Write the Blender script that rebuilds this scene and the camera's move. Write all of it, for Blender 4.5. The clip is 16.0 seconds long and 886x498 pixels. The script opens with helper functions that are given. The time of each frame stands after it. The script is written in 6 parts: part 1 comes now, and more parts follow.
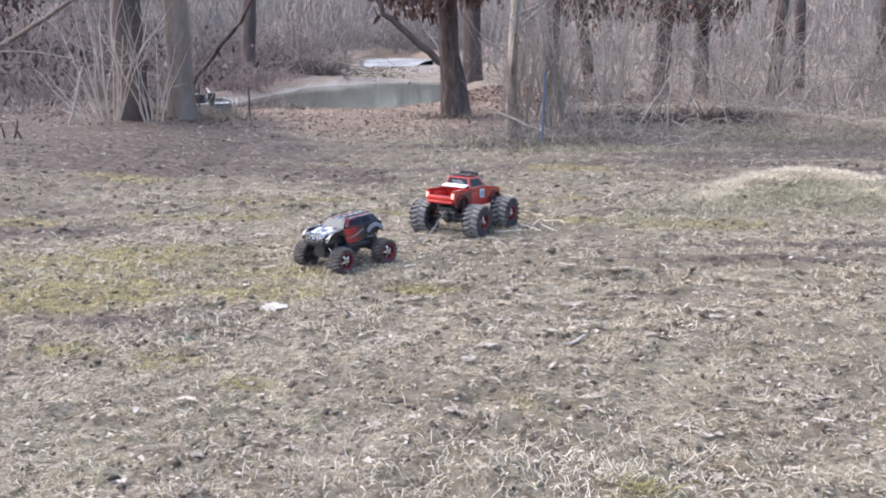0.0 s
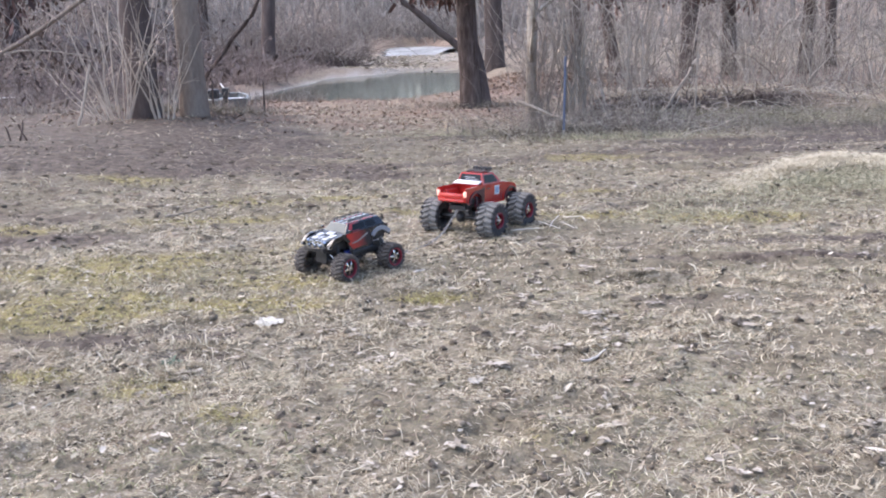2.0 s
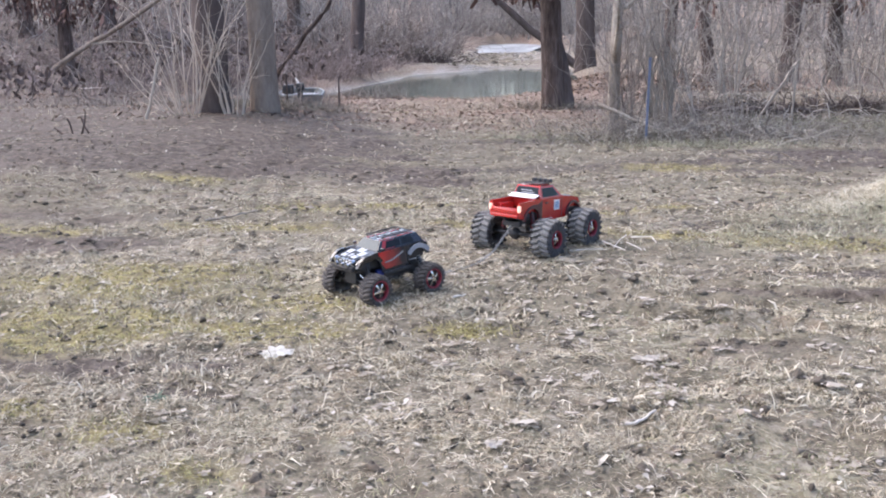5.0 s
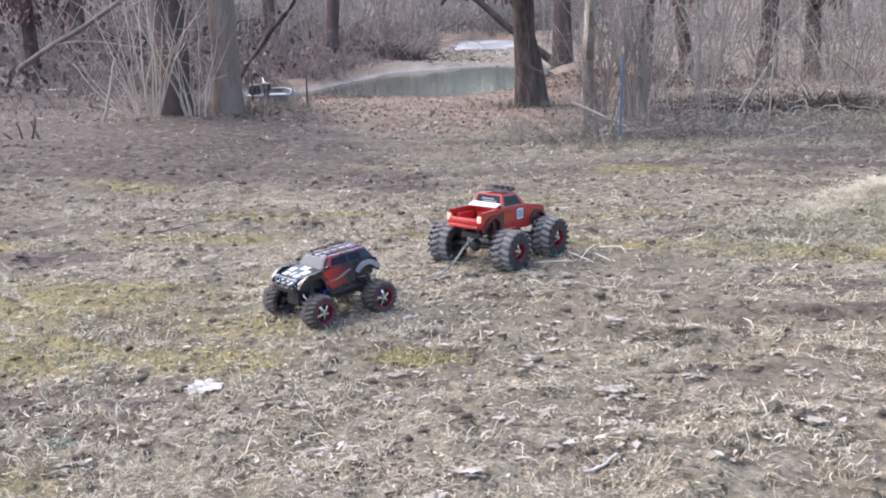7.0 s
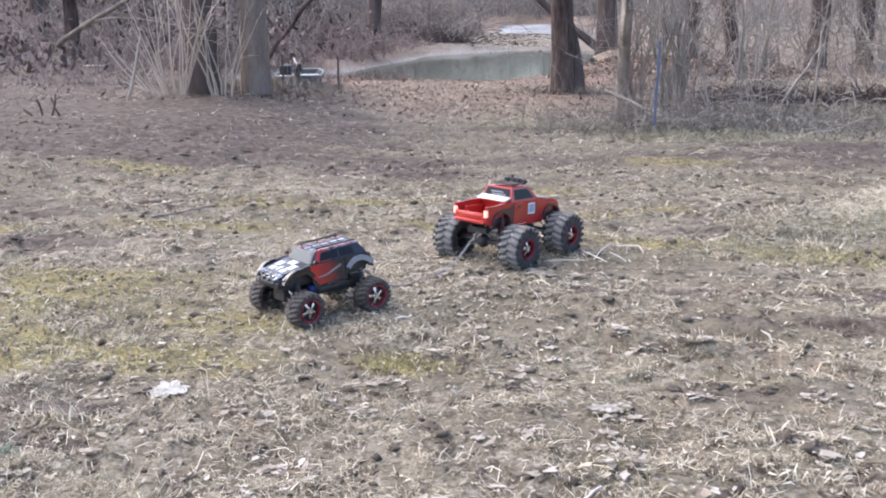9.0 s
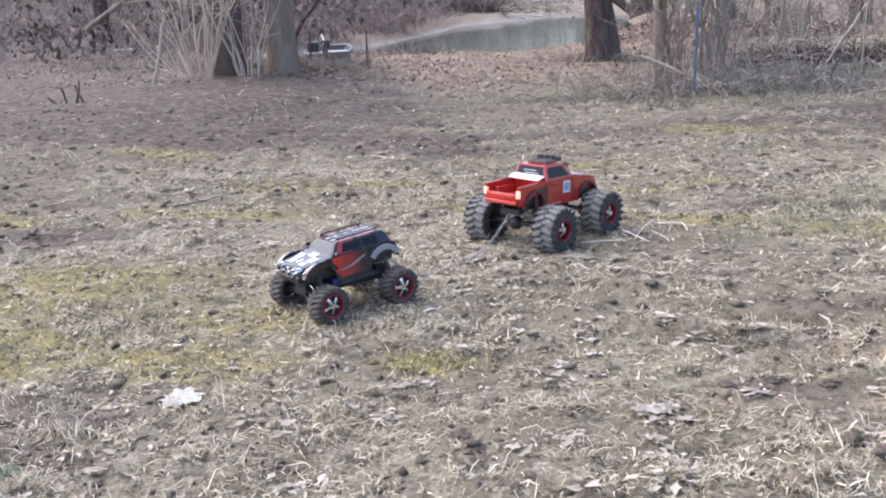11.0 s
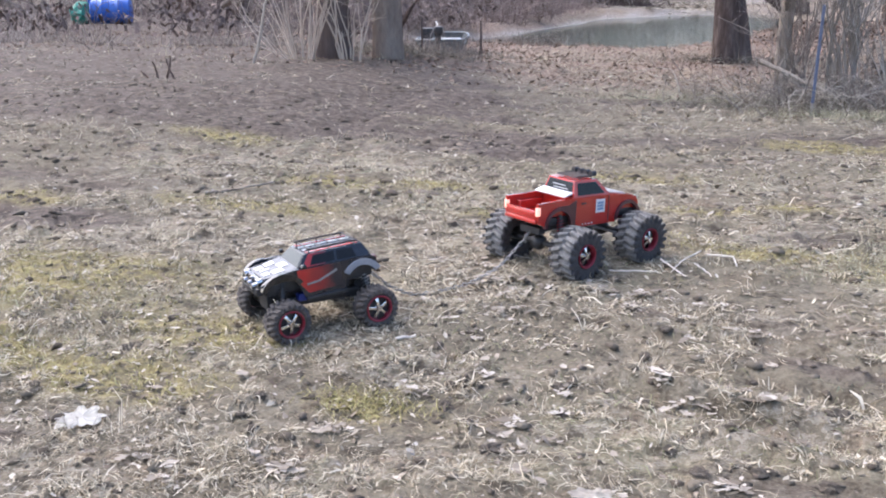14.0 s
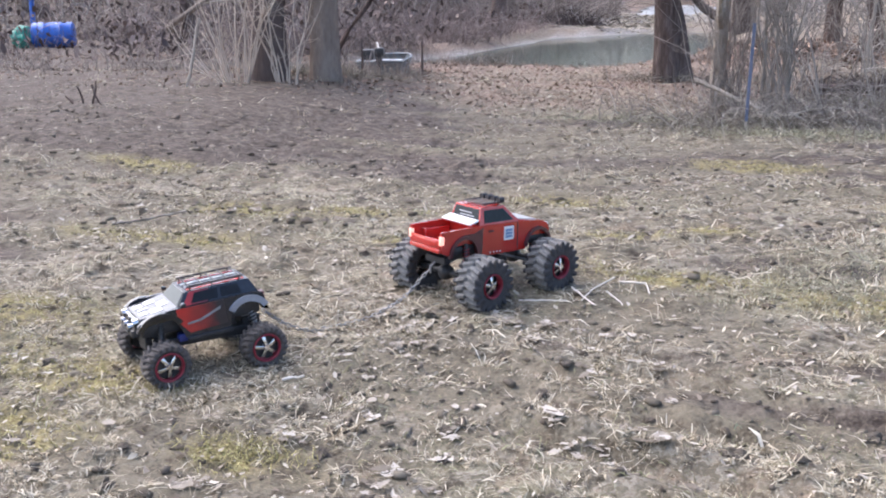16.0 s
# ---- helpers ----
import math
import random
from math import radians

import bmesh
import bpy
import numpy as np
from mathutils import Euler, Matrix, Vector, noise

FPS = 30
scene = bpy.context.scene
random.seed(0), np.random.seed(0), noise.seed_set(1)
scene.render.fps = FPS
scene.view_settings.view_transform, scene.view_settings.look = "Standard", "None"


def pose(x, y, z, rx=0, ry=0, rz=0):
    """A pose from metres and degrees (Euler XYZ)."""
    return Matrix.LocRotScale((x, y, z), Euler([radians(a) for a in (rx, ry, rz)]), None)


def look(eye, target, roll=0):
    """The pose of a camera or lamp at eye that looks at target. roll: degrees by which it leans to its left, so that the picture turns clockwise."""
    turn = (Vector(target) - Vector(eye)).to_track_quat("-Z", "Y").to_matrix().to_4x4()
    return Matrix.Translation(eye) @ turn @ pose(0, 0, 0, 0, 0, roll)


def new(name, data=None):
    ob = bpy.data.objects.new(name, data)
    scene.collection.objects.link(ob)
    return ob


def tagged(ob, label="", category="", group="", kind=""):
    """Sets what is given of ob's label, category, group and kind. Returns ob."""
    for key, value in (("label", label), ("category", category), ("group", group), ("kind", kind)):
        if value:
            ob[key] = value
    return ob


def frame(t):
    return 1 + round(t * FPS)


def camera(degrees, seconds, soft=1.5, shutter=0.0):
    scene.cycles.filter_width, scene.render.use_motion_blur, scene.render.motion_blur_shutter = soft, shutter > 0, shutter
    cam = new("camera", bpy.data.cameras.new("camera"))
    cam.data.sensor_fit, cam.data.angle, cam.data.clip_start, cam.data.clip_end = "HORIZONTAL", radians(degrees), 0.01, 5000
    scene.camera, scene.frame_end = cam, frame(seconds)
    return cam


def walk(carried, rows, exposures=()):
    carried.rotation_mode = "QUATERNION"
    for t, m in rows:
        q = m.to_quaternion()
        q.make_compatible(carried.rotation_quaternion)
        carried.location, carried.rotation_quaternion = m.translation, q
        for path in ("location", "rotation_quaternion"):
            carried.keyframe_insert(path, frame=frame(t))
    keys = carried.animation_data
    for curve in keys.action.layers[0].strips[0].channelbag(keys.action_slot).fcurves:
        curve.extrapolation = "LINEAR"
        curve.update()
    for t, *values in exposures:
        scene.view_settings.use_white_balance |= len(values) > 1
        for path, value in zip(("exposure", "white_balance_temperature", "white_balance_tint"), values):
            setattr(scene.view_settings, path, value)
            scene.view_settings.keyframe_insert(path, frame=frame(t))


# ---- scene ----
cam = camera(48.4, 16.0, soft=1.95)
PATH = [
    (0, (-0.157, -1.982, 1.36), (-0.147, -0.028, 0.938), -0.2),
    (0.5, (-0.148, -1.936, 1.354), (-0.146, 0.011, 0.894), 0.2),
    (1, (-0.133, -1.811, 1.355), (-0.12, 0.135, 0.893), -0.1),
    (1.5, (-0.109, -1.686, 1.352), (-0.097, 0.264, 0.911), -0.5),
    (2, (-0.05, -1.567, 1.359), (-0.099, 0.382, 0.914), -1.8),
    (2.5, (0.067, -1.421, 1.35), (-0.042, 0.531, 0.928), 0.6),
    (3, (0.117, -1.313, 1.335), (0.016, 0.624, 0.848), 0.1),
    (3.5, (0.126, -1.176, 1.352), (0.02, 0.775, 0.923), -1.0),
    (4, (0.124, -1.089, 1.343), (-0.054, 0.858, 0.924), -1.5),
    (6.5, (0.265, -0.659, 1.355), (0.02, 1.263, 0.858), -0.9),
    (7, (0.274, -0.541, 1.35), (0.078, 1.397, 0.896), -1.4),
    (7.5, (0.304, -0.445, 1.34), (0.15, 1.479, 0.816), -1.6),
    (8, (0.368, -0.33, 1.35), (0.128, 1.6, 0.886), -0.4),
    (8.5, (0.424, -0.261, 1.339), (0.133, 1.666, 0.892), 0.3),
    (9, (0.443, -0.213, 1.336), (0.161, 1.707, 0.851), -0.4),
    (11.5, (0.442, 0.172, 1.324), (0.073, 2.063, 0.786), -2.9),
    (12, (0.578, 0.287, 1.306), (0.141, 2.167, 0.783), -0.8),
    (12.5, (0.647, 0.396, 1.303), (0.229, 2.271, 0.746), -2.0),
    (13, (0.707, 0.523, 1.295), (0.308, 2.416, 0.789), -1.9),
    (13.5, (0.769, 0.61, 1.3), (0.343, 2.486, 0.754), -2.8),
    (14, (0.915, 0.701, 1.3), (0.279, 2.515, 0.748), -0.5),
    (14.5, (1.034, 0.749, 1.289), (0.346, 2.535, 0.707), -0.3),
    (15, (1.072, 0.796, 1.287), (0.384, 2.569, 0.668), -1.6),
    (15.5, (1.088, 0.872, 1.295), (0.499, 2.694, 0.715), -1.4),
    (16, (1.103, 0.952, 1.297), (0.535, 2.799, 0.782), -0.9),
]
walk(cam, [(t, look(eye, target, roll)) for t, eye, target, roll in PATH], [(0, 1.20, 6000, 14), (16, 1.20, 6000, 14)])

# ---- world, sun ----
world = bpy.data.worlds.new("world")
scene.world = world
world.use_nodes = True
wn = world.node_tree.nodes
sky = wn.new("ShaderNodeTexSky")
sky.sky_type, sky.sun_disc = "NISHITA", False
sky.sun_elevation, sky.sun_rotation = radians(47), radians(-64)
sky.air_density, sky.dust_density = 1.0, 4.0
wn["Background"].inputs["Strength"].default_value = 0.174
world.node_tree.links.new(sky.outputs[0], wn["Background"].inputs["Color"])
sun = new("sun", bpy.data.lights.new("sun", "SUN"))
sun.data.energy, sun.data.angle, sun.data.color = 1.0, radians(38), (1.0, 0.97, 0.94)
sun.matrix_world = look((-6, 2.5, 7.4), (0.0, 5.4, 0))
RNG = np.random.default_rng(7)

# ---- materials ----


def surface(name, colours, scale=8.0, rough=0.8, bump=0.3, metal=0.0, island=0.0, fine=60.0, stretch=(1, 1, 1), coat=0.0, spec=0.5, pieces=0.0, narrow=0.2, relief=0.01):
    """Colours along a two-scale noise, with relief; island: how far single islands differ, pieces: single objects."""
    m = bpy.data.materials.new(name)
    m.use_nodes = True
    n, l = m.node_tree.nodes, m.node_tree.links
    b = n["Principled BSDF"]
    co = n.new("ShaderNodeTexCoord")
    mp = n.new("ShaderNodeMapping")
    mp.inputs["Scale"].default_value = stretch
    l.new(co.outputs["Object"], mp.inputs[0])
    n1, n2 = n.new("ShaderNodeTexNoise"), n.new("ShaderNodeTexNoise")
    for nd, s in ((n1, scale), (n2, fine)):
        nd.inputs["Scale"].default_value = s
        nd.inputs["Detail"].default_value = 6
        nd.inputs["Roughness"].default_value = 0.65
        l.new(mp.outputs[0], nd.inputs["Vector"])
    mix = n.new("ShaderNodeMix")
    mix.inputs[0].default_value = 0.4
    l.new(n1.outputs[0], mix.inputs[2])
    l.new(n2.outputs[0], mix.inputs[3])
    value = mix.outputs[0]
    for amount, node, socket in ((island, "ShaderNodeNewGeometry", "Random Per Island"), (pieces, "ShaderNodeObjectInfo", "Random")):
        if amount:
            g = n.new(node)
            mx = n.new("ShaderNodeMix")
            mx.inputs[0].default_value = amount
            l.new(value, mx.inputs[2])
            l.new(g.outputs[socket], mx.inputs[3])
            value = mx.outputs[0]
    r = n.new("ShaderNodeValToRGB")
    while len(r.color_ramp.elements) < len(colours):
        r.color_ramp.elements.new(0.5)
    lo, hi = (0.5 - narrow, 0.5 + narrow) if not (island or pieces) else (0.12, 0.88)
    for k, (e, c) in enumerate(zip(r.color_ramp.elements, colours)):
        e.position = lo + (hi - lo) * k / max(1, len(colours) - 1)
        e.color = (*c, 1)
    l.new(value, r.inputs[0])
    l.new(r.outputs[0], b.inputs["Base Color"])
    b.inputs["Roughness"].default_value, b.inputs["Metallic"].default_value = rough, metal
    b.inputs["Coat Weight"].default_value, b.inputs["Specular IOR Level"].default_value = coat, spec
    if bump:
        bp = n.new("ShaderNodeBump")
        bp.inputs["Strength"].default_value = bump
        bp.inputs["Distance"].default_value = relief
        l.new(n2.outputs[0], bp.inputs["Height"])
        l.new(bp.outputs[0], b.inputs["Normal"])
    return m


def ground_material():
    """Mud, dry turf, moss, leaf litter and gravel, laid by the plan's zones, each mottled at two scales."""
    m = bpy.data.materials.new("ground")
    m.use_nodes = True
    n, l = m.node_tree.nodes, m.node_tree.links
    b = n["Principled BSDF"]
    co = n.new("ShaderNodeTexCoord")

    def noise_node(scale, detail=7, rough=0.65):
        nd = n.new("ShaderNodeTexNoise")
        nd.inputs["Scale"].default_value, nd.inputs["Detail"].default_value, nd.inputs["Roughness"].default_value = scale, detail, rough
        l.new(co.outputs["Object"], nd.inputs["Vector"])
        return nd.outputs[0]

    def ramp(value, *stops):
        r = n.new("ShaderNodeValToRGB")
        while len(r.color_ramp.elements) < len(stops):
            r.color_ramp.elements.new(0.5)
        for e, (p, c) in zip(r.color_ramp.elements, stops):
            e.position, e.color = p, (*c, 1)
        l.new(value, r.inputs[0])
        return r.outputs[0]

    def blend(f, a, c):
        mx = n.new("ShaderNodeMix")
        mx.data_type = "RGBA"
        l.new(f, mx.inputs[0])
        l.new(a, mx.inputs[6])
        l.new(c, mx.inputs[7])
        return mx.outputs[2]

    def times(a, c):
        mt = n.new("ShaderNodeMath")
        mt.operation, mt.use_clamp = "MULTIPLY", True
        l.new(a, mt.inputs[0])
        if isinstance(c, float):
            mt.inputs[1].default_value = c
        else:
            l.new(c, mt.inputs[1])
        return mt.outputs[0]

    def mixed(a, c, f=0.5):
        mx = n.new("ShaderNodeMix")
        mx.inputs[0].default_value = f
        l.new(a, mx.inputs[2])
        l.new(c, mx.inputs[3])
        return mx.outputs[0]

    at = n.new("ShaderNodeAttribute")
    at.attribute_name = "zone"
    sep = n.new("ShaderNodeSeparateColor")
    l.new(at.outputs["Color"], sep.inputs[0])
    mid, small, grain = noise_node(2.6), noise_node(14.0), noise_node(70.0)
    warp = n.new("ShaderNodeTexNoise")
    warp.inputs["Scale"].default_value, warp.inputs["Detail"].default_value = 45.0, 4
    l.new(co.outputs["Object"], warp.inputs["Vector"])
    bend = n.new("ShaderNodeVectorMath")
    bend.operation = "MULTIPLY_ADD"
    bend.inputs[1].default_value = (0.035, 0.035, 0.035)
    l.new(warp.outputs["Color"], bend.inputs[0])
    l.new(co.outputs["Object"], bend.inputs[2])
    chips = n.new("ShaderNodeTexVoronoi")
    chips.inputs["Scale"].default_value, chips.inputs["Detail"].default_value = 60.0, 1.0
    l.new(bend.outputs[0], chips.inputs["Vector"])
    chip = n.new("ShaderNodeSeparateColor")
    l.new(chips.outputs["Color"], chip.inputs[0])
    turf = ramp(chip.outputs[0], (0.05, (0.06, 0.048, 0.034)), (0.35, (0.145, 0.122, 0.088)), (0.7, (0.255, 0.22, 0.165)), (0.97, (0.46, 0.41, 0.335)))
    mud = ramp(mixed(mixed(mid, small, 0.6), grain, 0.4), (0.34, MUD[0]), (0.43, MUD[1]), (0.52, MUD[2]), (0.64, MUD[3]))
    wet_shade = ramp(mixed(small, grain, 0.4), (0.40, DAMP_SHADE[0]), (0.49, DAMP_SHADE[1]), (0.60, DAMP_SHADE[2]))
    moss = ramp(mixed(grain, small, 0.35), (0.36, (0.112, 0.082, 0.038)), (0.5, (0.24, 0.198, 0.086)), (0.64, (0.37, 0.322, 0.15)))
    leaf = ramp(chip.outputs[1], (0.1, (0.065, 0.044, 0.035)), (0.5, (0.165, 0.115, 0.088)), (0.95, (0.33, 0.24, 0.185)))
    gravel = ramp(mixed(grain, small, 0.4), (0.4, (0.17, 0.148, 0.13)), (0.5, (0.31, 0.285, 0.26)), (0.62, (0.58, 0.56, 0.53)))
    # rotted sods: dark peaty soil, rusty thatch, faded green thatch, each in drifts of its own
    drift_a, drift_b, drift_c = noise_node(4.2, 8, 0.7), noise_node(6.5, 8, 0.72), noise_node(1.7, 6, 0.6)
    rust = ramp(chip.outputs[1], (0.1, (0.075, 0.050, 0.034)), (0.6, (0.185, 0.130, 0.088)), (0.95, (0.33, 0.25, 0.175)))
    olive = ramp(chip.outputs[2], (0.1, (0.085, 0.078, 0.045)), (0.6, (0.205, 0.19, 0.115)), (0.95, (0.37, 0.345, 0.235)))
    patch = ramp(mixed(mid, small, 0.4), (0.455, (0, 0, 0)), (0.55, (1, 1, 1)))
    c = blend(times(patch, 0.42), mud, turf)
    c = blend(times(ramp(drift_a, (0.54, (0, 0, 0)), (0.63, (1, 1, 1))), 0.6), c, rust)
    c = blend(times(ramp(mixed(drift_b, drift_c, 0.5), (0.51, (0, 0, 0)), (0.58, (1, 1, 1))), 0.45), c, olive)
    soil = ramp(mixed(small, grain, 0.45), (0.395, (1, 1, 1)), (0.465, (0, 0, 0)))
    dark = n.new("ShaderNodeRGB")
    dark.outputs[0].default_value = (*MUD[0], 1)
    c = blend(times(soil, 0.5), c, dark.outputs[0])
    sod = ramp(mixed(drift_b, small, 0.45), (0.40, (1, 1, 1)), (0.465, (0, 0, 0)))
    c = blend(times(sod, 0.75), c, dark.outputs[0])
    ash = n.new("ShaderNodeRGB")
    ash.outputs[0].default_value = (0.50, 0.455, 0.39, 1)
    fleck = ramp(mixed(grain, small, 0.3), (0.585, (0, 0, 0)), (0.635, (1, 1, 1)))
    c = blend(times(fleck, 0.45), c, ash.outputs[0])
    speck = ramp(mixed(small, mid, 0.3), (0.42, (0, 0, 0)), (0.54, (1, 1, 1)))
    bare_mud = blend(times(soil, 0.6), mud, dark.outputs[0])
    c = blend(times(sep.outputs[1], 0.85), c, bare_mud)
    dm = n.new("ShaderNodeAttribute")
    dm.attribute_name = "damp_shade"
    c = blend(sep.outputs[2], c, leaf)
    c = blend(times(dm.outputs["Fac"], 0.92), c, wet_shade)
    c = blend(times(times(sep.outputs[0], speck), 1.0), c, moss)
    c = blend(at.outputs["Alpha"], c, gravel)
    l.new(c, b.inputs["Base Color"])
    b.inputs["Roughness"].default_value, b.inputs["Specular IOR Level"].default_value = 0.85, 0.25
    bp = n.new("ShaderNodeBump")
    bp.inputs["Strength"].default_value, bp.inputs["Distance"].default_value = 0.7, 0.012
    l.new(grain, bp.inputs["Height"])
    bp2 = n.new("ShaderNodeBump")
    bp2.inputs["Strength"].default_value, bp2.inputs["Distance"].default_value = 0.6, 0.03
    l.new(small, bp2.inputs["Height"])
    l.new(bp.outputs[0], bp2.inputs["Normal"])
    l.new(bp2.outputs[0], b.inputs["Normal"])
    return m


MUD = [(0.052, 0.040, 0.027), (0.114, 0.093, 0.064), (0.166, 0.141, 0.099), (0.236, 0.204, 0.148)]
DAMP_SHADE = [(0.028, 0.020, 0.016), (0.078, 0.060, 0.049), (0.155, 0.125, 0.104)]
M_GROUND = ground_material()
M_STRAW = surface("dry_straw", [(0.175, 0.140, 0.092), (0.31, 0.258, 0.177), (0.46, 0.398, 0.287), (0.67, 0.605, 0.475)], 3, 0.85, 0, island=0.85)
M_PALE = surface("pale_grass", [(0.40, 0.35, 0.255), (0.55, 0.495, 0.375), (0.70, 0.64, 0.515)], 3, 0.85, 0, island=0.8)
M_FACEGRASS = surface("weathered_grass", [(0.17, 0.16, 0.10), (0.29, 0.275, 0.18), (0.43, 0.40, 0.285)], 3, 0.85, 0, island=0.8)
M_GREYGRASS = surface("grey_grass", [(0.08, 0.07, 0.052), (0.16, 0.142, 0.11), (0.28, 0.25, 0.20)], 3, 0.85, 0, island=0.8)
M_LEAF = surface("dead_leaf", [(0.10, 0.072, 0.050), (0.20, 0.155, 0.112), (0.27, 0.225, 0.175), (0.36, 0.31, 0.25), (0.52, 0.47, 0.40)], 4, 0.8, 0, island=0.85)
M_BROWNLEAF = surface("brown_leaf", [(0.075, 0.045, 0.032), (0.17, 0.11, 0.078), (0.30, 0.21, 0.155)], 4, 0.8, 0, island=0.85)
M_GREEN = surface("green_grass", [(0.13, 0.108, 0.037), (0.27, 0.235, 0.085), (0.42, 0.375, 0.17)], 4, 0.8, 0, island=0.8)
M_CLOD = surface("mud_clod", [(0.070, 0.055, 0.041), (0.118, 0.095, 0.071), (0.175, 0.146, 0.112)], 30, 0.95, 0.9, fine=160)
M_BARK = surface("brown_bark", [(0.052, 0.037, 0.032), (0.112, 0.083, 0.072), (0.21, 0.168, 0.146)], 5, 0.95, 1.0, fine=26, stretch=(1, 1, 0.18), narrow=0.12, spec=0.12, relief=0.04)
M_DARKBARK = surface("dark_bark", [(0.062, 0.047, 0.043), (0.105, 0.082, 0.074), (0.16, 0.13, 0.118)], 5, 0.95, 0.8, fine=26, stretch=(1, 1, 0.18), narrow=0.16, spec=0.12, relief=0.03)
M_GREYBARK = surface("grey_bark", [(0.175, 0.135, 0.109), (0.26, 0.208, 0.17), (0.35, 0.289, 0.24)], 4, 0.95, 0.8, fine=22, stretch=(1, 1, 0.35), narrow=0.16, spec=0.08, relief=0.03)
M_DULLBARK = surface("dull_brown_bark", [(0.085, 0.064, 0.058), (0.125, 0.098, 0.089), (0.17, 0.138, 0.126)], 5, 0.95, 0.7, fine=24, stretch=(1, 1, 0.2), narrow=0.16, spec=0.1, relief=0.03)
M_PALEBARK = surface("pale_bark", [(0.22, 0.18, 0.145), (0.36, 0.31, 0.258), (0.52, 0.46, 0.39)], 5, 0.95, 1.0, fine=26, stretch=(1, 1, 0.3), narrow=0.12, spec=0.15, relief=0.03)
M_DARKBRUSH = surface("dark_brush", [(0.11, 0.081, 0.072), (0.215, 0.166, 0.147), (0.36, 0.29, 0.26)], 3, 0.9, 0, island=0.8)
M_STEM = surface("dry_stem", [(0.13, 0.106, 0.09), (0.27, 0.234, 0.20), (0.46, 0.412, 0.355)], 3, 0.85, 0, island=0.8)
M_TWIG = surface("grey_twig", [(0.125, 0.10, 0.087), (0.25, 0.207, 0.178), (0.39, 0.333, 0.29)], 3, 0.85, 0, island=0.8)
M_SHRUB = surface("pale_shrub_bark", [(0.34, 0.272, 0.212), (0.50, 0.415, 0.335), (0.66, 0.575, 0.485)], 3, 0.85, 0, island=0.8)
# distant stems: the haze of distance is mixed into these paler colours
M_HAZETWIG = surface("far_woods", [(0.15, 0.13, 0.116), (0.26, 0.232, 0.21), (0.39, 0.355, 0.325)], 0.3, 0.9, 0, island=0.8)

# ---- the shape of the land ----


def lattice(ix, iy, seed):
    n = (ix.astype(np.int64) * 374761393 + iy.astype(np.int64) * 668265263 + seed * 1442695041) & 0xFFFFFFFF
    n = ((n ^ (n >> 13)) * 1274126177) & 0xFFFFFFFF
    return ((n ^ (n >> 16)) & 0xFFFF) / 65535.0


def smooth_noise(x, y, seed=0):
    x, y = np.asarray(x, float), np.asarray(y, float)
    ix, iy = np.floor(x), np.floor(y)
    u, v = x - ix, y - iy
    u, v = u * u * (3 - 2 * u), v * v * (3 - 2 * v)
    a, b = lattice(ix, iy, seed), lattice(ix + 1, iy, seed)
    c, d = lattice(ix, iy + 1, seed), lattice(ix + 1, iy + 1, seed)
    return (a + (b - a) * u) * (1 - v) + (c + (d - c) * u) * v


def fbm(x, y, size, octaves=3, seed=0):
    """Layered noise from -1 to 1; size: metres of the largest lumps."""
    total, norm, k = 0.0, 0.0, 1.0
    for o in range(octaves):
        total = total + k * (2 * smooth_noise(x / size * 2**o, y / size * 2**o, seed + 17 * o) - 1)
        norm, k = norm + k, k * 0.5
    return total / norm


def inside(x, y, poly):
    """Distance from a polygon's edge, negative inside."""
    x, y = np.asarray(x, float), np.asarray(y, float)
    best, odd = np.full(x.shape, 1e9), np.zeros(x.shape, bool)
    for (ax, ay), (bx, by) in zip(poly, poly[1:] + poly[:1]):
        ex, ey = bx - ax, by - ay
        t = np.clip(((x - ax) * ex + (y - ay) * ey) / (ex * ex + ey * ey), 0, 1)
        best = np.minimum(best, np.hypot(x - ax - t * ex, y - ay - t * ey))
        cross = (ay > y) != (by > y)
        odd ^= cross & (x < ax + (y - ay) * ex / (ey if abs(ey) > 1e-9 else 1e-9))
    return np.where(odd, -best, best)


POND = [(-5.6, 17.5), (-4.3, 17.6), (-2.6, 17.7), (-1.5, 17.8), (-0.7, 19.0), (0.0, 21.5), (0.6, 26), (0.4, 31.6), (-2.2, 31.2), (-3.9, 29), (-4.4, 24), (-4.9, 21.2), (-5.9, 18.9)]
REACH = [(-3.9, 47.5), (-1.6, 47), (-0.6, 53), (-0.6, 64), (-2.5, 70), (-5.0, 68), (-4.6, 58)]
WATER_Z = -0.16


def ramp01(v, a, b):
    t = np.clip((v - a) / (b - a), 0, 1)
    return t * t * (3 - 2 * t)


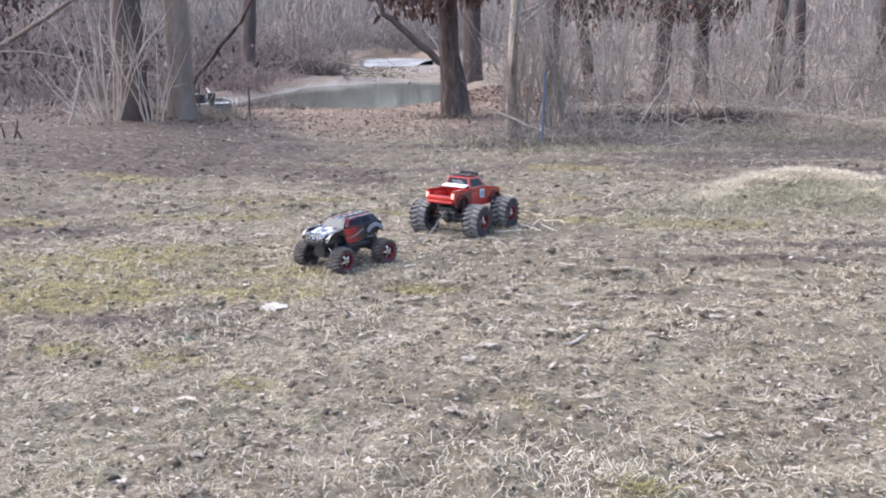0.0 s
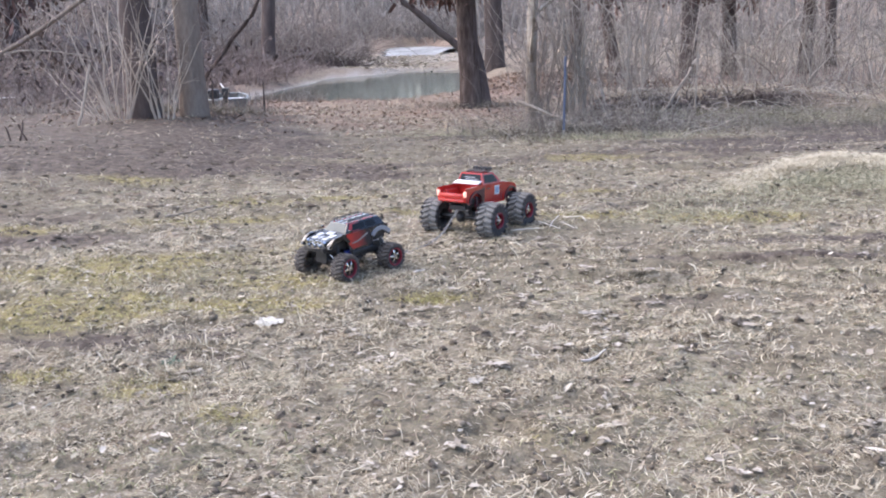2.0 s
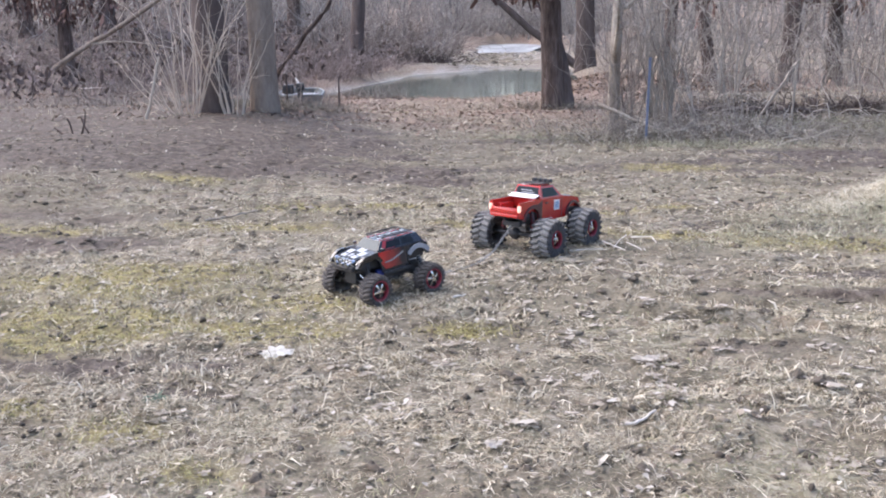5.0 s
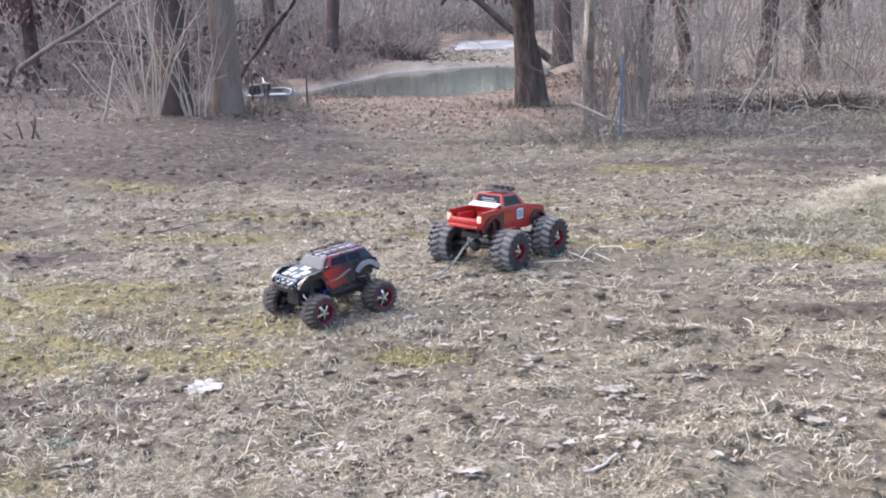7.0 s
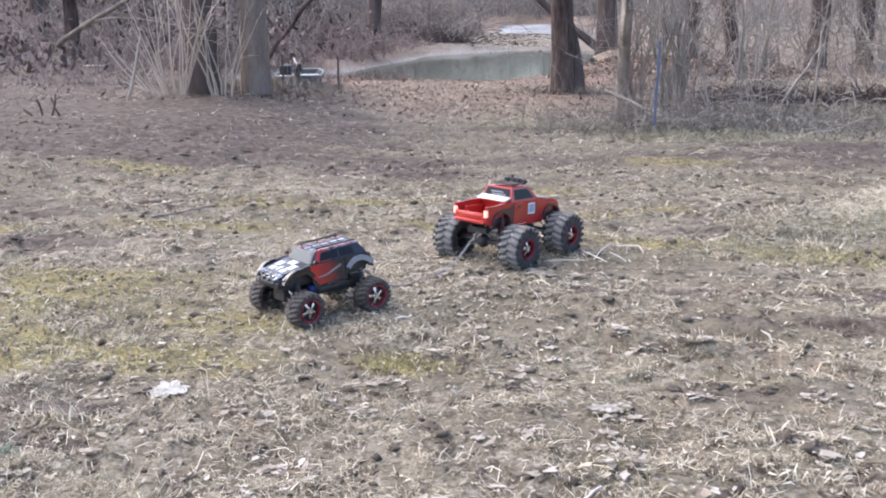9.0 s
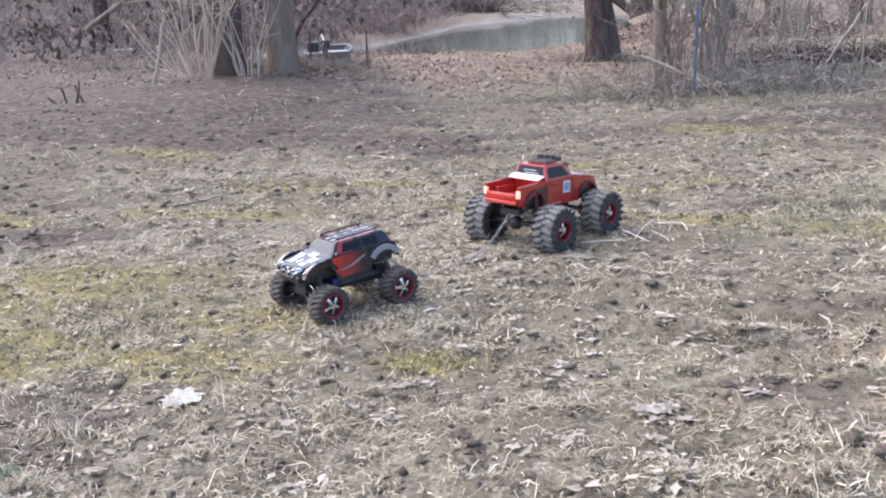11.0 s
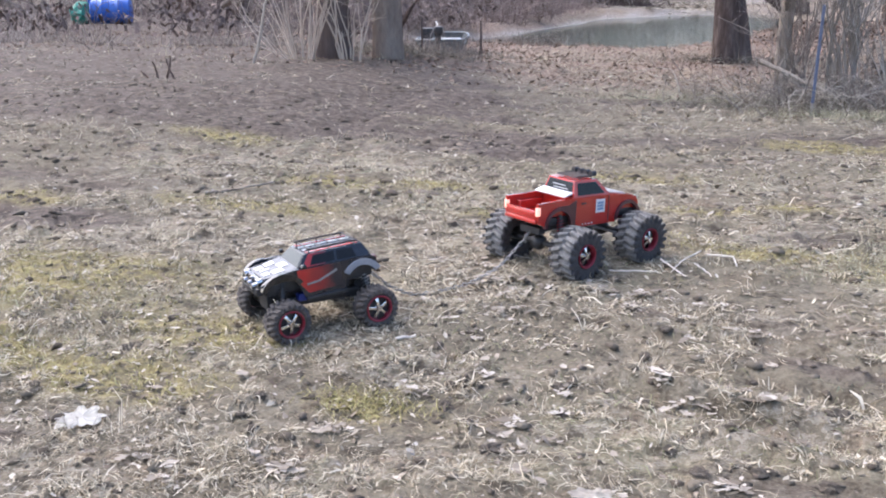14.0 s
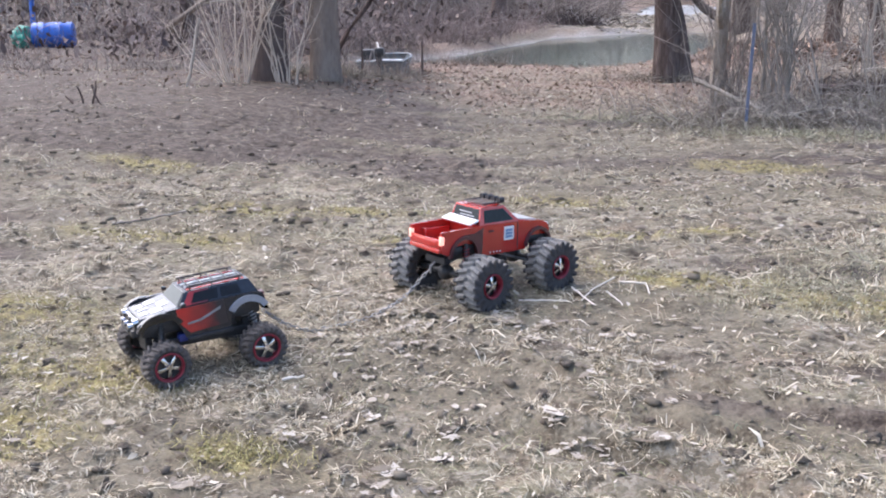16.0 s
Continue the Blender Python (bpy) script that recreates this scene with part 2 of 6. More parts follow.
def land(x, y):
    """Height of the ground."""
    x, y = np.asarray(x, float), np.asarray(y, float)
    calm = 1 - 0.8 * np.exp(-(((x - 0.05) / 0.5) ** 2 + ((y - 5.0) / 0.5) ** 2)) - 0.8 * np.exp(-(((x + 0.72) / 0.4) ** 2 + ((y - 3.85) / 0.4) ** 2))
    z = 0.020 * fbm(x, y, 1.3, 2, 3) * calm + 0.024 * fbm(x, y, 0.22, 2, 5) * calm
    rough = np.maximum(fbm(x, y, 0.10, 3, 9), 0) * (1 - 0.65 * np.exp(-(((x - 2.2) / 1.5) ** 2 + ((y - 3.9 + 0.15 * (x - 2.2)) / 0.35) ** 2)))
    z = z + 0.040 * rough**1.2 * calm
    z = z + 0.034 * np.maximum(fbm(x * 0.8, y * 1.4, 0.34, 2, 13), 0) * ramp01(y, 5.6, 7.5) * (1 - ramp01(y, 12.5, 14.5))
    # wheel ruts that cross behind the towed truck
    rut = y - (4.42 - 0.36 * (x - 0.1)) - 0.05 * fbm(x, y, 0.6, 2, 21)
    for o in (-0.16, 0.0, 0.19, 0.36, 0.62, 0.86):
        z = z + (0.028 * np.exp(-(((rut + o - 0.10) / 0.035) ** 2)) - 0.042 * np.exp(-(((rut + o) / 0.055) ** 2))) * np.clip(0.55 + 0.9 * fbm(x * 0.5 + o * 9, y, 0.6, 2, 23), 0, 1.2) * ramp01(x, 0.15, 0.5) * (1 - ramp01(x, 6, 9))
    # a low straw-covered mound
    along, across = 0.826 * (x - 2.02) + 0.563 * (y - 6.2), 0.826 * (y - 6.2) - 0.563 * (x - 2.02)
    z = z + 0.118 * ramp01(along, -0.1, 1.35) * (1 - ramp01(along, 1.5, 2.8)) * np.exp(-((across / np.where(across > 0, 0.35, 0.75)) ** 2)) * (1 + 0.25 * fbm(x, y, 0.5, 3, 31))
    z = z + 0.06 * np.exp(-(((x - 4.3) / 0.9) ** 2 + ((y - 5.6) / 0.6) ** 2))
    # the field rises a little towards the left bank, then falls to the water
    z = z + 0.24 * ramp01(y - 0.6 * x, 6.5, 11.5) * ramp01(-x, 0.8, 4.5) * (1 - 0.75 * ramp01(y, 12.4, 14.5))
    # the bank's leafy lip, and the land rising behind
    z = z + 0.05 * ramp01(y, 11, 14) * fbm(x, y, 2.0, 3, 41) * (1 - 0.6 * np.exp(-(((x + 2.2) / 2.4) ** 2)))
    z = z + 0.16 * np.exp(-(((x - 1.6) / 1.3) ** 2 + ((y - 19.5) / 2.0) ** 2))
    z = z + ramp01(y, 20, 34) * (0.35 * ramp01(x, 1.5, 5) + 0.35 * ramp01(-x, 7, 12))
    z = z + 2.3 * ramp01(y, 23, 40) * ramp01(-x - 0.12 * (y - 23), 7.5, 12.5)
    z = z + np.maximum(y - 66, 0) * 0.055 + np.maximum(-x - 45, 0) * 0.04 + np.maximum(x - 45, 0) * 0.04
    z = z + ramp01(y, 25, 60) * 0.3 * fbm(x, y, 7, 3, 51)
    # a shallow ditch along the foot of the thicket
    z = z - 0.16 * np.exp(-(((y - 13.0 + 0.2 * (x - 3)) / 0.4) ** 2)) * ramp01(x, 1.3, 2.0)
    # the undercut bank behind the ditch, its shade painted into the ground colour
    edge = y - (13.1 - 0.2 * (x - 3)) - 0.12 * fbm(x, y, 0.7, 3, 45)
    z = z + 0.27 * ramp01(edge, 0.0, 0.12) * (1 - ramp01(edge, 1.0, 4.0)) * ramp01(x, 1.3, 2.0) * (1 - 0.8 * ramp01(x, 4.6, 6.5))
    for poly, lip in ((POND, 0.7), (REACH, 1.4)):
        d = inside(x, y, poly) + 0.25 * fbm(x, y, 1.4, 3, 61)
        z = np.where(d < lip, z + (WATER_Z - 0.02 - z) * (1 - ramp01(d, -0.05, lip)), z)
        z = np.where(d < 0, z - 0.35 * ramp01(-d, 0, 1.2), z)
    # gravel bar between the pond and the reach above it
    bar = np.exp(-(((x + 2.6) / 2.6) ** 4)) * ramp01(y, 31, 33) * (1 - ramp01(y, 48, 56))
    return z + (WATER_Z + 0.07 - z) * bar * (z > WATER_Z)


def spot(x, y, places):
    v = 0.0
    for px, py, rx, ry in places:
        v = np.maximum(v, np.exp(-(((x - px) / rx) ** 2 + ((y - py) / ry) ** 2)))
    return v


MOSSY = [(-2.3, 2.98, 0.6, 0.24), (-1.94, 3.27, 0.5, 0.18), (-2.45, 3.9, 0.55, 0.22), (-2.1, 4.2, 0.4, 0.2), (-3.2, 3.6, 0.7, 0.45), (-3.05, 7.1, 0.55, 0.22), (-1.68, 6.15, 0.5, 0.2), (-1.1, 6.28, 0.45, 0.16), (-1.9, 5.45, 0.45, 0.18), (-0.27, 3.28, 0.17, 0.12), (-1.12, 3.2, 0.32, 0.18), (-0.98, 3.64, 0.38, 0.14), (-0.94, 1.77, 0.18, 0.12), (-1.3, 2.06, 0.22, 0.12), (-1.87, 2.18, 0.25, 0.12), (-1.65, 3.15, 0.3, 0.14),
         (0.54, 6.1, 0.35, 0.15), (0.9, 5.32, 0.3, 0.13), (1.25, 8.25, 0.5, 0.18), (0.1, 6.8, 0.5, 0.18), (0.94, 6.2, 0.35, 0.18), (-0.5, 5.6, 0.4, 0.12), (1.9, 5.1, 0.6, 0.2), (-3.3, 5.2, 0.5, 0.2)]
BARE = [(1.6, 3.9, 1.6, 0.30), (3.2, 3.3, 1.4, 0.3), (-3.6, 7.9, 2.4, 1.5), (-1.6, 8.8, 2.2, 1.0), (-6.5, 9.5, 2.5, 1.6), (0.6, 8.3, 1.6, 0.5), (-2.6, 10.4, 3.0, 0.6), (-1.95, 2.75, 0.5, 0.2), (0.2, 4.0, 0.7, 0.35), (1.2, 3.1, 0.5, 0.2), (-4.2, 6.0, 1.0, 0.6), (0.3, 2.75, 0.5, 0.15), (2.2, 8.2, 1.5, 0.4)]


def zones(x, y):
    wob = 0.35 * fbm(x, y, 0.5, 3, 71)
    moss = np.clip((spot(x, y, MOSSY) + 0.36 * ramp01(-x, 0.3, 1.2) * ramp01(y, 2.9, 3.15) * (1 - ramp01(y, 4.2, 5.0)) + 1.5 * wob - 0.24) * 1.6, 0, 1)
    bare = np.clip((spot(x, y, BARE) + wob - 0.35) * 2.0, 0, 1)
    bare = np.maximum(bare, np.clip((fbm(x, y, 0.8, 3, 79) - 0.02) * 4.0, 0, 0.85) * (1 - ramp01(y, 10, 13)))
    leaf = ramp01(y, 9.3, 13.5) * (1 - 0.5 * ramp01(y, 20, 26) * (1 - ramp01(y, 45, 60))) * np.clip(0.75 + 0.6 * fbm(x, y, 1.2, 3, 73), 0, 1) * (1 - 0.7 * ramp01(x, 1.5, 3) * (1 - ramp01(y, 16, 20)))
    d = inside(x, y, POND)
    far_shore = ramp01(y, 18.0, 19.5) * (1 - ramp01(d, 0.15, 0.4)) * (x < -1.0)
    bar = np.exp(-(((x + 2.6) / 3.2) ** 4)) * ramp01(y, 30, 32) * (1 - ramp01(y, 48, 56))
    gravel = np.clip(np.maximum(far_shore, bar * np.clip(0.35 + 1.5 * fbm(x, y, 3.0, 3, 75), 0, 0.85)), 0, 1)
    leaf = leaf * (1 - 0.55 * ramp01(-x, 5.0, 7.0) * (1 - ramp01(y, 19, 23)))
    return moss, bare, np.maximum(leaf, 0.7 * ramp01(-x, 3.6, 5.2) * ramp01(y, 15, 18) * (1 - ramp01(y, 40, 60))), gravel * 0.8


# the spot at (3.0, 13.1) paints in the shade of the ditch bank
DAMP_SHADE_SPOTS = [(-3.8, 7.8, 2.4, 0.55), (-2.0, 8.9, 2.6, 0.45), (-6.2, 8.9, 2.4, 0.8), (-1.0, 7.4, 1.6, 0.22), (1.6, 8.6, 1.6, 0.3), (3.4, 8.4, 1.4, 0.35), (1.8, 4.35, 1.8, 0.12), (2.4, 3.95, 1.5, 0.10), (-1.75, 2.70, 0.6, 0.22), (-2.2, 2.42, 0.5, 0.16), (-1.3, 2.72, 0.35, 0.12), (-1.2, 2.45, 0.3, 0.08), (5.2, 10.6, 2.0, 0.7), (-3.2, 10.6, 1.6, 0.4), (-8.5, 11, 3, 1.2), (0.1, 10.4, 1.0, 0.3), (3.0, 13.1, 2.2, 0.3), (3.8, 9.2, 2.6, 0.5), (4.6, 7.9, 1.6, 0.4), (-7.5, 13.5, 3.0, 1.2), (-5.0, 9.6, 3.5, 1.6), (-3.0, 8.0, 3.0, 0.8), (-2.9, 12.0, 0.7, 0.25), (-3.0, 4.9, 0.7, 0.25)]


def damp_shade(x, y):
    """Darkened ground: drawn-out damp mud, wide dark tracts, the ditch bank's painted shade."""
    wide = 0.38 * ramp01(-x, 0.8, 3.5) * ramp01(y, 6.3, 8.0) * (1 - ramp01(y, 12.5, 14)) + 0.25 * ramp01(x, 0.8, 2.0) * ramp01(y, 8.8, 9.6) * (1 - ramp01(y, 10.8, 12)) + 0.95 * ramp01(-x - 0.2 * (y - 9), 2.6, 4.6) * ramp01(y, 8.0, 10) + 0.36 * ramp01(-x, 2.3, 3.5) * ramp01(y, 4.6, 5.4) + 0.3 * ramp01(-x, 1.2, 3.0) * ramp01(y, 6.8, 7.6) * (1 - ramp01(y, 12.5, 14)) + 0.22 * ramp01(x, 0.8, 1.6) * ramp01(y, 4.6, 5.1) * (1 - ramp01(y, 6.0, 6.6))
    return np.clip((spot(x, y, DAMP_SHADE_SPOTS) + wide + 0.75 * fbm(x * 0.5, y * 1.6, 0.5, 3, 83) - 0.3) * 2.0, 0, 1)


# ---- builders ----


def mesh_np(name, verts, faces, material, smooth=False):
    """A mesh from arrays; faces all have the same number of corners."""
    me = bpy.data.meshes.new(name)
    verts, faces = np.asarray(verts, np.float32), np.asarray(faces, np.int32)
    k = faces.shape[1]
    me.vertices.add(len(verts))
    me.vertices.foreach_set("co", verts.ravel())
    me.loops.add(faces.size)
    me.loops.foreach_set("vertex_index", faces.ravel())
    me.polygons.add(len(faces))
    me.polygons.foreach_set("loop_start", np.arange(len(faces), dtype=np.int32) * k)
    if smooth:
        me.polygons.foreach_set("use_smooth", np.ones(len(faces), bool))
    me.materials.append(material)
    me.update(calc_edges=True)
    return me


def under(ob, parent):
    ob.parent = parent
    return ob


def part(name, bm, material, parent, label="", smooth=False, at=None):
    """Links a bmesh as one mesh object under a thing or a part."""
    me = bpy.data.meshes.new(name)
    bmesh.ops.recalc_face_normals(bm, faces=bm.faces)
    bm.to_mesh(me)
    bm.free()
    me.materials.append(material)
    if smooth:
        me.polygons.foreach_set("use_smooth", [True] * len(me.polygons))
        me.set_sharp_from_angle(angle=radians(40))
    ob = new(name, me)
    if parent:
        ob.parent = parent
    if at is not None:
        ob.matrix_basis = at
    return tagged(ob, label)


def array_part(name, verts, faces, material, parent=None, label="", smooth=True, kind=""):
    ob = new(name, mesh_np(name, verts, faces, material, smooth))
    if parent:
        ob.parent = parent
    return tagged(ob, label, kind=kind)


def thing(name, label, category, at, group="", kind=""):
    ob = new(name)
    ob.empty_display_size = 0.05
    ob.matrix_basis = at
    return tagged(ob, label, category, group, kind)


def tubes(paths, radii, sides=4):
    """Verts and quads of many bent tubes: paths (n, k, 3), radii (n, k)."""
    paths, radii = np.asarray(paths, float), np.asarray(radii, float)
    n, k, _ = paths.shape
    way = np.gradient(paths, axis=1)
    way /= np.linalg.norm(way, axis=2, keepdims=True) + 1e-9
    ref = np.where(np.abs(way[..., 2:3]) < 0.8, np.array([0, 0, 1.0]), np.array([1.0, 0, 0]))
    u = np.cross(way, ref)
    u /= np.linalg.norm(u, axis=2, keepdims=True) + 1e-9
    v = np.cross(way, u)
    a = np.arange(sides) * 2 * np.pi / sides
    ring = paths[:, :, None] + radii[:, :, None, None] * (u[:, :, None] * np.cos(a)[:, None] + v[:, :, None] * np.sin(a)[:, None])
    verts = ring.reshape(-1, 3)
    base = (np.arange(n)[:, None, None] * k + np.arange(k - 1)[None, :, None]) * sides
    s = np.arange(sides)[None, None]
    s2 = (s + 1) % sides
    faces = np.stack([base + s, base + s2, base + sides + s2, base + sides + s], -1).reshape(-1, 4)
    return verts, faces


def bent(starts, ways, lengths, k, wander, droop=0.0, rng=RNG):
    """Bent lines from starts, growing along ways."""
    n = len(starts)
    p = np.zeros((n, k, 3))
    p[:, 0] = starts
    w = np.array(ways, float)
    w /= np.linalg.norm(w, axis=1, keepdims=True) + 1e-9
    for i in range(1, k):
        p[:, i] = p[:, i - 1] + w * (lengths / (k - 1))[:, None]
        w = w + rng.normal(0, wander, (n, 3)) + np.array([0, 0, -droop])
        w /= np.linalg.norm(w, axis=1, keepdims=True) + 1e-9
    return p


def strips(pos, yaw, length, width, arch, lift, turn=0.6, rng=RNG):
    """Bent flat blades lying on the ground: verts and quads, three cross sections each."""
    n = len(pos)
    d0 = np.stack([np.cos(yaw), np.sin(yaw), np.zeros(n)], 1)
    y2 = yaw + rng.normal(0, turn, n)
    d1 = np.stack([np.cos(y2), np.sin(y2), np.zeros(n)], 1)
    s0 = np.stack([-np.sin(yaw), np.cos(yaw), rng.normal(0, 0.5, n)], 1) * width[:, None] / 2
    a = pos
    b = pos + d0 * length[:, None] / 2 + np.array([0, 0, 1.0]) * (arch)[:, None]
    c = b + d1 * length[:, None] / 2 + np.array([0, 0, 1.0]) * (lift - arch)[:, None]
    verts = np.stack([a - s0, a + s0, b - s0, b + s0, c - s0 * 0.5, c + s0 * 0.5], 1).reshape(-1, 3)
    i = np.arange(n)[:, None] * 6
    faces = np.concatenate([i + [0, 1, 3, 2], i + [2, 3, 5, 4]], 1).reshape(-1, 4)
    return verts, faces


def blades(pos, yaw, rise, length, width, curl, k=5, rng=RNG):
    """Crinkled dead blades that curl over: verts and quads, k cross sections each."""
    n = len(pos)
    p, up, turn = pos.copy(), rise.copy(), yaw.copy()
    bend = rng.normal(0, curl, n)
    rows = []
    for i in range(k):
        side = np.stack([-np.sin(turn), np.cos(turn), rng.normal(0, 0.5, n)], 1) * (width * (1.0, 1.1, 0.5, 0.3, 0.2, 0.2)[i] / 2)[:, None]
        rows += [p - side, p + side]
        step = length / (k - 1)
        p = p + np.stack([np.cos(turn) * np.cos(up), np.sin(turn) * np.cos(up), np.sin(up)], 1) * step[:, None]
        p[:, 2] = np.maximum(p[:, 2], pos[:, 2])
        up = up - rng.uniform(0.2, 1.1, n)
        turn = turn + bend + rng.normal(0, 0.35, n)
    verts = np.stack(rows, 1).reshape(-1, 3)
    b = np.arange(n)[:, None] * (2 * k)
    faces = np.concatenate([b + np.array([0, 1, 3, 2]) + 2 * i for i in range(k - 1)], 1).reshape(-1, 4)
    return verts, faces


def flakes(pos, size, tilt, rng=RNG):
    """Curled leaf pieces: six-cornered, folded along the middle."""
    n = len(pos)
    yaw = rng.uniform(0, 2 * np.pi, n)
    shape = np.array([[-1, 0, 0], [-0.35, 0.5, 0.25], [0.45, 0.42, 0.2], [1, 0, 0.1], [0.4, -0.45, 0.22], [-0.4, -0.5, 0.2]])
    pts = shape[None] * size[:, None, None] * rng.uniform(0.4, 1.4, (n, 6, 1))
    pts[..., 2] *= rng.uniform(-0.4, 1.6, (n, 1))
    ax, ay = rng.normal(0, tilt, n), rng.normal(0, tilt, n)
    pts[..., 2] += pts[..., 0] * ax[:, None] + pts[..., 1] * ay[:, None]
    c, s = np.cos(yaw)[:, None], np.sin(yaw)[:, None]
    out = np.stack([pts[..., 0] * c - pts[..., 1] * s, pts[..., 0] * s + pts[..., 1] * c, pts[..., 2]], 2) + pos[:, None]
    i = np.arange(n)[:, None] * 6
    faces = np.concatenate([i + [0, 1, 2, 3], i + [0, 3, 4, 5]], 1).reshape(-1, 4)
    return out.reshape(-1, 3), faces


def ragged(pos, size, rng=RNG):
    """Torn, lobed leaves lying nearly flat: a middle and eleven uneven rim points."""
    n, k = len(pos), 11
    a = np.arange(k) * 2 * np.pi / k + rng.normal(0, 0.12, (n, k)) + rng.uniform(0, 6.3, (n, 1))
    r = rng.uniform(0.35, 1.15, (n, k)) * size[:, None]
    long = rng.uniform(1.0, 1.9, (n, 1))
    rim = np.stack([r * np.cos(a) * long, r * np.sin(a) / long**0.5, rng.uniform(0, 0.22, (n, k)) * size[:, None]], 2)
    t = rng.uniform(0, 6.3, n)[:, None]
    rim = np.stack([rim[..., 0] * np.cos(t) - rim[..., 1] * np.sin(t), rim[..., 0] * np.sin(t) + rim[..., 1] * np.cos(t), rim[..., 2]], 2)
    v = (np.concatenate([rim, np.zeros((n, 1, 3))], 1) + pos[:, None]).reshape(-1, 3)
    b = np.arange(n)[:, None] * (k + 1)
    f = np.concatenate([b + [i, (i + 1) % k, k] for i in range(k)], 1).reshape(-1, 3)
    return v, f


def join(*pairs):
    verts, faces, off = [], [], 0
    for v, f in pairs:
        verts.append(v)
        faces.append(f + off)
        off += len(v)
    return np.concatenate(verts), np.concatenate(faces)


def on_land(x, y, up=0.0):
    return np.stack([x, y, land(x, y) + up], 1)


# ---- ground, water ----


def spaced(inner0, inner1, step, outer0, outer1, growth):
    mid = list(np.arange(inner0, inner1 + step / 2, step))
    lo, hi, s = [], [], step
    while (lo[-1] if lo else inner0) > outer0:
        s *= growth
        lo.append((lo[-1] if lo else inner0) - s)
    s = step
    while (hi[-1] if hi else inner1) < outer1:
        s *= growth
        hi.append((hi[-1] if hi else inner1) + s)
    return np.array(lo[::-1] + mid + hi)


def build_ground():
    xs = spaced(-2.6, 2.6, 0.032, -900, 900, 1.07)
    ys = spaced(0.6, 6.0, 0.032, -900, 1500, 1.036)
    gx, gy = np.meshgrid(xs, ys)
    x, y = gx.ravel(), gy.ravel()
    v = np.stack([x, y, np.minimum(land(x, y), 30.0)], 1)
    w = len(xs)
    i = (np.arange(len(ys) - 1)[:, None] * w + np.arange(w - 1)[None]).ravel()
    f = np.stack([i, i + 1, i + w + 1, i + w], 1)
    me = mesh_np("ground", v, f, M_GROUND, True)
    attr = me.attributes.new("zone", "FLOAT_COLOR", "POINT")
    attr.data.foreach_set("color", np.stack(zones(x, y), 1).astype(np.float32).ravel())
    wet_shade = me.attributes.new("damp_shade", "FLOAT", "POINT")
    wet_shade.data.foreach_set("value", damp_shade(x, y).astype(np.float32))
    tagged(new("ground", me), "muddy trampled field with dead grass and moss", "ground", kind="structure")


build_ground()


def build_water():
    m = bpy.data.materials.new("pond_water")
    m.use_nodes = True
    n, l = m.node_tree.nodes, m.node_tree.links
    b = n["Principled BSDF"]
    b.inputs["Base Color"].default_value = (0.045, 0.068, 0.055, 1)
    b.inputs["Roughness"].default_value, b.inputs["IOR"].default_value = 0.07, 1.22
    co, nz, bp = n.new("ShaderNodeTexCoord"), n.new("ShaderNodeTexNoise"), n.new("ShaderNodeBump")
    nz.inputs["Scale"].default_value, nz.inputs["Detail"].default_value = 3.0, 3
    bp.inputs["Strength"].default_value, bp.inputs["Distance"].default_value = 0.08, 0.02
    l.new(co.outputs["Object"], nz.inputs["Vector"])
    l.new(nz.outputs[0], bp.inputs["Height"])
    l.new(bp.outputs[0], b.inputs["Normal"])
    xs, ys = np.linspace(-10, 4, 15), np.linspace(17, 68, 52)
    gx, gy = np.meshgrid(xs, ys)
    v = np.stack([gx.ravel(), gy.ravel(), np.full(gx.size, WATER_Z)], 1)
    i = (np.arange(len(ys) - 1)[:, None] * len(xs) + np.arange(len(xs) - 1)[None]).ravel()
    ob = array_part("water", v, np.stack([i, i + 1, i + len(xs) + 1, i + len(xs)], 1), m)
    tagged(ob, "still greenish creek water between low banks", "water", kind="structure")


build_water()


def build_glare_sheet():
    """A pale sheet added over the upper reach; sky glare is put into its colour."""
    m = surface("creek_glare", [(0.12, 0.118, 0.112), (0.24, 0.238, 0.23), (0.42, 0.42, 0.41)], 0.5, 0.6, 0.05, fine=5, stretch=(1, 0.25, 1), narrow=0.12)
    rng = np.random.default_rng(8)
    edge = []
    for (ax, ay), (bx, by) in zip(REACH, REACH[1:] + REACH[:1]):
        edge += [(ax + (bx - ax) * t + rng.normal(0, 0.25), ay + (by - ay) * t + rng.normal(0, 0.5)) for t in np.arange(0, 1, 0.1)]
    bm = bmesh.new()
    top = [bm.verts.new((x, y, WATER_Z + 0.012)) for x, y in edge]
    low = [bm.verts.new((x, y, WATER_Z - 0.02)) for x, y in edge]
    bm.faces.new(top)
    for i in range(len(top)):
        j = (i + 1) % len(top)
        bm.faces.new((top[i], low[i], low[j], top[j]))
    tagged(part("ice", bm, m, None), "pale sheet added for sky glare on the creek's upper reach", "ice", kind="structure")


build_glare_sheet()

# ---- trees ----


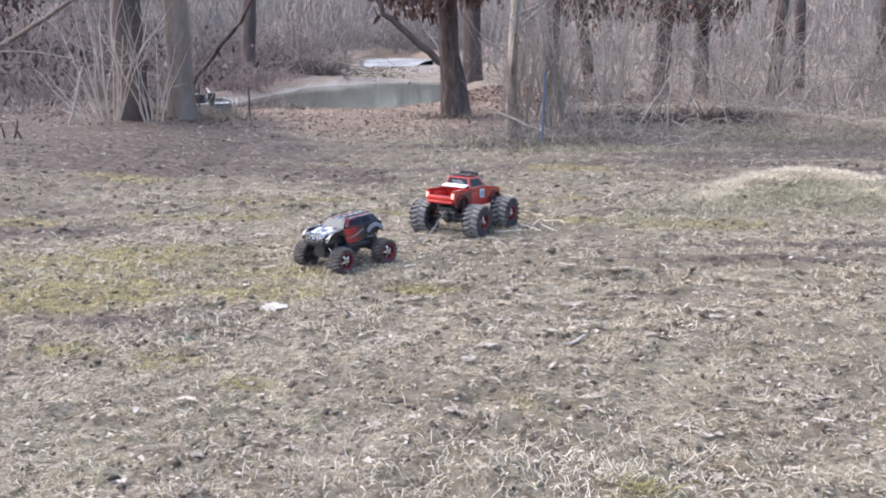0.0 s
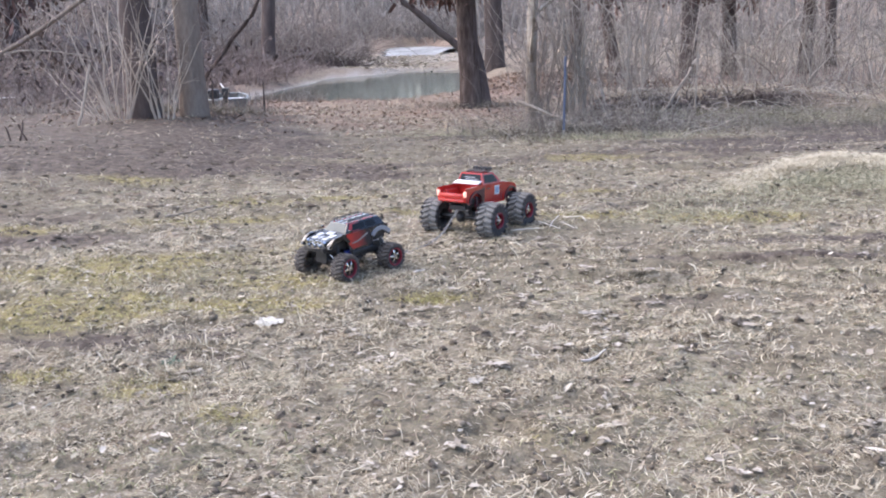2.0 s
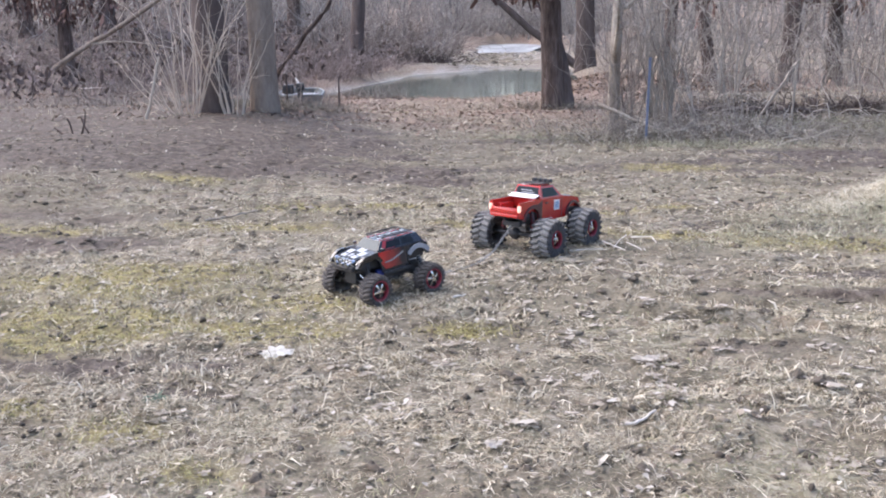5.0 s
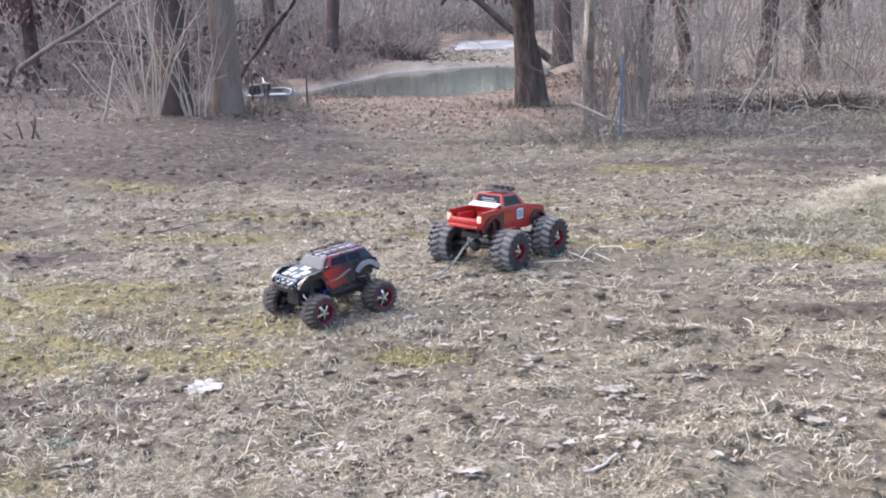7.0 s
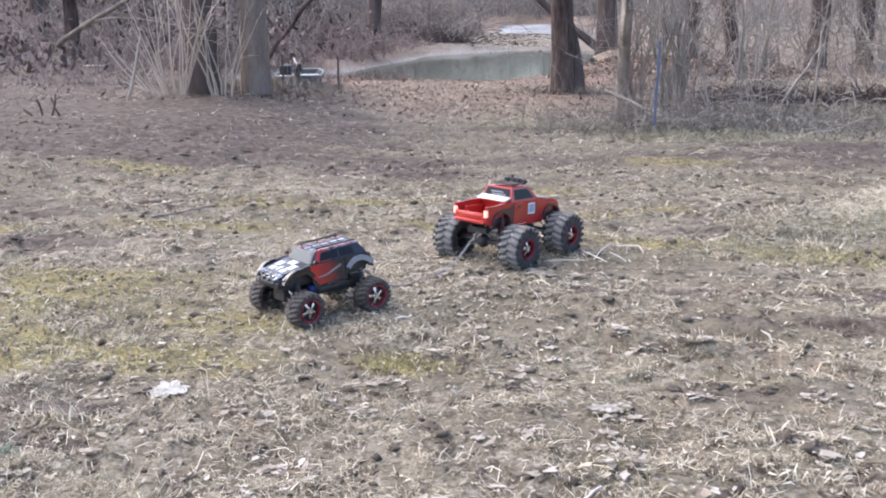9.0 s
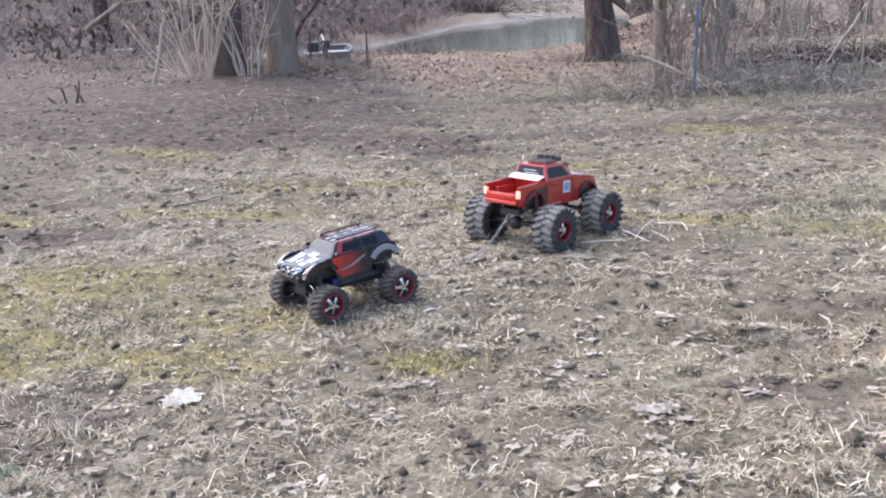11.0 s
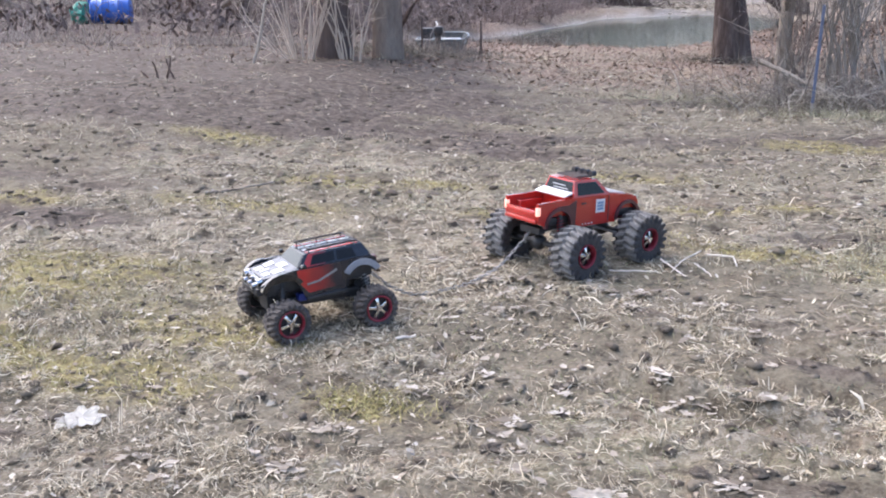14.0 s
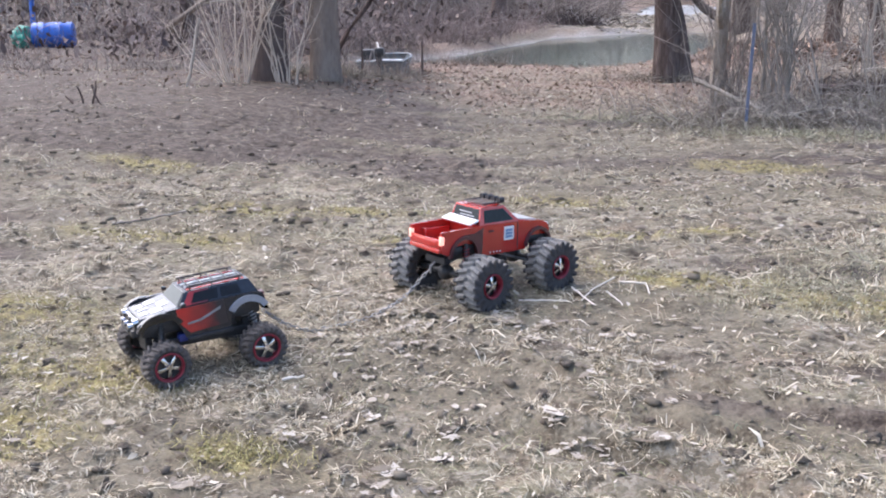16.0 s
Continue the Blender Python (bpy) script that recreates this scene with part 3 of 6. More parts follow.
def trunk_mesh(height, r, lean, sides=26, k=34, seed=0, flare=0.35, taper=0.55):
    """A tapered, knotty trunk with a root flare: verts and quads."""
    rng = np.random.default_rng(seed)
    t = np.linspace(0, 1, k) ** 1.5
    z = t * height
    px = lean[0] * z + 0.04 * r / 0.2 * np.cumsum(rng.normal(0, 0.35, k)) * t
    py = lean[1] * z + 0.04 * r / 0.2 * np.cumsum(rng.normal(0, 0.35, k)) * t
    rad = r * (1 - taper * t) * (1 + flare * np.exp(-z / (1.3 * r)))
    a = np.arange(sides) * 2 * np.pi / sides
    aa, zz = np.meshgrid(a, z)
    around = np.minimum(aa, 2 * np.pi - aa)
    ridge = 1 + 0.10 * fbm(around * 2.2, zz * 0.9 + seed, 1.0, 3, seed) + 0.05 * fbm(around * 9, zz * 2.0, 1.0, 2, seed + 7) + 0.5 * flare * np.exp(-zz / (1.2 * r)) * fbm(around * 2.5, 0 * zz, 1.0, 2, seed + 3)
    v = np.stack([px[:, None] + rad[:, None] * ridge * np.cos(a), py[:, None] + rad[:, None] * ridge * np.sin(a), np.repeat((z - 0.12 * (t == 0))[:, None], sides, 1)], 2).reshape(-1, 3)
    i = (np.arange(k - 1)[:, None] * sides + np.arange(sides)[None]).ravel()
    j = (np.arange(k - 1)[:, None] * sides + (np.arange(sides)[None] + 1) % sides).ravel()
    return v, np.stack([i, j, j + sides, i + sides], 1), np.stack([px, py, z], 1), rad


def tree(x, y, height, r, lean=(0, 0), bark=None, limbs=5, limb_from=0.4, twigs=60, leaves=0, leaf_from=1.8, seed=1, label="", name="tree", limb_low=None, spread=1.0, flare=0.12):
    """One bare tree: trunk, limbs, twigs, and dead leaves that still hang on it."""
    rng = np.random.default_rng(seed)
    ob = thing(name, label, "tree", pose(x, y, float(land(x, y)) - 0.02), group="bare trees along the creek")
    v, f, axis, rad = trunk_mesh(height, r, lean, seed=seed, flare=flare)
    array_part("trunk", v, f, bark or M_BARK, ob)
    if limbs:
        hs = rng.uniform(limb_from, 0.95, limbs) * height
        if limb_low:
            hs[0] = limb_low
        start = np.stack([np.interp(hs, axis[:, 2], axis[:, c]) for c in range(3)], 1)
        az = rng.uniform(0, 2 * np.pi, limbs)
        way = np.stack([np.cos(az), np.sin(az), rng.uniform(0.3, 1.1, limbs)], 1)
        ln = rng.uniform(0.2, 0.45, limbs) * height * spread
        p = bent(start, way, ln, 8, 0.14, -0.03, rng)
        rr = np.interp(hs, axis[:, 2], rad)[:, None] * 0.5 * np.linspace(1, 0.15, 8)[None]
        for i in range(limbs):
            lv, lf = tubes(p[i : i + 1], rr[i : i + 1], 6)
            array_part("limb", lv, lf, bark or M_BARK, ob)
        if twigs:
            pick = rng.integers(0, limbs, twigs)
            node = rng.integers(2, 8, twigs)
            st = p[pick, node]
            tw = bent(st, rng.normal(0, 1, (twigs, 3)) + [0, 0, 0.35], rng.uniform(0.25, 0.9, twigs) * max(0.6, height / 8), 5, 0.25, 0.03, rng)
            tv, tf = tubes(tw, np.linspace(0.011, 0.003, 5)[None] * np.ones((twigs, 1)) * max(1, r / 0.2), 3)
            array_part("twig_spray", tv, tf, M_TWIG, ob, kind="stuff")
            if leaves:
                low = tw[rng.integers(0, twigs, leaves), rng.integers(1, 5, leaves)]
                pos = low + rng.normal(0, 0.07, (leaves, 3))
                pos[:, 2] = np.maximum(pos[:, 2], leaf_from)
                lv, lf = flakes(pos, rng.uniform(0.03, 0.065, leaves), 1.2, rng)
                array_part("dead_foliage", lv, lf, M_OLDLEAF, ob, "dark brown withered leaves still hanging", False, "stuff")
    return ob


M_OLDLEAF = surface("withered_leaf", [(0.05, 0.028, 0.024), (0.11, 0.062, 0.05), (0.19, 0.11, 0.09)], 4, 0.8, 0, island=0.85)

main_tree = tree(0.08, 14.6, 9, 0.172, (-0.035, 0.0), M_BARK, 7, 0.22, 150, 1300, 1.75, 11, "leaning brown tree with furrowed bark and withered leaves", limb_low=2.0)
# side stem on the trunk's shaded right; the darker bark paints that shade
ov, of = tubes(bent(np.array([[0.22, 0.05, -0.05]]), np.array([[-0.09, 0.05, 1.0]]), np.array([1.25]), 8, 0.05), np.array([[0.16, 0.125, 0.11, 0.11, 0.10, 0.09, 0.07, 0.02]]), 9)
array_part("burl", ov, of, M_DARKBARK, main_tree, "side stem at the foot, shade put into its dark bark")
tree(-4.40, 11.85, 10, 0.225, (-0.005, 0), M_DULLBARK, 5, 0.35, 60, 0, seed=12, label="thick dark-barked tree behind a shrub")
tree(-3.76, 12.1, 10, 0.18, (-0.02, 0), M_GREYBARK, 5, 0.3, 60, 0, seed=13, label="pale grey-barked tree on the bank")
left_tree = tree(-11.75, 22.3, 9, 0.165, (0.0, 0), M_BARK, 6, 0.14, 90, 500, 1.3, 14, "brown tree with low withered foliage")
tree(-6.75, 33.0, 10, 0.25, (0.06, 0), M_DULLBARK, 4, 0.4, 40, 0, seed=15, label="slim dark tree across the water")
tree(0.93, 28.8, 11, 0.29, (-0.02, 0), M_DARKBARK, 5, 0.3, 60, 200, 2.6, 16, "thick dark tree behind the creek")
tree(0.82, 11.3, 4.5, 0.075, (0.03, 0.0), M_PALEBARK, 8, 0.2, 110, 0, seed=17, label="short pale forked tree beside the path", limb_low=0.85)
low_trees = [tree(3.40, 20.9, 9, 0.15, (-0.17, 0.02), M_BARK, 5, 0.25, 60, 500, 2.1, 18, "leaning brown tree in the thicket")]
tree(2.75, 23.5, 9, 0.16, (0.03, 0.02), M_BARK, 5, 0.25, 60, 400, 2.2, 19, "brown tree behind the thicket")
low_trees.append(tree(5.0, 21.0, 8, 0.19, (0.02, 0.0), M_DULLBARK, 5, 0.25, 80, 500, 2.0, 20, "grey tree wrapped in dry vines"))
low_trees.append(tree(6.2, 22.0, 8, 0.17, (-0.03, 0.0), M_BARK, 5, 0.25, 80, 600, 2.1, 21, "brown tree wrapped in dry vines"))
tree(7.6, 21.0, 8, 0.15, (0.05, 0.0), M_BARK, 5, 0.25, 60, 200, 2.2, 22, "brown tree in the dry thicket")
low_trees.append(left_tree)
tree(8.9, 23.0, 9, 0.14, (-0.04, 0.0), M_DARKBARK, 5, 0.25, 60, 0, seed=23, label="dark tree in the dry thicket")
tree(10.9, 23.0, 9, 0.17, (0.02, 0.0), M_BARK, 5, 0.25, 60, 0, seed=24, label="brown tree in the dry thicket")
tree(-14.2, 30, 10, 0.22, (0.03, 0), M_DARKBARK, 5, 0.3, 40, 0, seed=25, label="dark tree across the water")
tree(-17, 30, 10, 0.24, (0.01, 0), M_BARK, 5, 0.2, 60, 300, 1.6, 27, "brown tree beyond the field")
tree(-21, 28, 10, 0.2, (0.05, 0), M_GREYBARK, 5, 0.2, 60, 0, seed=28, label="grey tree beyond the field")
tree(-25, 36, 11, 0.28, (-0.03, 0), M_BARK, 5, 0.2, 60, 0, seed=29, label="brown tree beyond the field")
tree(-10.8, 40, 11, 0.28, (0.02, 0), M_BARK, 5, 0.2, 60, 0, seed=30, label="brown tree in the far woods")


def hanging_leaves(ob, centres, n, spread, seed):
    """Bunches of withered leaves on thin drooping twigs, in the tree's own space."""
    rng = np.random.default_rng(seed)
    c = np.array(centres, float)
    pick = rng.integers(0, len(c), n)
    pos = c[pick] + rng.normal(0, 1, (n, 3)) * np.array(spread)
    v, f = flakes(pos, rng.uniform(0.03, 0.07, n), 1.5, rng)
    array_part("withered_foliage", v, f, M_OLDLEAF, ob, "dark brown withered leaves in bunches", False, "stuff")
    st = np.repeat(c, 7, 0) + rng.normal(0, 1, (len(c) * 7, 3)) * np.array(spread) + [0, 0, 0.9]
    tw = bent(st, rng.normal(0, 0.35, (len(st), 3)) + [0, 0, -1], rng.uniform(0.6, 1.1, len(st)), 6, 0.2, 0, rng)
    v, f = tubes(tw, np.linspace(0.009, 0.004, 6)[None] * np.ones((len(st), 1)), 3)
    array_part("drooping_spray", v, f, M_TWIG, ob, kind="stuff")


hanging_leaves(main_tree, [(-0.9, 0, 1.95), (-0.55, 0.2, 1.85), (-0.25, -0.3, 2.0), (0.35, 0, 2.05), (-1.2, 0.2, 2.2), (0.6, 0.3, 2.2), (0.1, -0.4, 2.15), (-0.7, -0.3, 2.35), (0.9, 0.2, 2.3)], 800, (0.17, 0.2, 0.14), 71)
hanging_leaves(low_trees[0], [(-0.5, 0, 2.0), (0.0, 0.2, 1.85), (0.4, 0, 2.1), (-0.9, 0, 2.4), (0.8, 0, 2.3)], 450, (0.2, 0.25, 0.18), 72)
hanging_leaves(low_trees[1], [(-0.6, 0, 2.1), (0.1, -0.3, 1.95), (0.5, 0, 2.2), (-0.2, 0, 2.4), (1.0, 0, 2.2)], 550, (0.25, 0.25, 0.2), 73)
hanging_leaves(low_trees[2], [(-0.5, 0, 2.0), (0.2, -0.3, 1.8), (0.7, 0, 2.1), (0.0, 0, 2.4), (-1.0, 0, 2.3)], 550, (0.25, 0.25, 0.2), 74)
hanging_leaves(low_trees[3], [(-0.7, 0, 1.9), (0.2, -0.3, 1.6), (0.9, 0, 1.8), (0.0, 0, 2.2), (-1.4, 0, 2.2), (1.5, 0, 2.3)], 800, (0.3, 0.3, 0.22), 75)


def fallen(name, points, r0, r1, bark, label, sides=7):
    """A leaning or fallen limb along a few points."""
    pts = np.array(points, float)
    t = np.linspace(0, len(pts) - 1, 14)
    path = np.stack([np.interp(t, np.arange(len(pts)), pts[:, c]) for c in range(3)], 1)
    path += np.random.default_rng(len(label)).normal(0, r0 * 0.35, path.shape) * np.linspace(0.3, 1, 14)[:, None]
    v, f = tubes(path[None], np.linspace(r0, r1, 14)[None], sides)
    ob = array_part(name, v, f, bark, None)
    return tagged(ob, label, "branch", "fallen and leaning limbs")


fallen("leaning_limb", [(-10.9, 20, 0.5), (-10.25, 20, 0.9), (-9.1, 20, 1.5), (-7.9, 20, 2.25), (-6.9, 20, 2.9)], 0.065, 0.04, M_GREYBARK, "pale broken limb leaning between trees")
fallen("leaning_limb", [(-10.1, 20, 1.0), (-9.5, 19.9, 1.08), (-8.9, 19.8, 1.05), (-8.3, 19.7, 0.98), (-7.9, 19.7, 0.9)], 0.022, 0.010, M_PALEBARK, "thin pale side limb hanging across saplings")
fallen("leaning_limb", [(-3.85, 12.6, 0.5), (-3.6, 12.6, 0.85), (-3.24, 12.6, 1.3), (-3.0, 12.6, 1.53), (-2.78, 12.6, 1.95), (-2.7, 12.6, 2.5)], 0.03, 0.028, M_BARK, "bent bare limb rising beside the boat")
fallen("leaning_dead_tree", [(0.7, 30, 0.0), (-0.32, 30, 0.76), (-1.04, 30, 1.39), (-1.81, 30, 2.05), (-2.1, 30, 2.6), (-2.6, 30.3, 4.0)], 0.13, 0.07, M_DARKBARK, "dark trunk leaning out over the creek")
# added dark log that stands for the shadow band in the ditch
fallen("ditch_shade_log", [(1.9, 13.3, 0.08), (2.7, 13.2, 0.12), (3.7, 13.1, 0.08), (4.7, 12.9, 0.08)], 0.045, 0.03, M_DARKBARK, "dark rotten log lying in the ditch")
fallen("fallen_branch", [(0.62, 10.9, 0.38), (0.90, 10.8, 0.28), (1.25, 10.7, 0.12)], 0.026, 0.016, M_PALEBARK, "pale broken branch stuck in brush")
fallen("leaning_stick", [(2.75, 12.5, 0.0), (2.91, 12.5, 0.26), (3.25, 12.5, 0.82)], 0.022, 0.016, M_STEM, "pale bare stick leaning in brush", 5)
fallen("leaning_stick", [(-4.93, 10.8, 0.15), (-4.78, 10.78, 0.6), (-4.66, 10.75, 1.02)], 0.021, 0.016, M_SHRUB, "pale bare stake leaning in the ground", 5)
fallen("leaning_stick", [(2.95, 11.4, -0.02), (2.97, 11.4, 0.45), (2.98, 11.4, 1.0)], 0.014, 0.010, M_STEM, "thin pale upright stick", 5)
fallen("twig_on_ground", [(-2.3, 5.62, 0.02), (-2.14, 5.75, 0.03), (-2.02, 5.95, 0.03)], 0.009, 0.006, M_PALEBARK, "dry pale twig lying on mossy ground", 5)


def stump(x, y):
    """Charred forked stubs that stick out of the mud."""
    ob = thing("forked_stub", "dark brown forked stub sticking out of the mud", "stump", pose(x, y, float(land(x, y))))
    for sx, w, ln in ((0.0, (-0.05, 0, 1), 0.19), (0.10, (0.3, 0, 1), 0.24), (0.19, (-0.35, 0, 0.9), 0.22), (-0.1, (-0.7, 0, 0.7), 0.14)):
        v, f = tubes(bent(np.array([[sx, 0, -0.02]]), np.array([w]), np.array([ln]), 6, 0.12), np.linspace(0.012, 0.007, 6)[None], 6)
        array_part("stub", v, f, M_BARK, ob)


stump(-4.98, 9.05)




def stem_cluster(name, x, y, count, height, spread, radius, mat, label, seed, lean=(0, 0), side=0.5, wander=0.13):
    """A shrub of many stems that fan out from one foot, with side twigs."""
    rng = np.random.default_rng(seed)
    ob = thing(name, label, "shrub", pose(x, y, float(land(x, y))))
    az = rng.uniform(0, 2 * np.pi, count)
    out = rng.uniform(0, 1, count) ** 0.7 * spread
    way = np.stack([np.cos(az) * out + lean[0], np.sin(az) * out * 0.7 + lean[1], np.ones(count)], 1)
    st = np.stack([np.cos(az) * 0.12, np.sin(az) * 0.10, np.full(count, -0.03)], 1)
    p = bent(st, way, height * rng.uniform(0.4, 1.1, count), 9, wander, 0.014, rng)
    rad = radius * rng.uniform(0.6, 1.3, (count, 1)) * np.linspace(1, 0.25, 9)[None]
    for i in range(count):
        v, f = tubes(p[i : i + 1], rad[i : i + 1], 5)
        array_part("stem", v, f, mat, ob)
    m = int(count * 5 * side)
    st = p[rng.integers(0, count, m), rng.integers(2, 8, m)]
    tw = bent(st, rng.normal(0, 0.6, (m, 3)) + [0, 0, 0.6], rng.uniform(0.2, 0.7, m), 5, 0.15, 0.02, rng)
    v, f = tubes(tw, np.linspace(radius * 0.4, radius * 0.15, 5)[None] * np.ones((m, 1)), 3)
    array_part("twig_spray", v, f, mat, ob, kind="stuff")
    return ob


stem_cluster("bare_shrub", -4.56, 11.35, 19, 2.7, 0.40, 0.0085, M_SHRUB, "tall bare pale shrub with fanned stems", 31, (-0.06, 0), 1.0)
stem_cluster("bare_shrub", -4.02, 11.55, 12, 1.7, 0.34, 0.010, M_SHRUB, "small bare pale shrub with few stems", 32, (0.02, 0), 0.8)
stem_cluster("bare_shrub", -4.66, 11.3, 7, 1.25, 0.7, 0.0085, M_SHRUB, "low bare shrub with sideways twigs", 33, (-0.85, 0), 1.0)


# ---- thicket, woods ----


def brush(name, label, n, place, height, radius, mat, wander=0.1, droop=0.02, lean=0.18, k=6, sides=3, seed=5):
    """A dense stand of thin dry stems."""
    rng = np.random.default_rng(seed)
    x, y = place(rng, n)
    st = on_land(x, y, -0.03)
    way = np.concatenate([rng.normal(0, lean, (n, 2)), np.ones((n, 1))], 1)
    h = height(rng, n, x, y)
    p = bent(st, way, h, k, wander, droop, rng)
    v, f = tubes(p, radius * rng.uniform(0.5, 1.4, (n, 1)) * np.linspace(1, 0.3, k)[None], sides)
    tagged(array_part(name, v, f, mat, None, smooth=False), label, "brush", kind="stuff")


def box_place(x0, x1, y0, y1):
    def place(rng, n):
        x, y = rng.uniform(x0, x1, n * 3), rng.uniform(y0, y1, n * 3)
        ok = (np.minimum(inside(x, y, POND), inside(x, y, REACH)) > 0.5) & (smooth_noise(x / 1.1, y / 1.1, 5) > rng.uniform(0.1, 0.75, n * 3))
        x, y = x[ok], y[ok]
        return x[np.arange(n) % len(x)], y[np.arange(n) % len(y)]

    return place


def wedge_place(y0, y1, a0, a1, gap=None):
    """Ground between two distances and two bearings, seen from near the origin; gap: bearings kept open."""

    def place(rng, n):
        d = rng.uniform(y0**2, y1**2, n * 4) ** 0.5
        a = np.radians(rng.uniform(a0, a1, n * 4))
        x, y = d * np.sin(a), d * np.cos(a)
        ok = np.minimum(inside(x, y, POND), inside(x, y, REACH)) > 1.2
        ok &= ~((np.abs(x + 2.2) < np.where(y > 34, 2.1, 3.2)) & (y > 16) & (y < 72))
        x, y = x[ok], y[ok]
        return x[np.arange(n) % len(x)], y[np.arange(n) % len(y)]

    return place


def span(a, b):
    return lambda rng, n, x, y: rng.uniform(a, b, n)


def ditch_edge(rng, n):
    x = 1.8 + 2.6 * rng.uniform(0, 1, n)
    return x, 13.12 - 0.2 * (x - 3) + rng.normal(0, 0.09, n)


brush("dry_thicket", "tangled grey dry stems and vines of a winter thicket", 260, box_place(2.0, 13, 15.5, 21), span(1.0, 4.5), 0.008, M_STEM, 0.30, 0.08, 0.4, k=10, seed=41)
brush("hanging_vines", "pale dry vines hanging in the thicket", 250, box_place(2.5, 14, 16.0, 24), span(3.5, 7.5), 0.0065, M_STEM, 0.36, 0.22, 0.4, k=14, seed=42)
brush("low_brush", "low dry brush at the foot of the thicket", 1900, box_place(1.6, 12, 10.6, 15.5), span(0.1, 0.5), 0.005, M_STEM, 0.34, 0.18, 0.9, k=6, seed=43)
brush("brush_pile", "mounded tangle of dry twigs round the blue stake", 780, lambda rng, n: (rng.normal(1.7, 0.75, n), rng.normal(10.7, 0.4, n)), span(0.25, 0.9), 0.005, M_STEM, 0.32, 0.24, 0.7, k=8, seed=44)
brush("weed_stems", "dry weed stems round the blue stake", 22, box_place(0.9, 2.2, 10.6, 11.6), span(0.7, 2.2), 0.007, M_STEM, 0.10, 0.02, 0.2, k=8, seed=45)
# dark twigs packed along the bank edge to stand for the ditch's shade
brush("ditch_shade_twigs", "dark tangled twigs added for the shade of the ditch", 1700, ditch_edge, span(0.10, 0.38), 0.009, M_DARKBARK, 0.4, 0.3, 1.0, k=6, seed=57)
brush("bank_brush", "dry weeds along the bank", 900, box_place(-14, -3.4, 12.0, 15.5), span(0.1, 0.6), 0.006, M_TWIG, 0.22, 0.07, 0.5, k=6, seed=46)
brush("bank_saplings", "bare saplings behind the field", 190, box_place(-30, -7.0, 19, 34), span(1.0, 5.0), 0.014, M_TWIG, 0.2, 0.03, 0.3, k=9, seed=47)
brush("far_saplings", "bare saplings of the woods behind the creek", 1300, wedge_place(32, 62, -50, 34), span(1.5, 7.5), 0.018, M_HAZETWIG, 0.26, 0.04, 0.35, k=8, seed=48)
brush("far_woods", "bare woods in the distance, haze put into their colour", 3800, wedge_place(60, 150, -52, 36), span(3, 15), 0.05, M_HAZETWIG, 0.18, 0.02, 0.25, k=6, seed=49)
brush("far_undergrowth", "dry undergrowth of the far woods, paled for haze", 4600, wedge_place(26, 80, -50, 34), span(0.4, 1.6), 0.02, M_HAZETWIG, 0.35, 0.14, 0.9, k=5, seed=50)
brush("creek_brush", "grey bare brush closing the creek's bend", 1500, box_place(-9, 5, 70, 80), span(1.0, 6.0), 0.026, M_HAZETWIG, 0.32, 0.08, 0.6, k=7, seed=59)
brush("bank_thicket", "grey bare brush leaning over the creek", 1100, box_place(-9.5, -4.2, 34, 46), span(0.8, 4.0), 0.014, M_TWIG, 0.32, 0.12, 0.6, k=8, seed=60)
brush("right_woods", "bare saplings behind the thicket", 120, box_place(2.0, 22, 23, 36), span(2.0, 7.0), 0.014, M_STEM, 0.26, 0.05, 0.3, k=9, seed=51)
brush("exposed_roots", "dark tangled roots of the undercut far bank", 700, lambda rng, n: (rng.normal(-5.3, 0.8, n), rng.normal(35.6, 0.5, n)), span(0.3, 1.1), 0.014, M_DARKBARK, 0.35, 0.35, 0.9, k=7, seed=52)
brush("left_undergrowth", "dark tangled undergrowth behind the field", 2700, box_place(-34, -6.6, 18.5, 33), span(0.3, 1.5), 0.008, M_DARKBRUSH, 0.42, 0.2, 0.9, k=7, seed=53)
brush("left_undergrowth", "dark brush on the bank across the water", 1900, box_place(-16, -5.0, 22, 36), span(0.3, 1.4), 0.011, M_DARKBRUSH, 0.36, 0.14, 0.8, k=7, seed=54)
brush("bank_weeds", "dry weeds at the water's edge", 260, box_place(-4.6, -2.6, 16.5, 17.6), span(0.08, 0.34), 0.005, M_TWIG, 0.2, 0.05, 0.4, k=5, seed=55)
brush("dead_leaf_brush", "low brush with dark withered leaves behind the boat", 1200, box_place(-9, -5.2, 17.5, 23), span(0.2, 0.9), 0.006, M_DARKBRUSH, 0.3, 0.1, 0.6, k=6, seed=58)
brush("shore_brush", "brown brush on the bank above the creek", 2200, box_place(-8.5, -4.3, 18.5, 31), span(0.2, 0.9), 0.008, M_DARKBRUSH, 0.3, 0.1, 0.6, k=6, seed=62)
brush("boat_weeds", "dry weeds in front of the moored boat", 260, box_place(-4.5, -3.0, 13.0, 13.6), span(0.1, 0.42), 0.005, M_TWIG, 0.2, 0.05, 0.4, k=6, seed=63)
brush("thicket_tangle", "arching tangle of pale dead vines low in the thicket", 420, box_place(1.4, 11, 11.2, 16.5), span(0.8, 2.0), 0.007, M_STEM, 0.3, 0.24, 0.8, k=12, seed=64)
brush("stake_stems", "thin dry stems behind the blue stake", 40, box_place(0.75, 2.4, 11.0, 12.4), span(0.7, 2.6), 0.005, M_STEM, 0.12, 0.02, 0.2, k=8, seed=56)



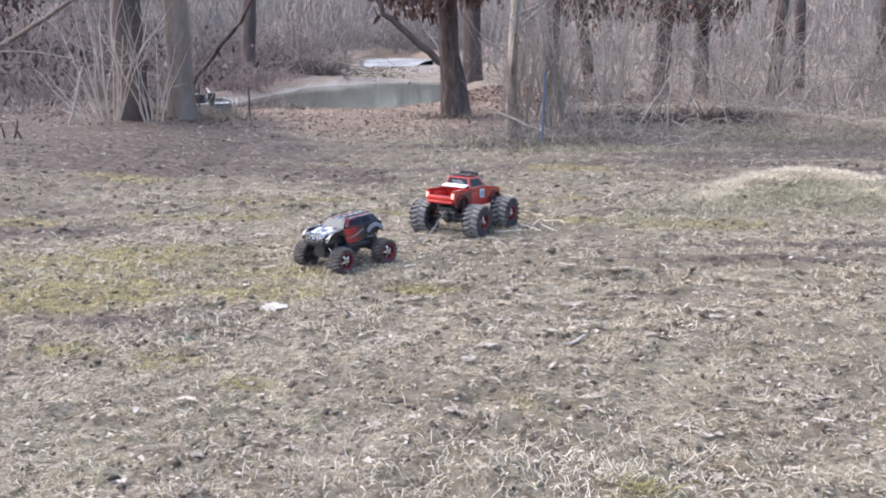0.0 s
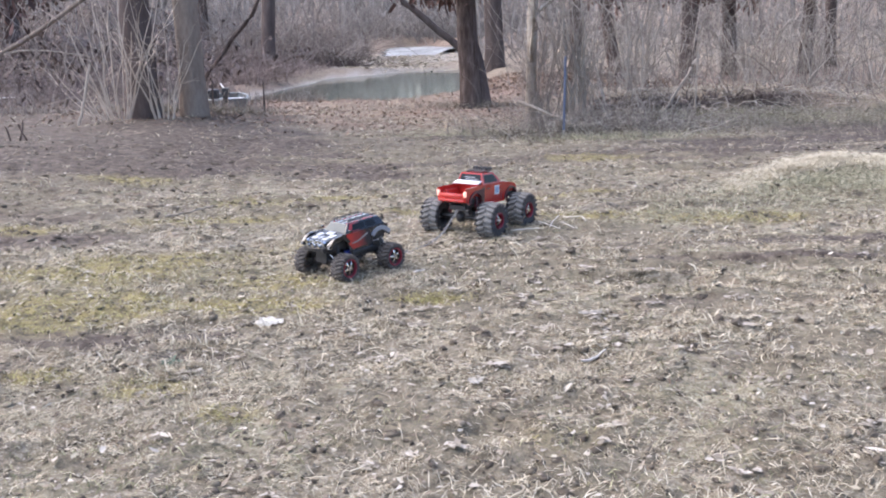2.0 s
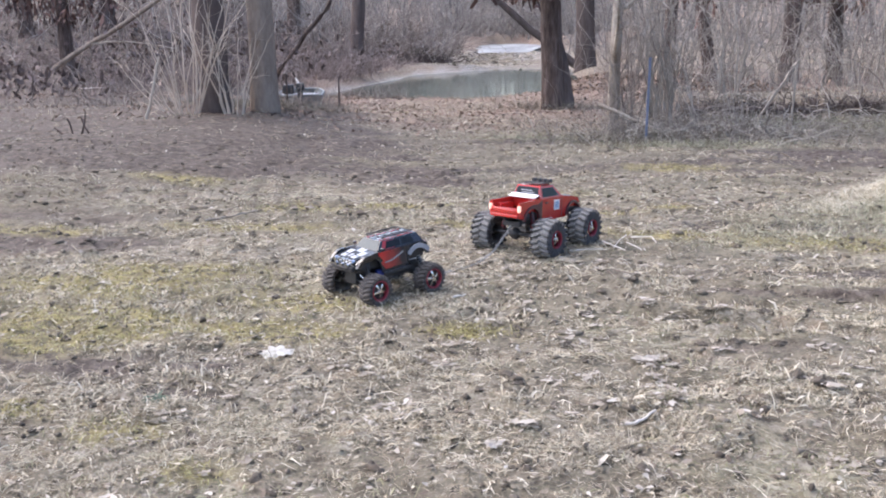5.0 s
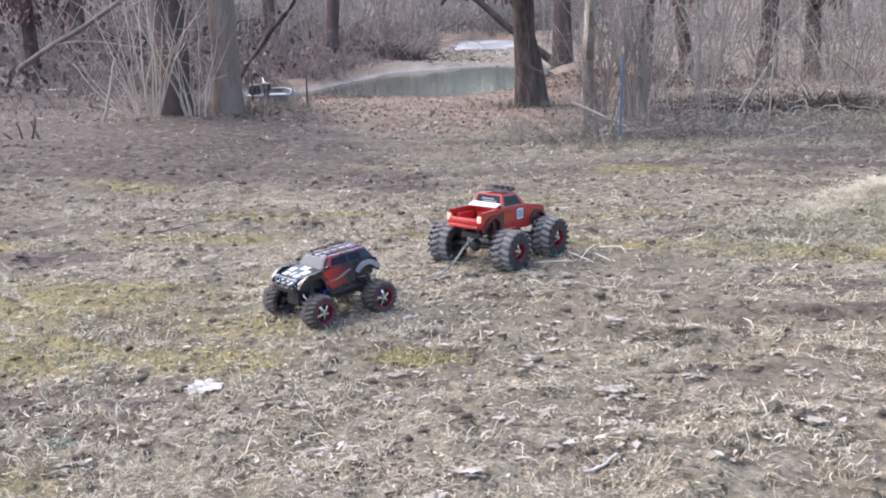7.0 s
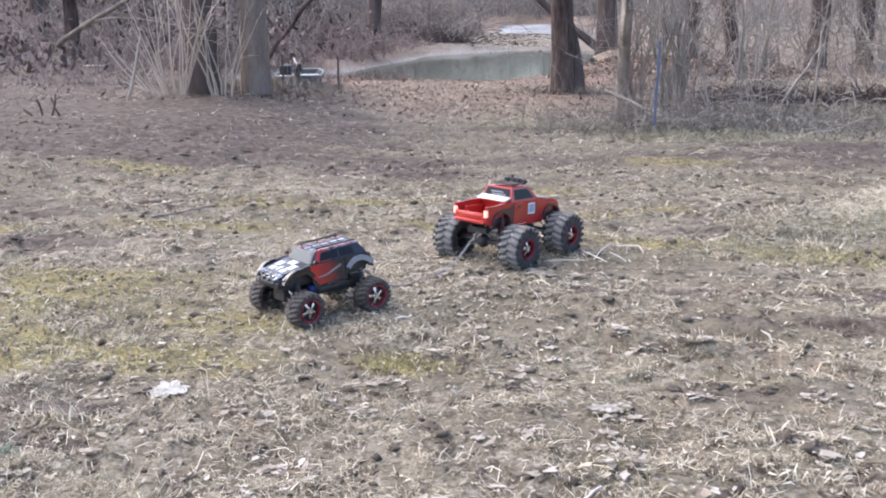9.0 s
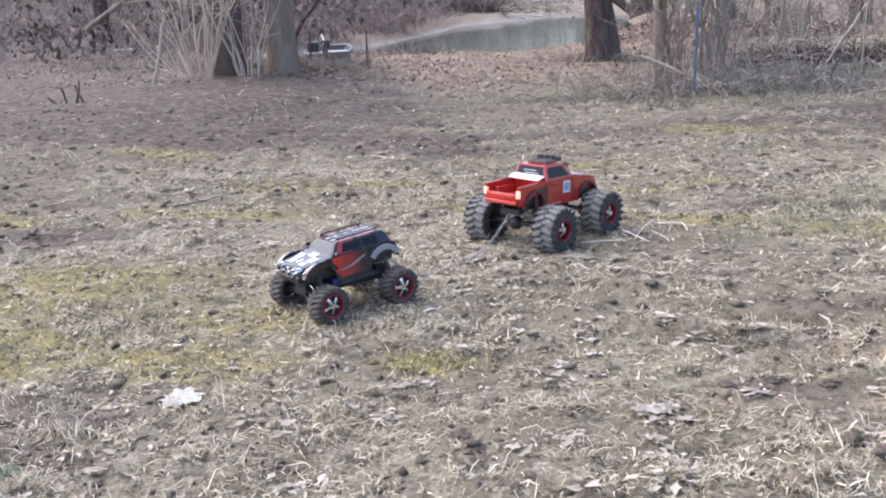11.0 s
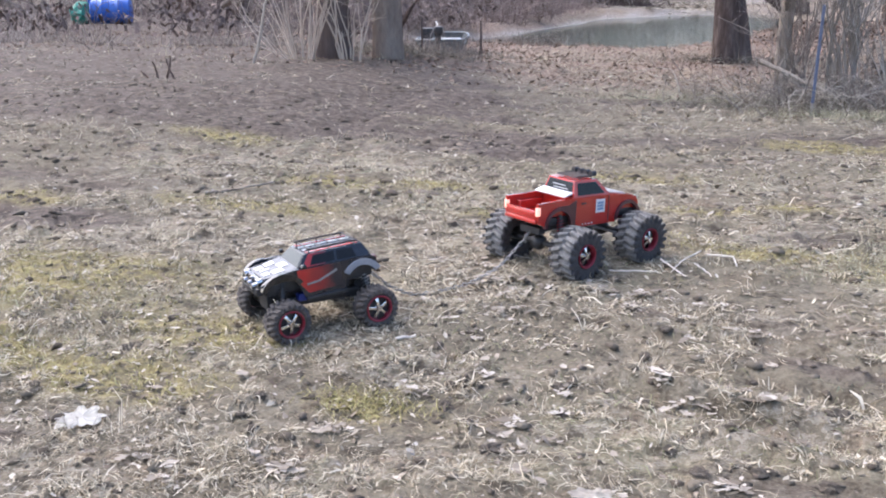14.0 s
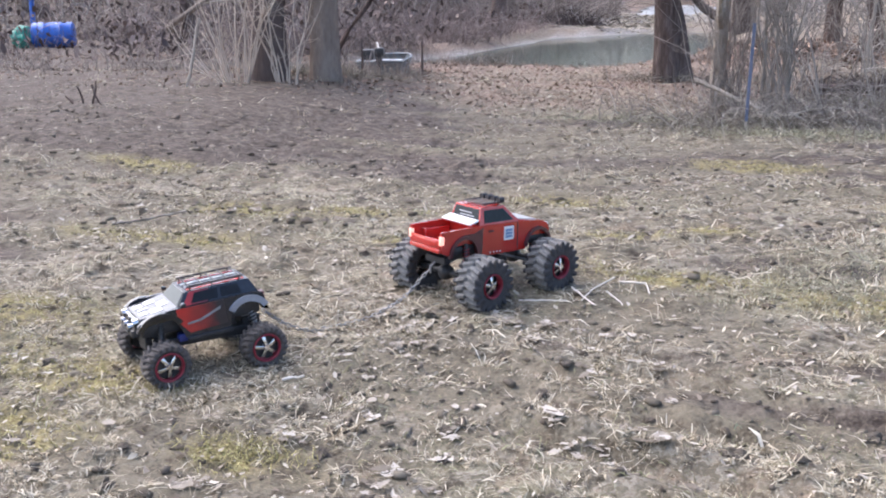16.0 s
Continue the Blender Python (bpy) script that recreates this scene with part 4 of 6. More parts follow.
def withered_undergrowth():
    """Dead leaves caught in the undergrowth on the far bank, in drifts and bunches."""
    rng = np.random.default_rng(91)
    n = 34000
    x, y = rng.uniform(-30, -5.0, n), rng.uniform(16.5, 42, n)
    ok = (smooth_noise(x / 1.3, y / 1.6, 161) * 0.7 + smooth_noise(x / 0.45, y / 0.6, 162) * 0.5 > rng.uniform(0.4, 1.0, n)) & (inside(x, y, POND) > 0.6)
    x, y = x[ok], y[ok]
    top = 0.35 + 1.5 * smooth_noise(x / 1.1, y / 1.4, 163) ** 2
    v, f = flakes(on_land(x, y, rng.uniform(0, 1, len(x)) ** 1.4 * top), rng.uniform(0.035, 0.085, len(x)), 0.9, rng)
    tagged(array_part("withered_undergrowth", v, f, M_UNDERLEAF, None, smooth=False), "brown withered leaves caught in dark undergrowth", "leaves", kind="stuff")


M_UNDERLEAF = surface("undergrowth_leaf", [(0.055, 0.038, 0.034), (0.12, 0.085, 0.075), (0.215, 0.16, 0.138)], 4, 0.85, 0, island=0.85)
withered_undergrowth()

stem_cluster("vine_stem", 0.90, 11.2, 26, 2.3, 0.16, 0.007, M_TWIG, "dry vines climbing round a short trunk", 36, (0.03, 0), 2.0, 0.2)
stem_cluster("vine_stem", 1.38, 11.2, 22, 3.2, 0.06, 0.012, M_STEM, "upright bundle of pale dry vines", 34, (0.01, 0), 1.6)
stem_cluster("vine_stem", 2.6, 13.8, 7, 3.6, 0.08, 0.014, M_STEM, "upright bundle of pale dry vines", 35, (-0.02, 0), 1.6)
# single bushes of the thicket
srng = np.random.default_rng(61)
for i in range(20):
    bx, by = srng.uniform(2.2, 11.5), srng.uniform(15.2, 20.5)
    stem_cluster("thicket_bush", bx, by, int(srng.integers(7, 15)), srng.uniform(1.6, 4.2), srng.uniform(0.25, 0.7), srng.uniform(0.008, 0.017), M_STEM, "bare grey thicket bush with arching stems", 200 + i, (srng.normal(0, 0.12), 0), 1.2, 0.2)

# ---- litter on the field ----


def field(n, rng, y0, y1, power=1.0):
    """Places on the field, denser towards the near end."""
    y = y0 + (y1 - y0) * rng.uniform(0, 1, n) ** power
    lo, hi = -0.62 * np.maximum(y + 2.2, 2.0) - 0.6 - rng.exponential(0.8, n), 0.50 * np.maximum(y + 2.0, 2.0) + 0.7 + rng.exponential(0.8, n)
    return lo + (hi - lo) * rng.uniform(0, 1, n), y


M_FADED = surface("faded_green_grass", [(0.10, 0.10, 0.045), (0.21, 0.205, 0.105), (0.36, 0.345, 0.205)], 4, 0.85, 0, island=0.85)
M_CRUMBLED = surface("crumbled_leaf", [(0.12, 0.097, 0.066), (0.22, 0.185, 0.13), (0.34, 0.295, 0.215), (0.48, 0.43, 0.335)], 4, 0.85, 0, island=0.85)


def build_litter():
    rng = np.random.default_rng(77)
    sets = []
    # short broken straw, in drifts
    for n, y0, y1, big in ((10000, -5.0, 0.6, 1.2), (90000, 0.4, 2.2, 0.85), (105000, 2.0, 4.4, 0.95), (65000, 4.2, 8.5, 1.3), (40000, 8.3, 17.0, 2.0)):
        x, y = field(n, rng, y0, y1, 1.0)
        moss, bare, leaf, gravel = zones(x, y)
        clump = smooth_noise(x / 0.11, y / 0.11, 91) * 0.6 + smooth_noise(x / 0.5, y / 0.4, 92) * 0.6
        keep = (rng.uniform(0, 1, n) < np.clip((clump - 0.45) * 3.2, 0.03, 1) * (1 - 0.8 * bare) * (1 - 0.5 * moss) * (1 - 0.85 * damp_shade(x, y))) & (inside(x, y, POND) > 0.3)
        x, y = x[keep], y[keep]
        m = len(x)
        ln = (rng.gamma(2.2, 0.012, m) + 0.010) * big
        sets.append(strips(on_land(x, y, 0.002 + rng.uniform(0, 0.010, m)), rng.uniform(0, 2 * np.pi, m), ln, (rng.gamma(2.5, 0.0005, m) + 0.0006) * big, rng.uniform(0, 0.25, m) * ln, rng.normal(0.03, 0.2, m) * ln, 0.7, rng))
    # matted tufts of dead grass, thin blades fanned from one root and combed one way
    for n, y0, y1, big, wide in ((900, -4.0, 0.6, 0.8, 0.9), (12500, 0.4, 2.3, 0.66, 1.0), (13000, 2.2, 4.6, 0.85, 1.7), (8000, 4.5, 9.0, 1.1, 1.2), (3600, 8.5, 15.0, 1.6, 0.9)):
        x, y = field(n, rng, y0, y1)
        z = zones(x, y)
        ok = rng.uniform(0, 1, n) < np.clip((0.55 * smooth_noise(x / 0.24, y / 0.18, 97) + 0.45 * smooth_noise(x / 0.09, y / 0.07, 98)) * 4.2 - 1.7, 0.02, 1) * (1 - 0.75 * z[1]) * (1 - 0.6 * z[0]) * (1 - 0.8 * damp_shade(x, y))
        x, y, size, comb, broad = x[ok], y[ok], rng.gamma(6.0, 0.16, n)[ok], rng.uniform(0, 2 * np.pi, n)[ok], rng.uniform(0.45, wide, n)[ok]
        per = 14
        x, y, size, comb, broad = (np.repeat(q, per) for q in (x, y, size, comb, broad))
        m = len(x)
        ln = (rng.gamma(3.5, 0.0085, m) + 0.010) * big * size
        x, y = x + rng.normal(0, 0.014, m) * big * size, y + rng.normal(0, 0.011, m) * big * size
        sets.append(blades(on_land(x, y, 0.001), comb + rng.normal(0, 1.3, m), rng.uniform(0.0, 1.1, m), ln, (rng.gamma(3.0, 0.00055, m) + 0.0008) * big * broad, 0.3, 3, rng))
    # single long blades lying flat
    for n, y0, y1, big in ((4500, 0.5, 4.5, 0.9), (3500, 4.5, 9.0, 1.1)):
        x, y = field(n, rng, y0, y1)
        ok = smooth_noise(x / 0.4, y / 0.4, 99) > rng.uniform(0.1, 1, n)
        x, y = x[ok], y[ok]
        m = len(x)
        sets.append(blades(on_land(x, y, 0.006), rng.uniform(0, 2 * np.pi, m), rng.uniform(0, 0.4, m), (rng.gamma(4.0, 0.016, m) + 0.02) * big, (rng.gamma(3.0, 0.0006, m) + 0.0010) * big, 0.06, 4, rng))
    v, f = join(*sets)
    tagged(array_part("dry_grass_litter", v, f, M_STRAW, None, smooth=False), "matted dead grass and straw on mud", "dry grass", kind="stuff")
    sets = []
    for n, y0, y1, big in ((9000, 0.5, 4.5, 0.009), (5000, 4.5, 9.0, 0.012), (9000, 9.0, 17.0, 0.020), (9500, 6.0, 12.5, 0.012)):
        x, y = field(n, rng, y0, y1)
        ok = (smooth_noise(x / 0.5, y / 0.5, 95) * (1 - 0.6 * damp_shade(x, y)) > rng.uniform(0, 0.9, n)) & (inside(x, y, POND) > 0.2)
        x, y = x[ok], y[ok]
        sets.append(flakes(on_land(x, y, 0.010), np.minimum(rng.gamma(3.0, big / 4, len(x)) + 0.004, 0.022), 0.3, rng))
    v, f = join(*sets)
    tagged(array_part("leaf_litter", v, f, M_LEAF, None, smooth=False), "scattered pale dead leaves on the ground", "leaves", kind="stuff")
    sets = []
    for n, y0, y1, big in ((20000, 0.5, 4.5, 0.006), (16000, 4.5, 9.0, 0.0085), (9000, 9.0, 13.0, 0.014)):
        x, y = field(n, rng, y0, y1)
        ok = smooth_noise(x / 0.35, y / 0.2, 141) * 0.7 + smooth_noise(x / 0.9, y / 0.6, 142) * 0.5 > rng.uniform(0.3, 1.0, n) + 0.7 * damp_shade(x, y)
        x, y = x[ok], y[ok]
        sets.append(flakes(on_land(x, y, 0.005), rng.gamma(3.0, big / 3, len(x)) + 0.003, 0.3, rng))
    v, f = join(*sets)
    tagged(array_part("leaf_crumbs", v, f, M_CRUMBLED, None, smooth=False), "crumbled tan leaf pieces trodden into mud", "leaves", kind="stuff")
    x, y = field(44000, rng, 10.5, 18.5)
    z = zones(x, y)
    ok = (z[2] > rng.uniform(0.1, 1, len(x))) & (inside(x, y, POND) > 0.1)
    x, y = x[ok], y[ok]
    near_bank = flakes(on_land(x, y, 0.015), rng.uniform(0.014, 0.034, len(x)), 0.35, rng)
    x, y = rng.uniform(0.2, 4.5, 5000), rng.uniform(17.5, 25, 5000)
    v, f = join(near_bank, flakes(on_land(x, y, 0.02), rng.uniform(0.025, 0.06, 5000), 0.4, rng))
    tagged(array_part("brown_leaf_litter", v, f, M_BROWNLEAF, None, smooth=False), "brown fallen leaves along the bank", "leaves", kind="stuff")
    x, y = field(150000, rng, 1.0, 8.5)
    ok = zones(x, y)[0] > rng.uniform(0.15, 0.9, len(x))
    x, y = x[ok], y[ok]
    m = len(x)
    ln = rng.uniform(0.012, 0.035, m)
    v, f = strips(on_land(x, y, 0.0), rng.uniform(0, 2 * np.pi, m), ln, rng.uniform(0.002, 0.004, m), ln * 0.5, ln * 0.4, 0.5, rng)
    tagged(array_part("mossy_grass", v, f, M_GREEN, None, smooth=False), "short yellow-green grass in patches", "grass", kind="stuff")
    # thin faded-green blades that still live among the straw
    x, y = field(75000, rng, 0.5, 8.5)
    ok = smooth_noise(x / 0.7, y / 0.5, 181) * 0.7 + smooth_noise(x / 0.2, y / 0.2, 182) * 0.5 > rng.uniform(0.45, 1.15, len(x)) + 0.8 * damp_shade(x, y)
    x, y = x[ok], y[ok]
    m = len(x)
    ln = rng.gamma(3.0, 0.008, m) + 0.008
    v, f = strips(on_land(x, y, 0.001), rng.uniform(0, 2 * np.pi, m), ln, rng.gamma(3.0, 0.0004, m) + 0.0008, ln * 0.4, ln * 0.3, 0.5, rng)
    tagged(array_part("faded_grass", v, f, M_FADED, None, smooth=False), "thin faded green blades among dead straw", "grass", kind="stuff")
    # standing grass: pale on the mound, greyer by the thicket
    for name, label, mat, spots in (
        ("pale_grass", "pale dry grass standing in tufts on a mound", M_PALE, ((2.05, 6.22, 0.25, 0.08, 1100, 0.04), (2.3, 6.40, 0.25, 0.10, 2200, 0.05), (2.6, 6.60, 0.28, 0.13, 3400, 0.06), (2.9, 6.78, 0.32, 0.17, 4600, 0.065), (3.2, 6.90, 0.34, 0.22, 4600, 0.07), (3.5, 6.70, 0.35, 0.25, 2600, 0.06), (3.4, 6.2, 0.4, 0.18, 1500, 0.05), (3.8, 6.1, 0.4, 0.2, 1300, 0.055), (2.4, 1.7, 0.8, 0.7, 2000, 0.04), (0.2, 0.9, 0.9, 0.3, 900, 0.045))),
        ("grey_grass", "grey withered grass at the foot of the thicket", M_GREYGRASS, ((4.5, 11.2, 4.0, 1.4, 8000, 0.15), (1.3, 10.5, 0.9, 0.5, 2200, 0.16), (-3.9, 12.6, 1.0, 0.3, 1400, 0.16), (-4.8, 13.9, 2.2, 0.5, 1800, 0.2), (0.2, 14.6, 1.2, 0.4, 900, 0.2), (4.0, 11.9, 3.5, 0.5, 3500, 0.2))),
        ("mound_grass", "weathered green-grey grass on the side of a mound", M_FACEGRASS, ((3.0, 6.25, 0.9, 0.35, 9000, 0.05), (3.8, 5.7, 0.9, 0.4, 4500, 0.05), (2.3, 5.7, 0.9, 0.5, 5000, 0.032), (1.5, 5.3, 0.6, 0.4, 2600, 0.026))),
        ("ditch_grass", "faded green-grey grass before the ditch", M_FACEGRASS, ((3.2, 11.9, 1.6, 0.5, 3000, 0.15), (4.6, 11.4, 1.8, 0.5, 2500, 0.12), (1.6, 9.9, 1.0, 0.3, 1600, 0.09), (0.0, 10.8, 1.2, 0.5, 1500, 0.08))),
        ("green_tuft", "green grass tufts among straw", M_GREEN, ((0.46, 0.80, 0.10, 0.06, 160, 0.05), (1.55, 1.35, 0.10, 0.06, 160, 0.04), (-0.25, 3.28, 0.2, 0.1, 500, 0.025))),
    ):
        sets = []
        for px, py, rx, ry, n, h in spots:
            x, y = rng.normal(px, rx * 0.55, n), rng.normal(py, ry * 0.55, n)
            ln = rng.uniform(0.5, 1.5, n) * h
            sets.append(strips(on_land(x, y), rng.uniform(0, 2 * np.pi, n), ln, rng.uniform(0.002, 0.005, n) * (0.6 + h * 1.6), ln * rng.uniform(0.25, 0.55, n), ln * rng.uniform(0.1, 0.7, n), 0.5, rng))
        v, f = join(*sets)
        tagged(array_part(name, v, f, mat, None, smooth=False), label, "dry grass", kind="stuff")


build_litter()


def clod(x, y, size, seed, fine=2):
    """A crumbly clod of dark soil, torn and uneven."""
    bm = bmesh.new()
    bmesh.ops.create_icosphere(bm, subdivisions=fine, radius=1)
    for v in bm.verts:
        k = 1 + 0.6 * noise.noise(v.co * 1.5 + Vector((seed * 3.1, 0, 0))) + 0.45 * noise.noise(v.co * 3.7 + Vector((0, seed * 1.7, 0))) + 0.25 * noise.noise(v.co * 9 + Vector((0, 0, seed * 2.3)))
        v.co = Vector((v.co.x * k * 1.15, v.co.y * k * 0.8, v.co.z * k * 0.55)) * size
    ob = part("mud_clod", bm, M_CLOD, None, at=pose(x, y, float(land(x, y)) + size * 0.18, 0, 0, seed * 40))
    tagged(ob, "dark crumbly clod of mud lying on the field", "clod", "clods of mud")


for x, y, s in ((0.344, 2.44, 0.026), (-0.018, 2.695, 0.031), (0.203, 3.11, 0.028), (1.08, 2.756, 0.038), (1.135, 3.62, 0.034), (0.30, 3.59, 0.024), (1.16, 2.66, 0.036), (0.78, 3.14, 0.022), (-1.24, 3.72, 0.026), (-0.02, 3.56, 0.022), (-0.01, 3.345, 0.024), (0.68, 3.26, 0.022), (1.10, 3.16, 0.026), (0.57, 3.61, 0.024), (0.34, 3.40, 0.022), (0.52, 3.95, 0.026), (0.32, 4.22, 0.022), (1.52, 3.83, 0.028), (0.04, 3.52, 0.018)):
    clod(x, y, s, int(s * 1000) + int(100 * y), 3)
crng = np.random.default_rng(5)
for i in range(170):
    y = crng.uniform(1.2, 6.5)
    clod(crng.uniform(-0.45 * (y + 1.5), 0.42 * (y + 2)), y, min(0.007 + crng.gamma(2.0, 0.004), 0.024), i)


def crumbs(n, rng):
    """Small dark crumbs of torn-up soil, in drifts beside the tufts."""
    sets = []
    for m, y0, y1, big in ((n, 0.5, 4.5, 1.0), (n // 2, 4.5, 9.0, 1.1)):
        x, y = field(m, rng, y0, y1)
        ok = smooth_noise(x / 0.3, y / 0.18, 131) * 0.7 + smooth_noise(x / 1.1, y / 0.7, 133) * 0.6 > rng.uniform(0.5, 1.25, m)
        x, y = x[ok], y[ok]
        k = len(x)
        size = (rng.gamma(2.0, 0.0026, k) + 0.002) * big
        shape = np.array([[1, 0, 0], [0, 1, 0], [-1, 0, 0], [0, -1, 0], [0, 0, 0.75], [0, 0, -0.6]])
        pts = shape[None] * rng.uniform(0.5, 1.4, (k, 6, 1)) + rng.normal(0, 0.15, (k, 6, 3))
        a = rng.uniform(0, 2 * np.pi, k)[:, None]
        pts = np.stack([pts[..., 0] * np.cos(a) - pts[..., 1] * np.sin(a), pts[..., 0] * np.sin(a) + pts[..., 1] * np.cos(a), pts[..., 2]], 2) * size[:, None, None]
        v = (pts + on_land(x, y, size * 0.3)[:, None]).reshape(-1, 3)
        b = np.arange(k)[:, None] * 6
        f = np.concatenate([b + t for t in ([0, 1, 4], [1, 2, 4], [2, 3, 4], [3, 0, 4], [1, 0, 5], [2, 1, 5], [3, 2, 5], [0, 3, 5])], 1).reshape(-1, 3)
        sets.append((v, f))
    v, f = join(*sets)
    tagged(array_part("soil_crumbs", v, f, M_CRUMB, None, smooth=False), "dark crumbs of torn-up soil on the field", "soil", kind="stuff")


def sods(n):
    """Torn-up lumps of soil, a thumb's width across, trodden over the field."""
    rng = np.random.default_rng(59)
    bm = bmesh.new()
    bmesh.ops.create_icosphere(bm, subdivisions=1, radius=1)
    ball = np.array([v.co for v in bm.verts])
    tri = np.array([[v.index for v in f.verts] for f in bm.faces])
    bm.free()
    sets = []
    for m, y0, y1, big in ((n, 0.6, 4.6, 1.0), (n // 2, 4.6, 8.5, 1.25)):
        x, y = field(m, rng, y0, y1)
        ok = smooth_noise(x / 0.22, y / 0.14, 171) * 0.7 + smooth_noise(x / 0.8, y / 0.5, 172) * 0.6 > rng.uniform(0.35, 1.15, m)
        x, y = x[ok], y[ok]
        k = len(x)
        size = np.minimum(rng.gamma(2.4, 0.0042, k) + 0.004, 0.026) * big
        pts = ball[None] * rng.uniform(0.55, 1.35, (k, len(ball), 1)) * np.stack([rng.uniform(0.8, 1.6, k), rng.uniform(0.6, 1.0, k), rng.uniform(0.3, 0.6, k)], 1)[:, None]
        a = rng.uniform(0, np.pi, k)[:, None]
        pts = np.stack([pts[..., 0] * np.cos(a) - pts[..., 1] * np.sin(a), pts[..., 0] * np.sin(a) + pts[..., 1] * np.cos(a), pts[..., 2]], 2) * size[:, None, None]
        v = (pts + on_land(x, y, size * 0.12)[:, None]).reshape(-1, 3)
        sets.append((v, (tri[None] + (np.arange(k) * len(ball))[:, None, None]).reshape(-1, 3)))
    v, f = join(*sets)
    tagged(array_part("torn_sods", v, f, M_SOD, None, smooth=False), "torn lumps of brown soil trodden over the field", "soil", kind="stuff")


M_SOD = surface("torn_soil", [(0.050, 0.037, 0.027), (0.102, 0.081, 0.058), (0.158, 0.131, 0.096), (0.24, 0.204, 0.155)], 30, 0.95, 0.6, island=0.6, fine=140)
sods(5200)

M_CRUMB = surface("soil_crumb", [(0.07, 0.055, 0.041), (0.125, 0.10, 0.076), (0.21, 0.172, 0.133)], 9, 0.95, 0, island=0.8)

def far_clods():
    """Low dark lumps of mud over the middle of the field."""
    rng = np.random.default_rng(56)
    n = 9000
    x, y = field(n, rng, 6.0, 13.0)
    ok = smooth_noise(x / 0.9, y / 0.35, 151) * 0.7 + smooth_noise(x / 0.3, y / 0.15, 152) * 0.5 > rng.uniform(0.35, 1.1, n)
    x, y = x[ok], y[ok]
    k = len(x)
    a = np.arange(7) * 2 * np.pi / 7
    size = np.minimum(rng.gamma(2.2, 0.009, k) + 0.008, 0.04)
    ring = np.stack([np.cos(a), np.sin(a) * 0.7, np.zeros(7)], 1)[None] * rng.uniform(0.5, 1.5, (k, 7, 1)) * size[:, None, None]
    top = np.stack([rng.normal(0, 0.3, k) * size, rng.normal(0, 0.2, k) * size, rng.uniform(0.3, 0.6, k) * size], 1)[:, None]
    v = (np.concatenate([ring, top], 1) + on_land(x, y, 0.004)[:, None]).reshape(-1, 3)
    b = np.arange(k)[:, None] * 8
    f = np.concatenate([b + [i, (i + 1) % 7, 7] for i in range(7)], 1).reshape(-1, 3)
    tagged(array_part("mud_lumps", v, f, M_CRUMB, None, smooth=True), "low dark lumps of mud on the field", "mud", kind="stuff")


far_clods()


def pale_leaf_heaps():
    """Small heaps of bleached leaf pieces pressed into the mud."""
    rng = np.random.default_rng(57)
    sets = []
    heaps = [(-0.53, 2.22, 1.2), (-0.42, 2.37, 1.2), (-0.36, 2.27, 0.8), (-1.15, 2.2, 1.2), (-0.54, 2.63, 0.8), (0.545, 2.885, 1.4), (0.55, 2.67, 1.0), (0.56, 2.48, 1.2), (0.29, 2.70, 1.0), (0.15, 2.63, 0.6), (-0.31, 2.81, 0.9), (-0.68, 2.75, 1.0), (0.87, 3.11, 1.0), (1.25, 3.08, 1.2), (0.70, 3.61, 0.8), (1.55, 3.71, 0.7), (-1.64, 4.95, 0.8), (-0.26, 4.95, 0.9), (0.75, 3.56, 0.9), (0.83, 3.70, 0.8), (0.93, 3.63, 0.8), (0.22, 3.29, 0.7), (0.33, 3.54, 0.7), (-0.11, 4.39, 0.7), (-0.25, 3.06, 0.8)]
    for _ in range(110):
        y = rng.uniform(0.8, 6.8)
        heaps.append((rng.uniform(-0.45 * (y + 1.5), 0.42 * (y + 2)), y, rng.uniform(0.25, 0.8)))
    for _ in range(16):
        heaps.append((rng.uniform(-0.35, 0.9), rng.uniform(4.2, 4.62), rng.uniform(0.5, 1.1)))
    for x, y, k in heaps:
        n = int(16 * k) + 1
        px, py = rng.normal(x, 0.036 * k, n), rng.normal(y, 0.024 * k, n)
        sets.append(ragged(on_land(px, py, rng.uniform(0.008, 0.016, n)), rng.gamma(3.0, 0.0028, n) + 0.003, rng))
    n = 5200
    x, y = field(n, rng, 0.6, 7.5)
    ok = smooth_noise(x / 0.5, y / 0.35, 95) * 0.7 + smooth_noise(x / 0.15, y / 0.12, 96) * 0.5 > rng.uniform(0.4, 1.1, n) + 0.8 * damp_shade(x, y)
    x, y = x[ok], y[ok]
    sets.append(ragged(on_land(x, y, rng.uniform(0.006, 0.014, len(x))), rng.gamma(3.0, 0.0022, len(x)) + 0.003, rng))
    v, f = join(*sets)
    tagged(array_part("bleached_leaves", v, f, M_BLEACHED, None, smooth=False), "heaps of bleached crumpled leaves on mud", "leaves", kind="stuff")


def bar_stones():
    """Pebbles and driftwood crumbs on the gravel bar."""
    rng = np.random.default_rng(58)
    n = 5200
    x, y = rng.normal(-2.6, 1.3, n), rng.uniform(30.5, 49, n)
    ok = (np.minimum(inside(x, y, POND), inside(x, y, REACH)) > 0.1)
    x, y = x[ok], y[ok]
    v, f = flakes(on_land(x, y, 0.01), rng.gamma(2.0, 0.016, len(x)) + 0.015, 0.15, rng)
    tagged(array_part("bar_stones", v, f, M_CRUMBLED, None, smooth=False), "small tan stones on the creek's gravel bar", "stones", kind="stuff")


M_BLEACHED = surface("bleached_leaf", [(0.15, 0.122, 0.092), (0.27, 0.23, 0.182), (0.37, 0.325, 0.268), (0.50, 0.45, 0.385)], 4, 0.85, 0, island=0.85)
pale_leaf_heaps()
bar_stones()
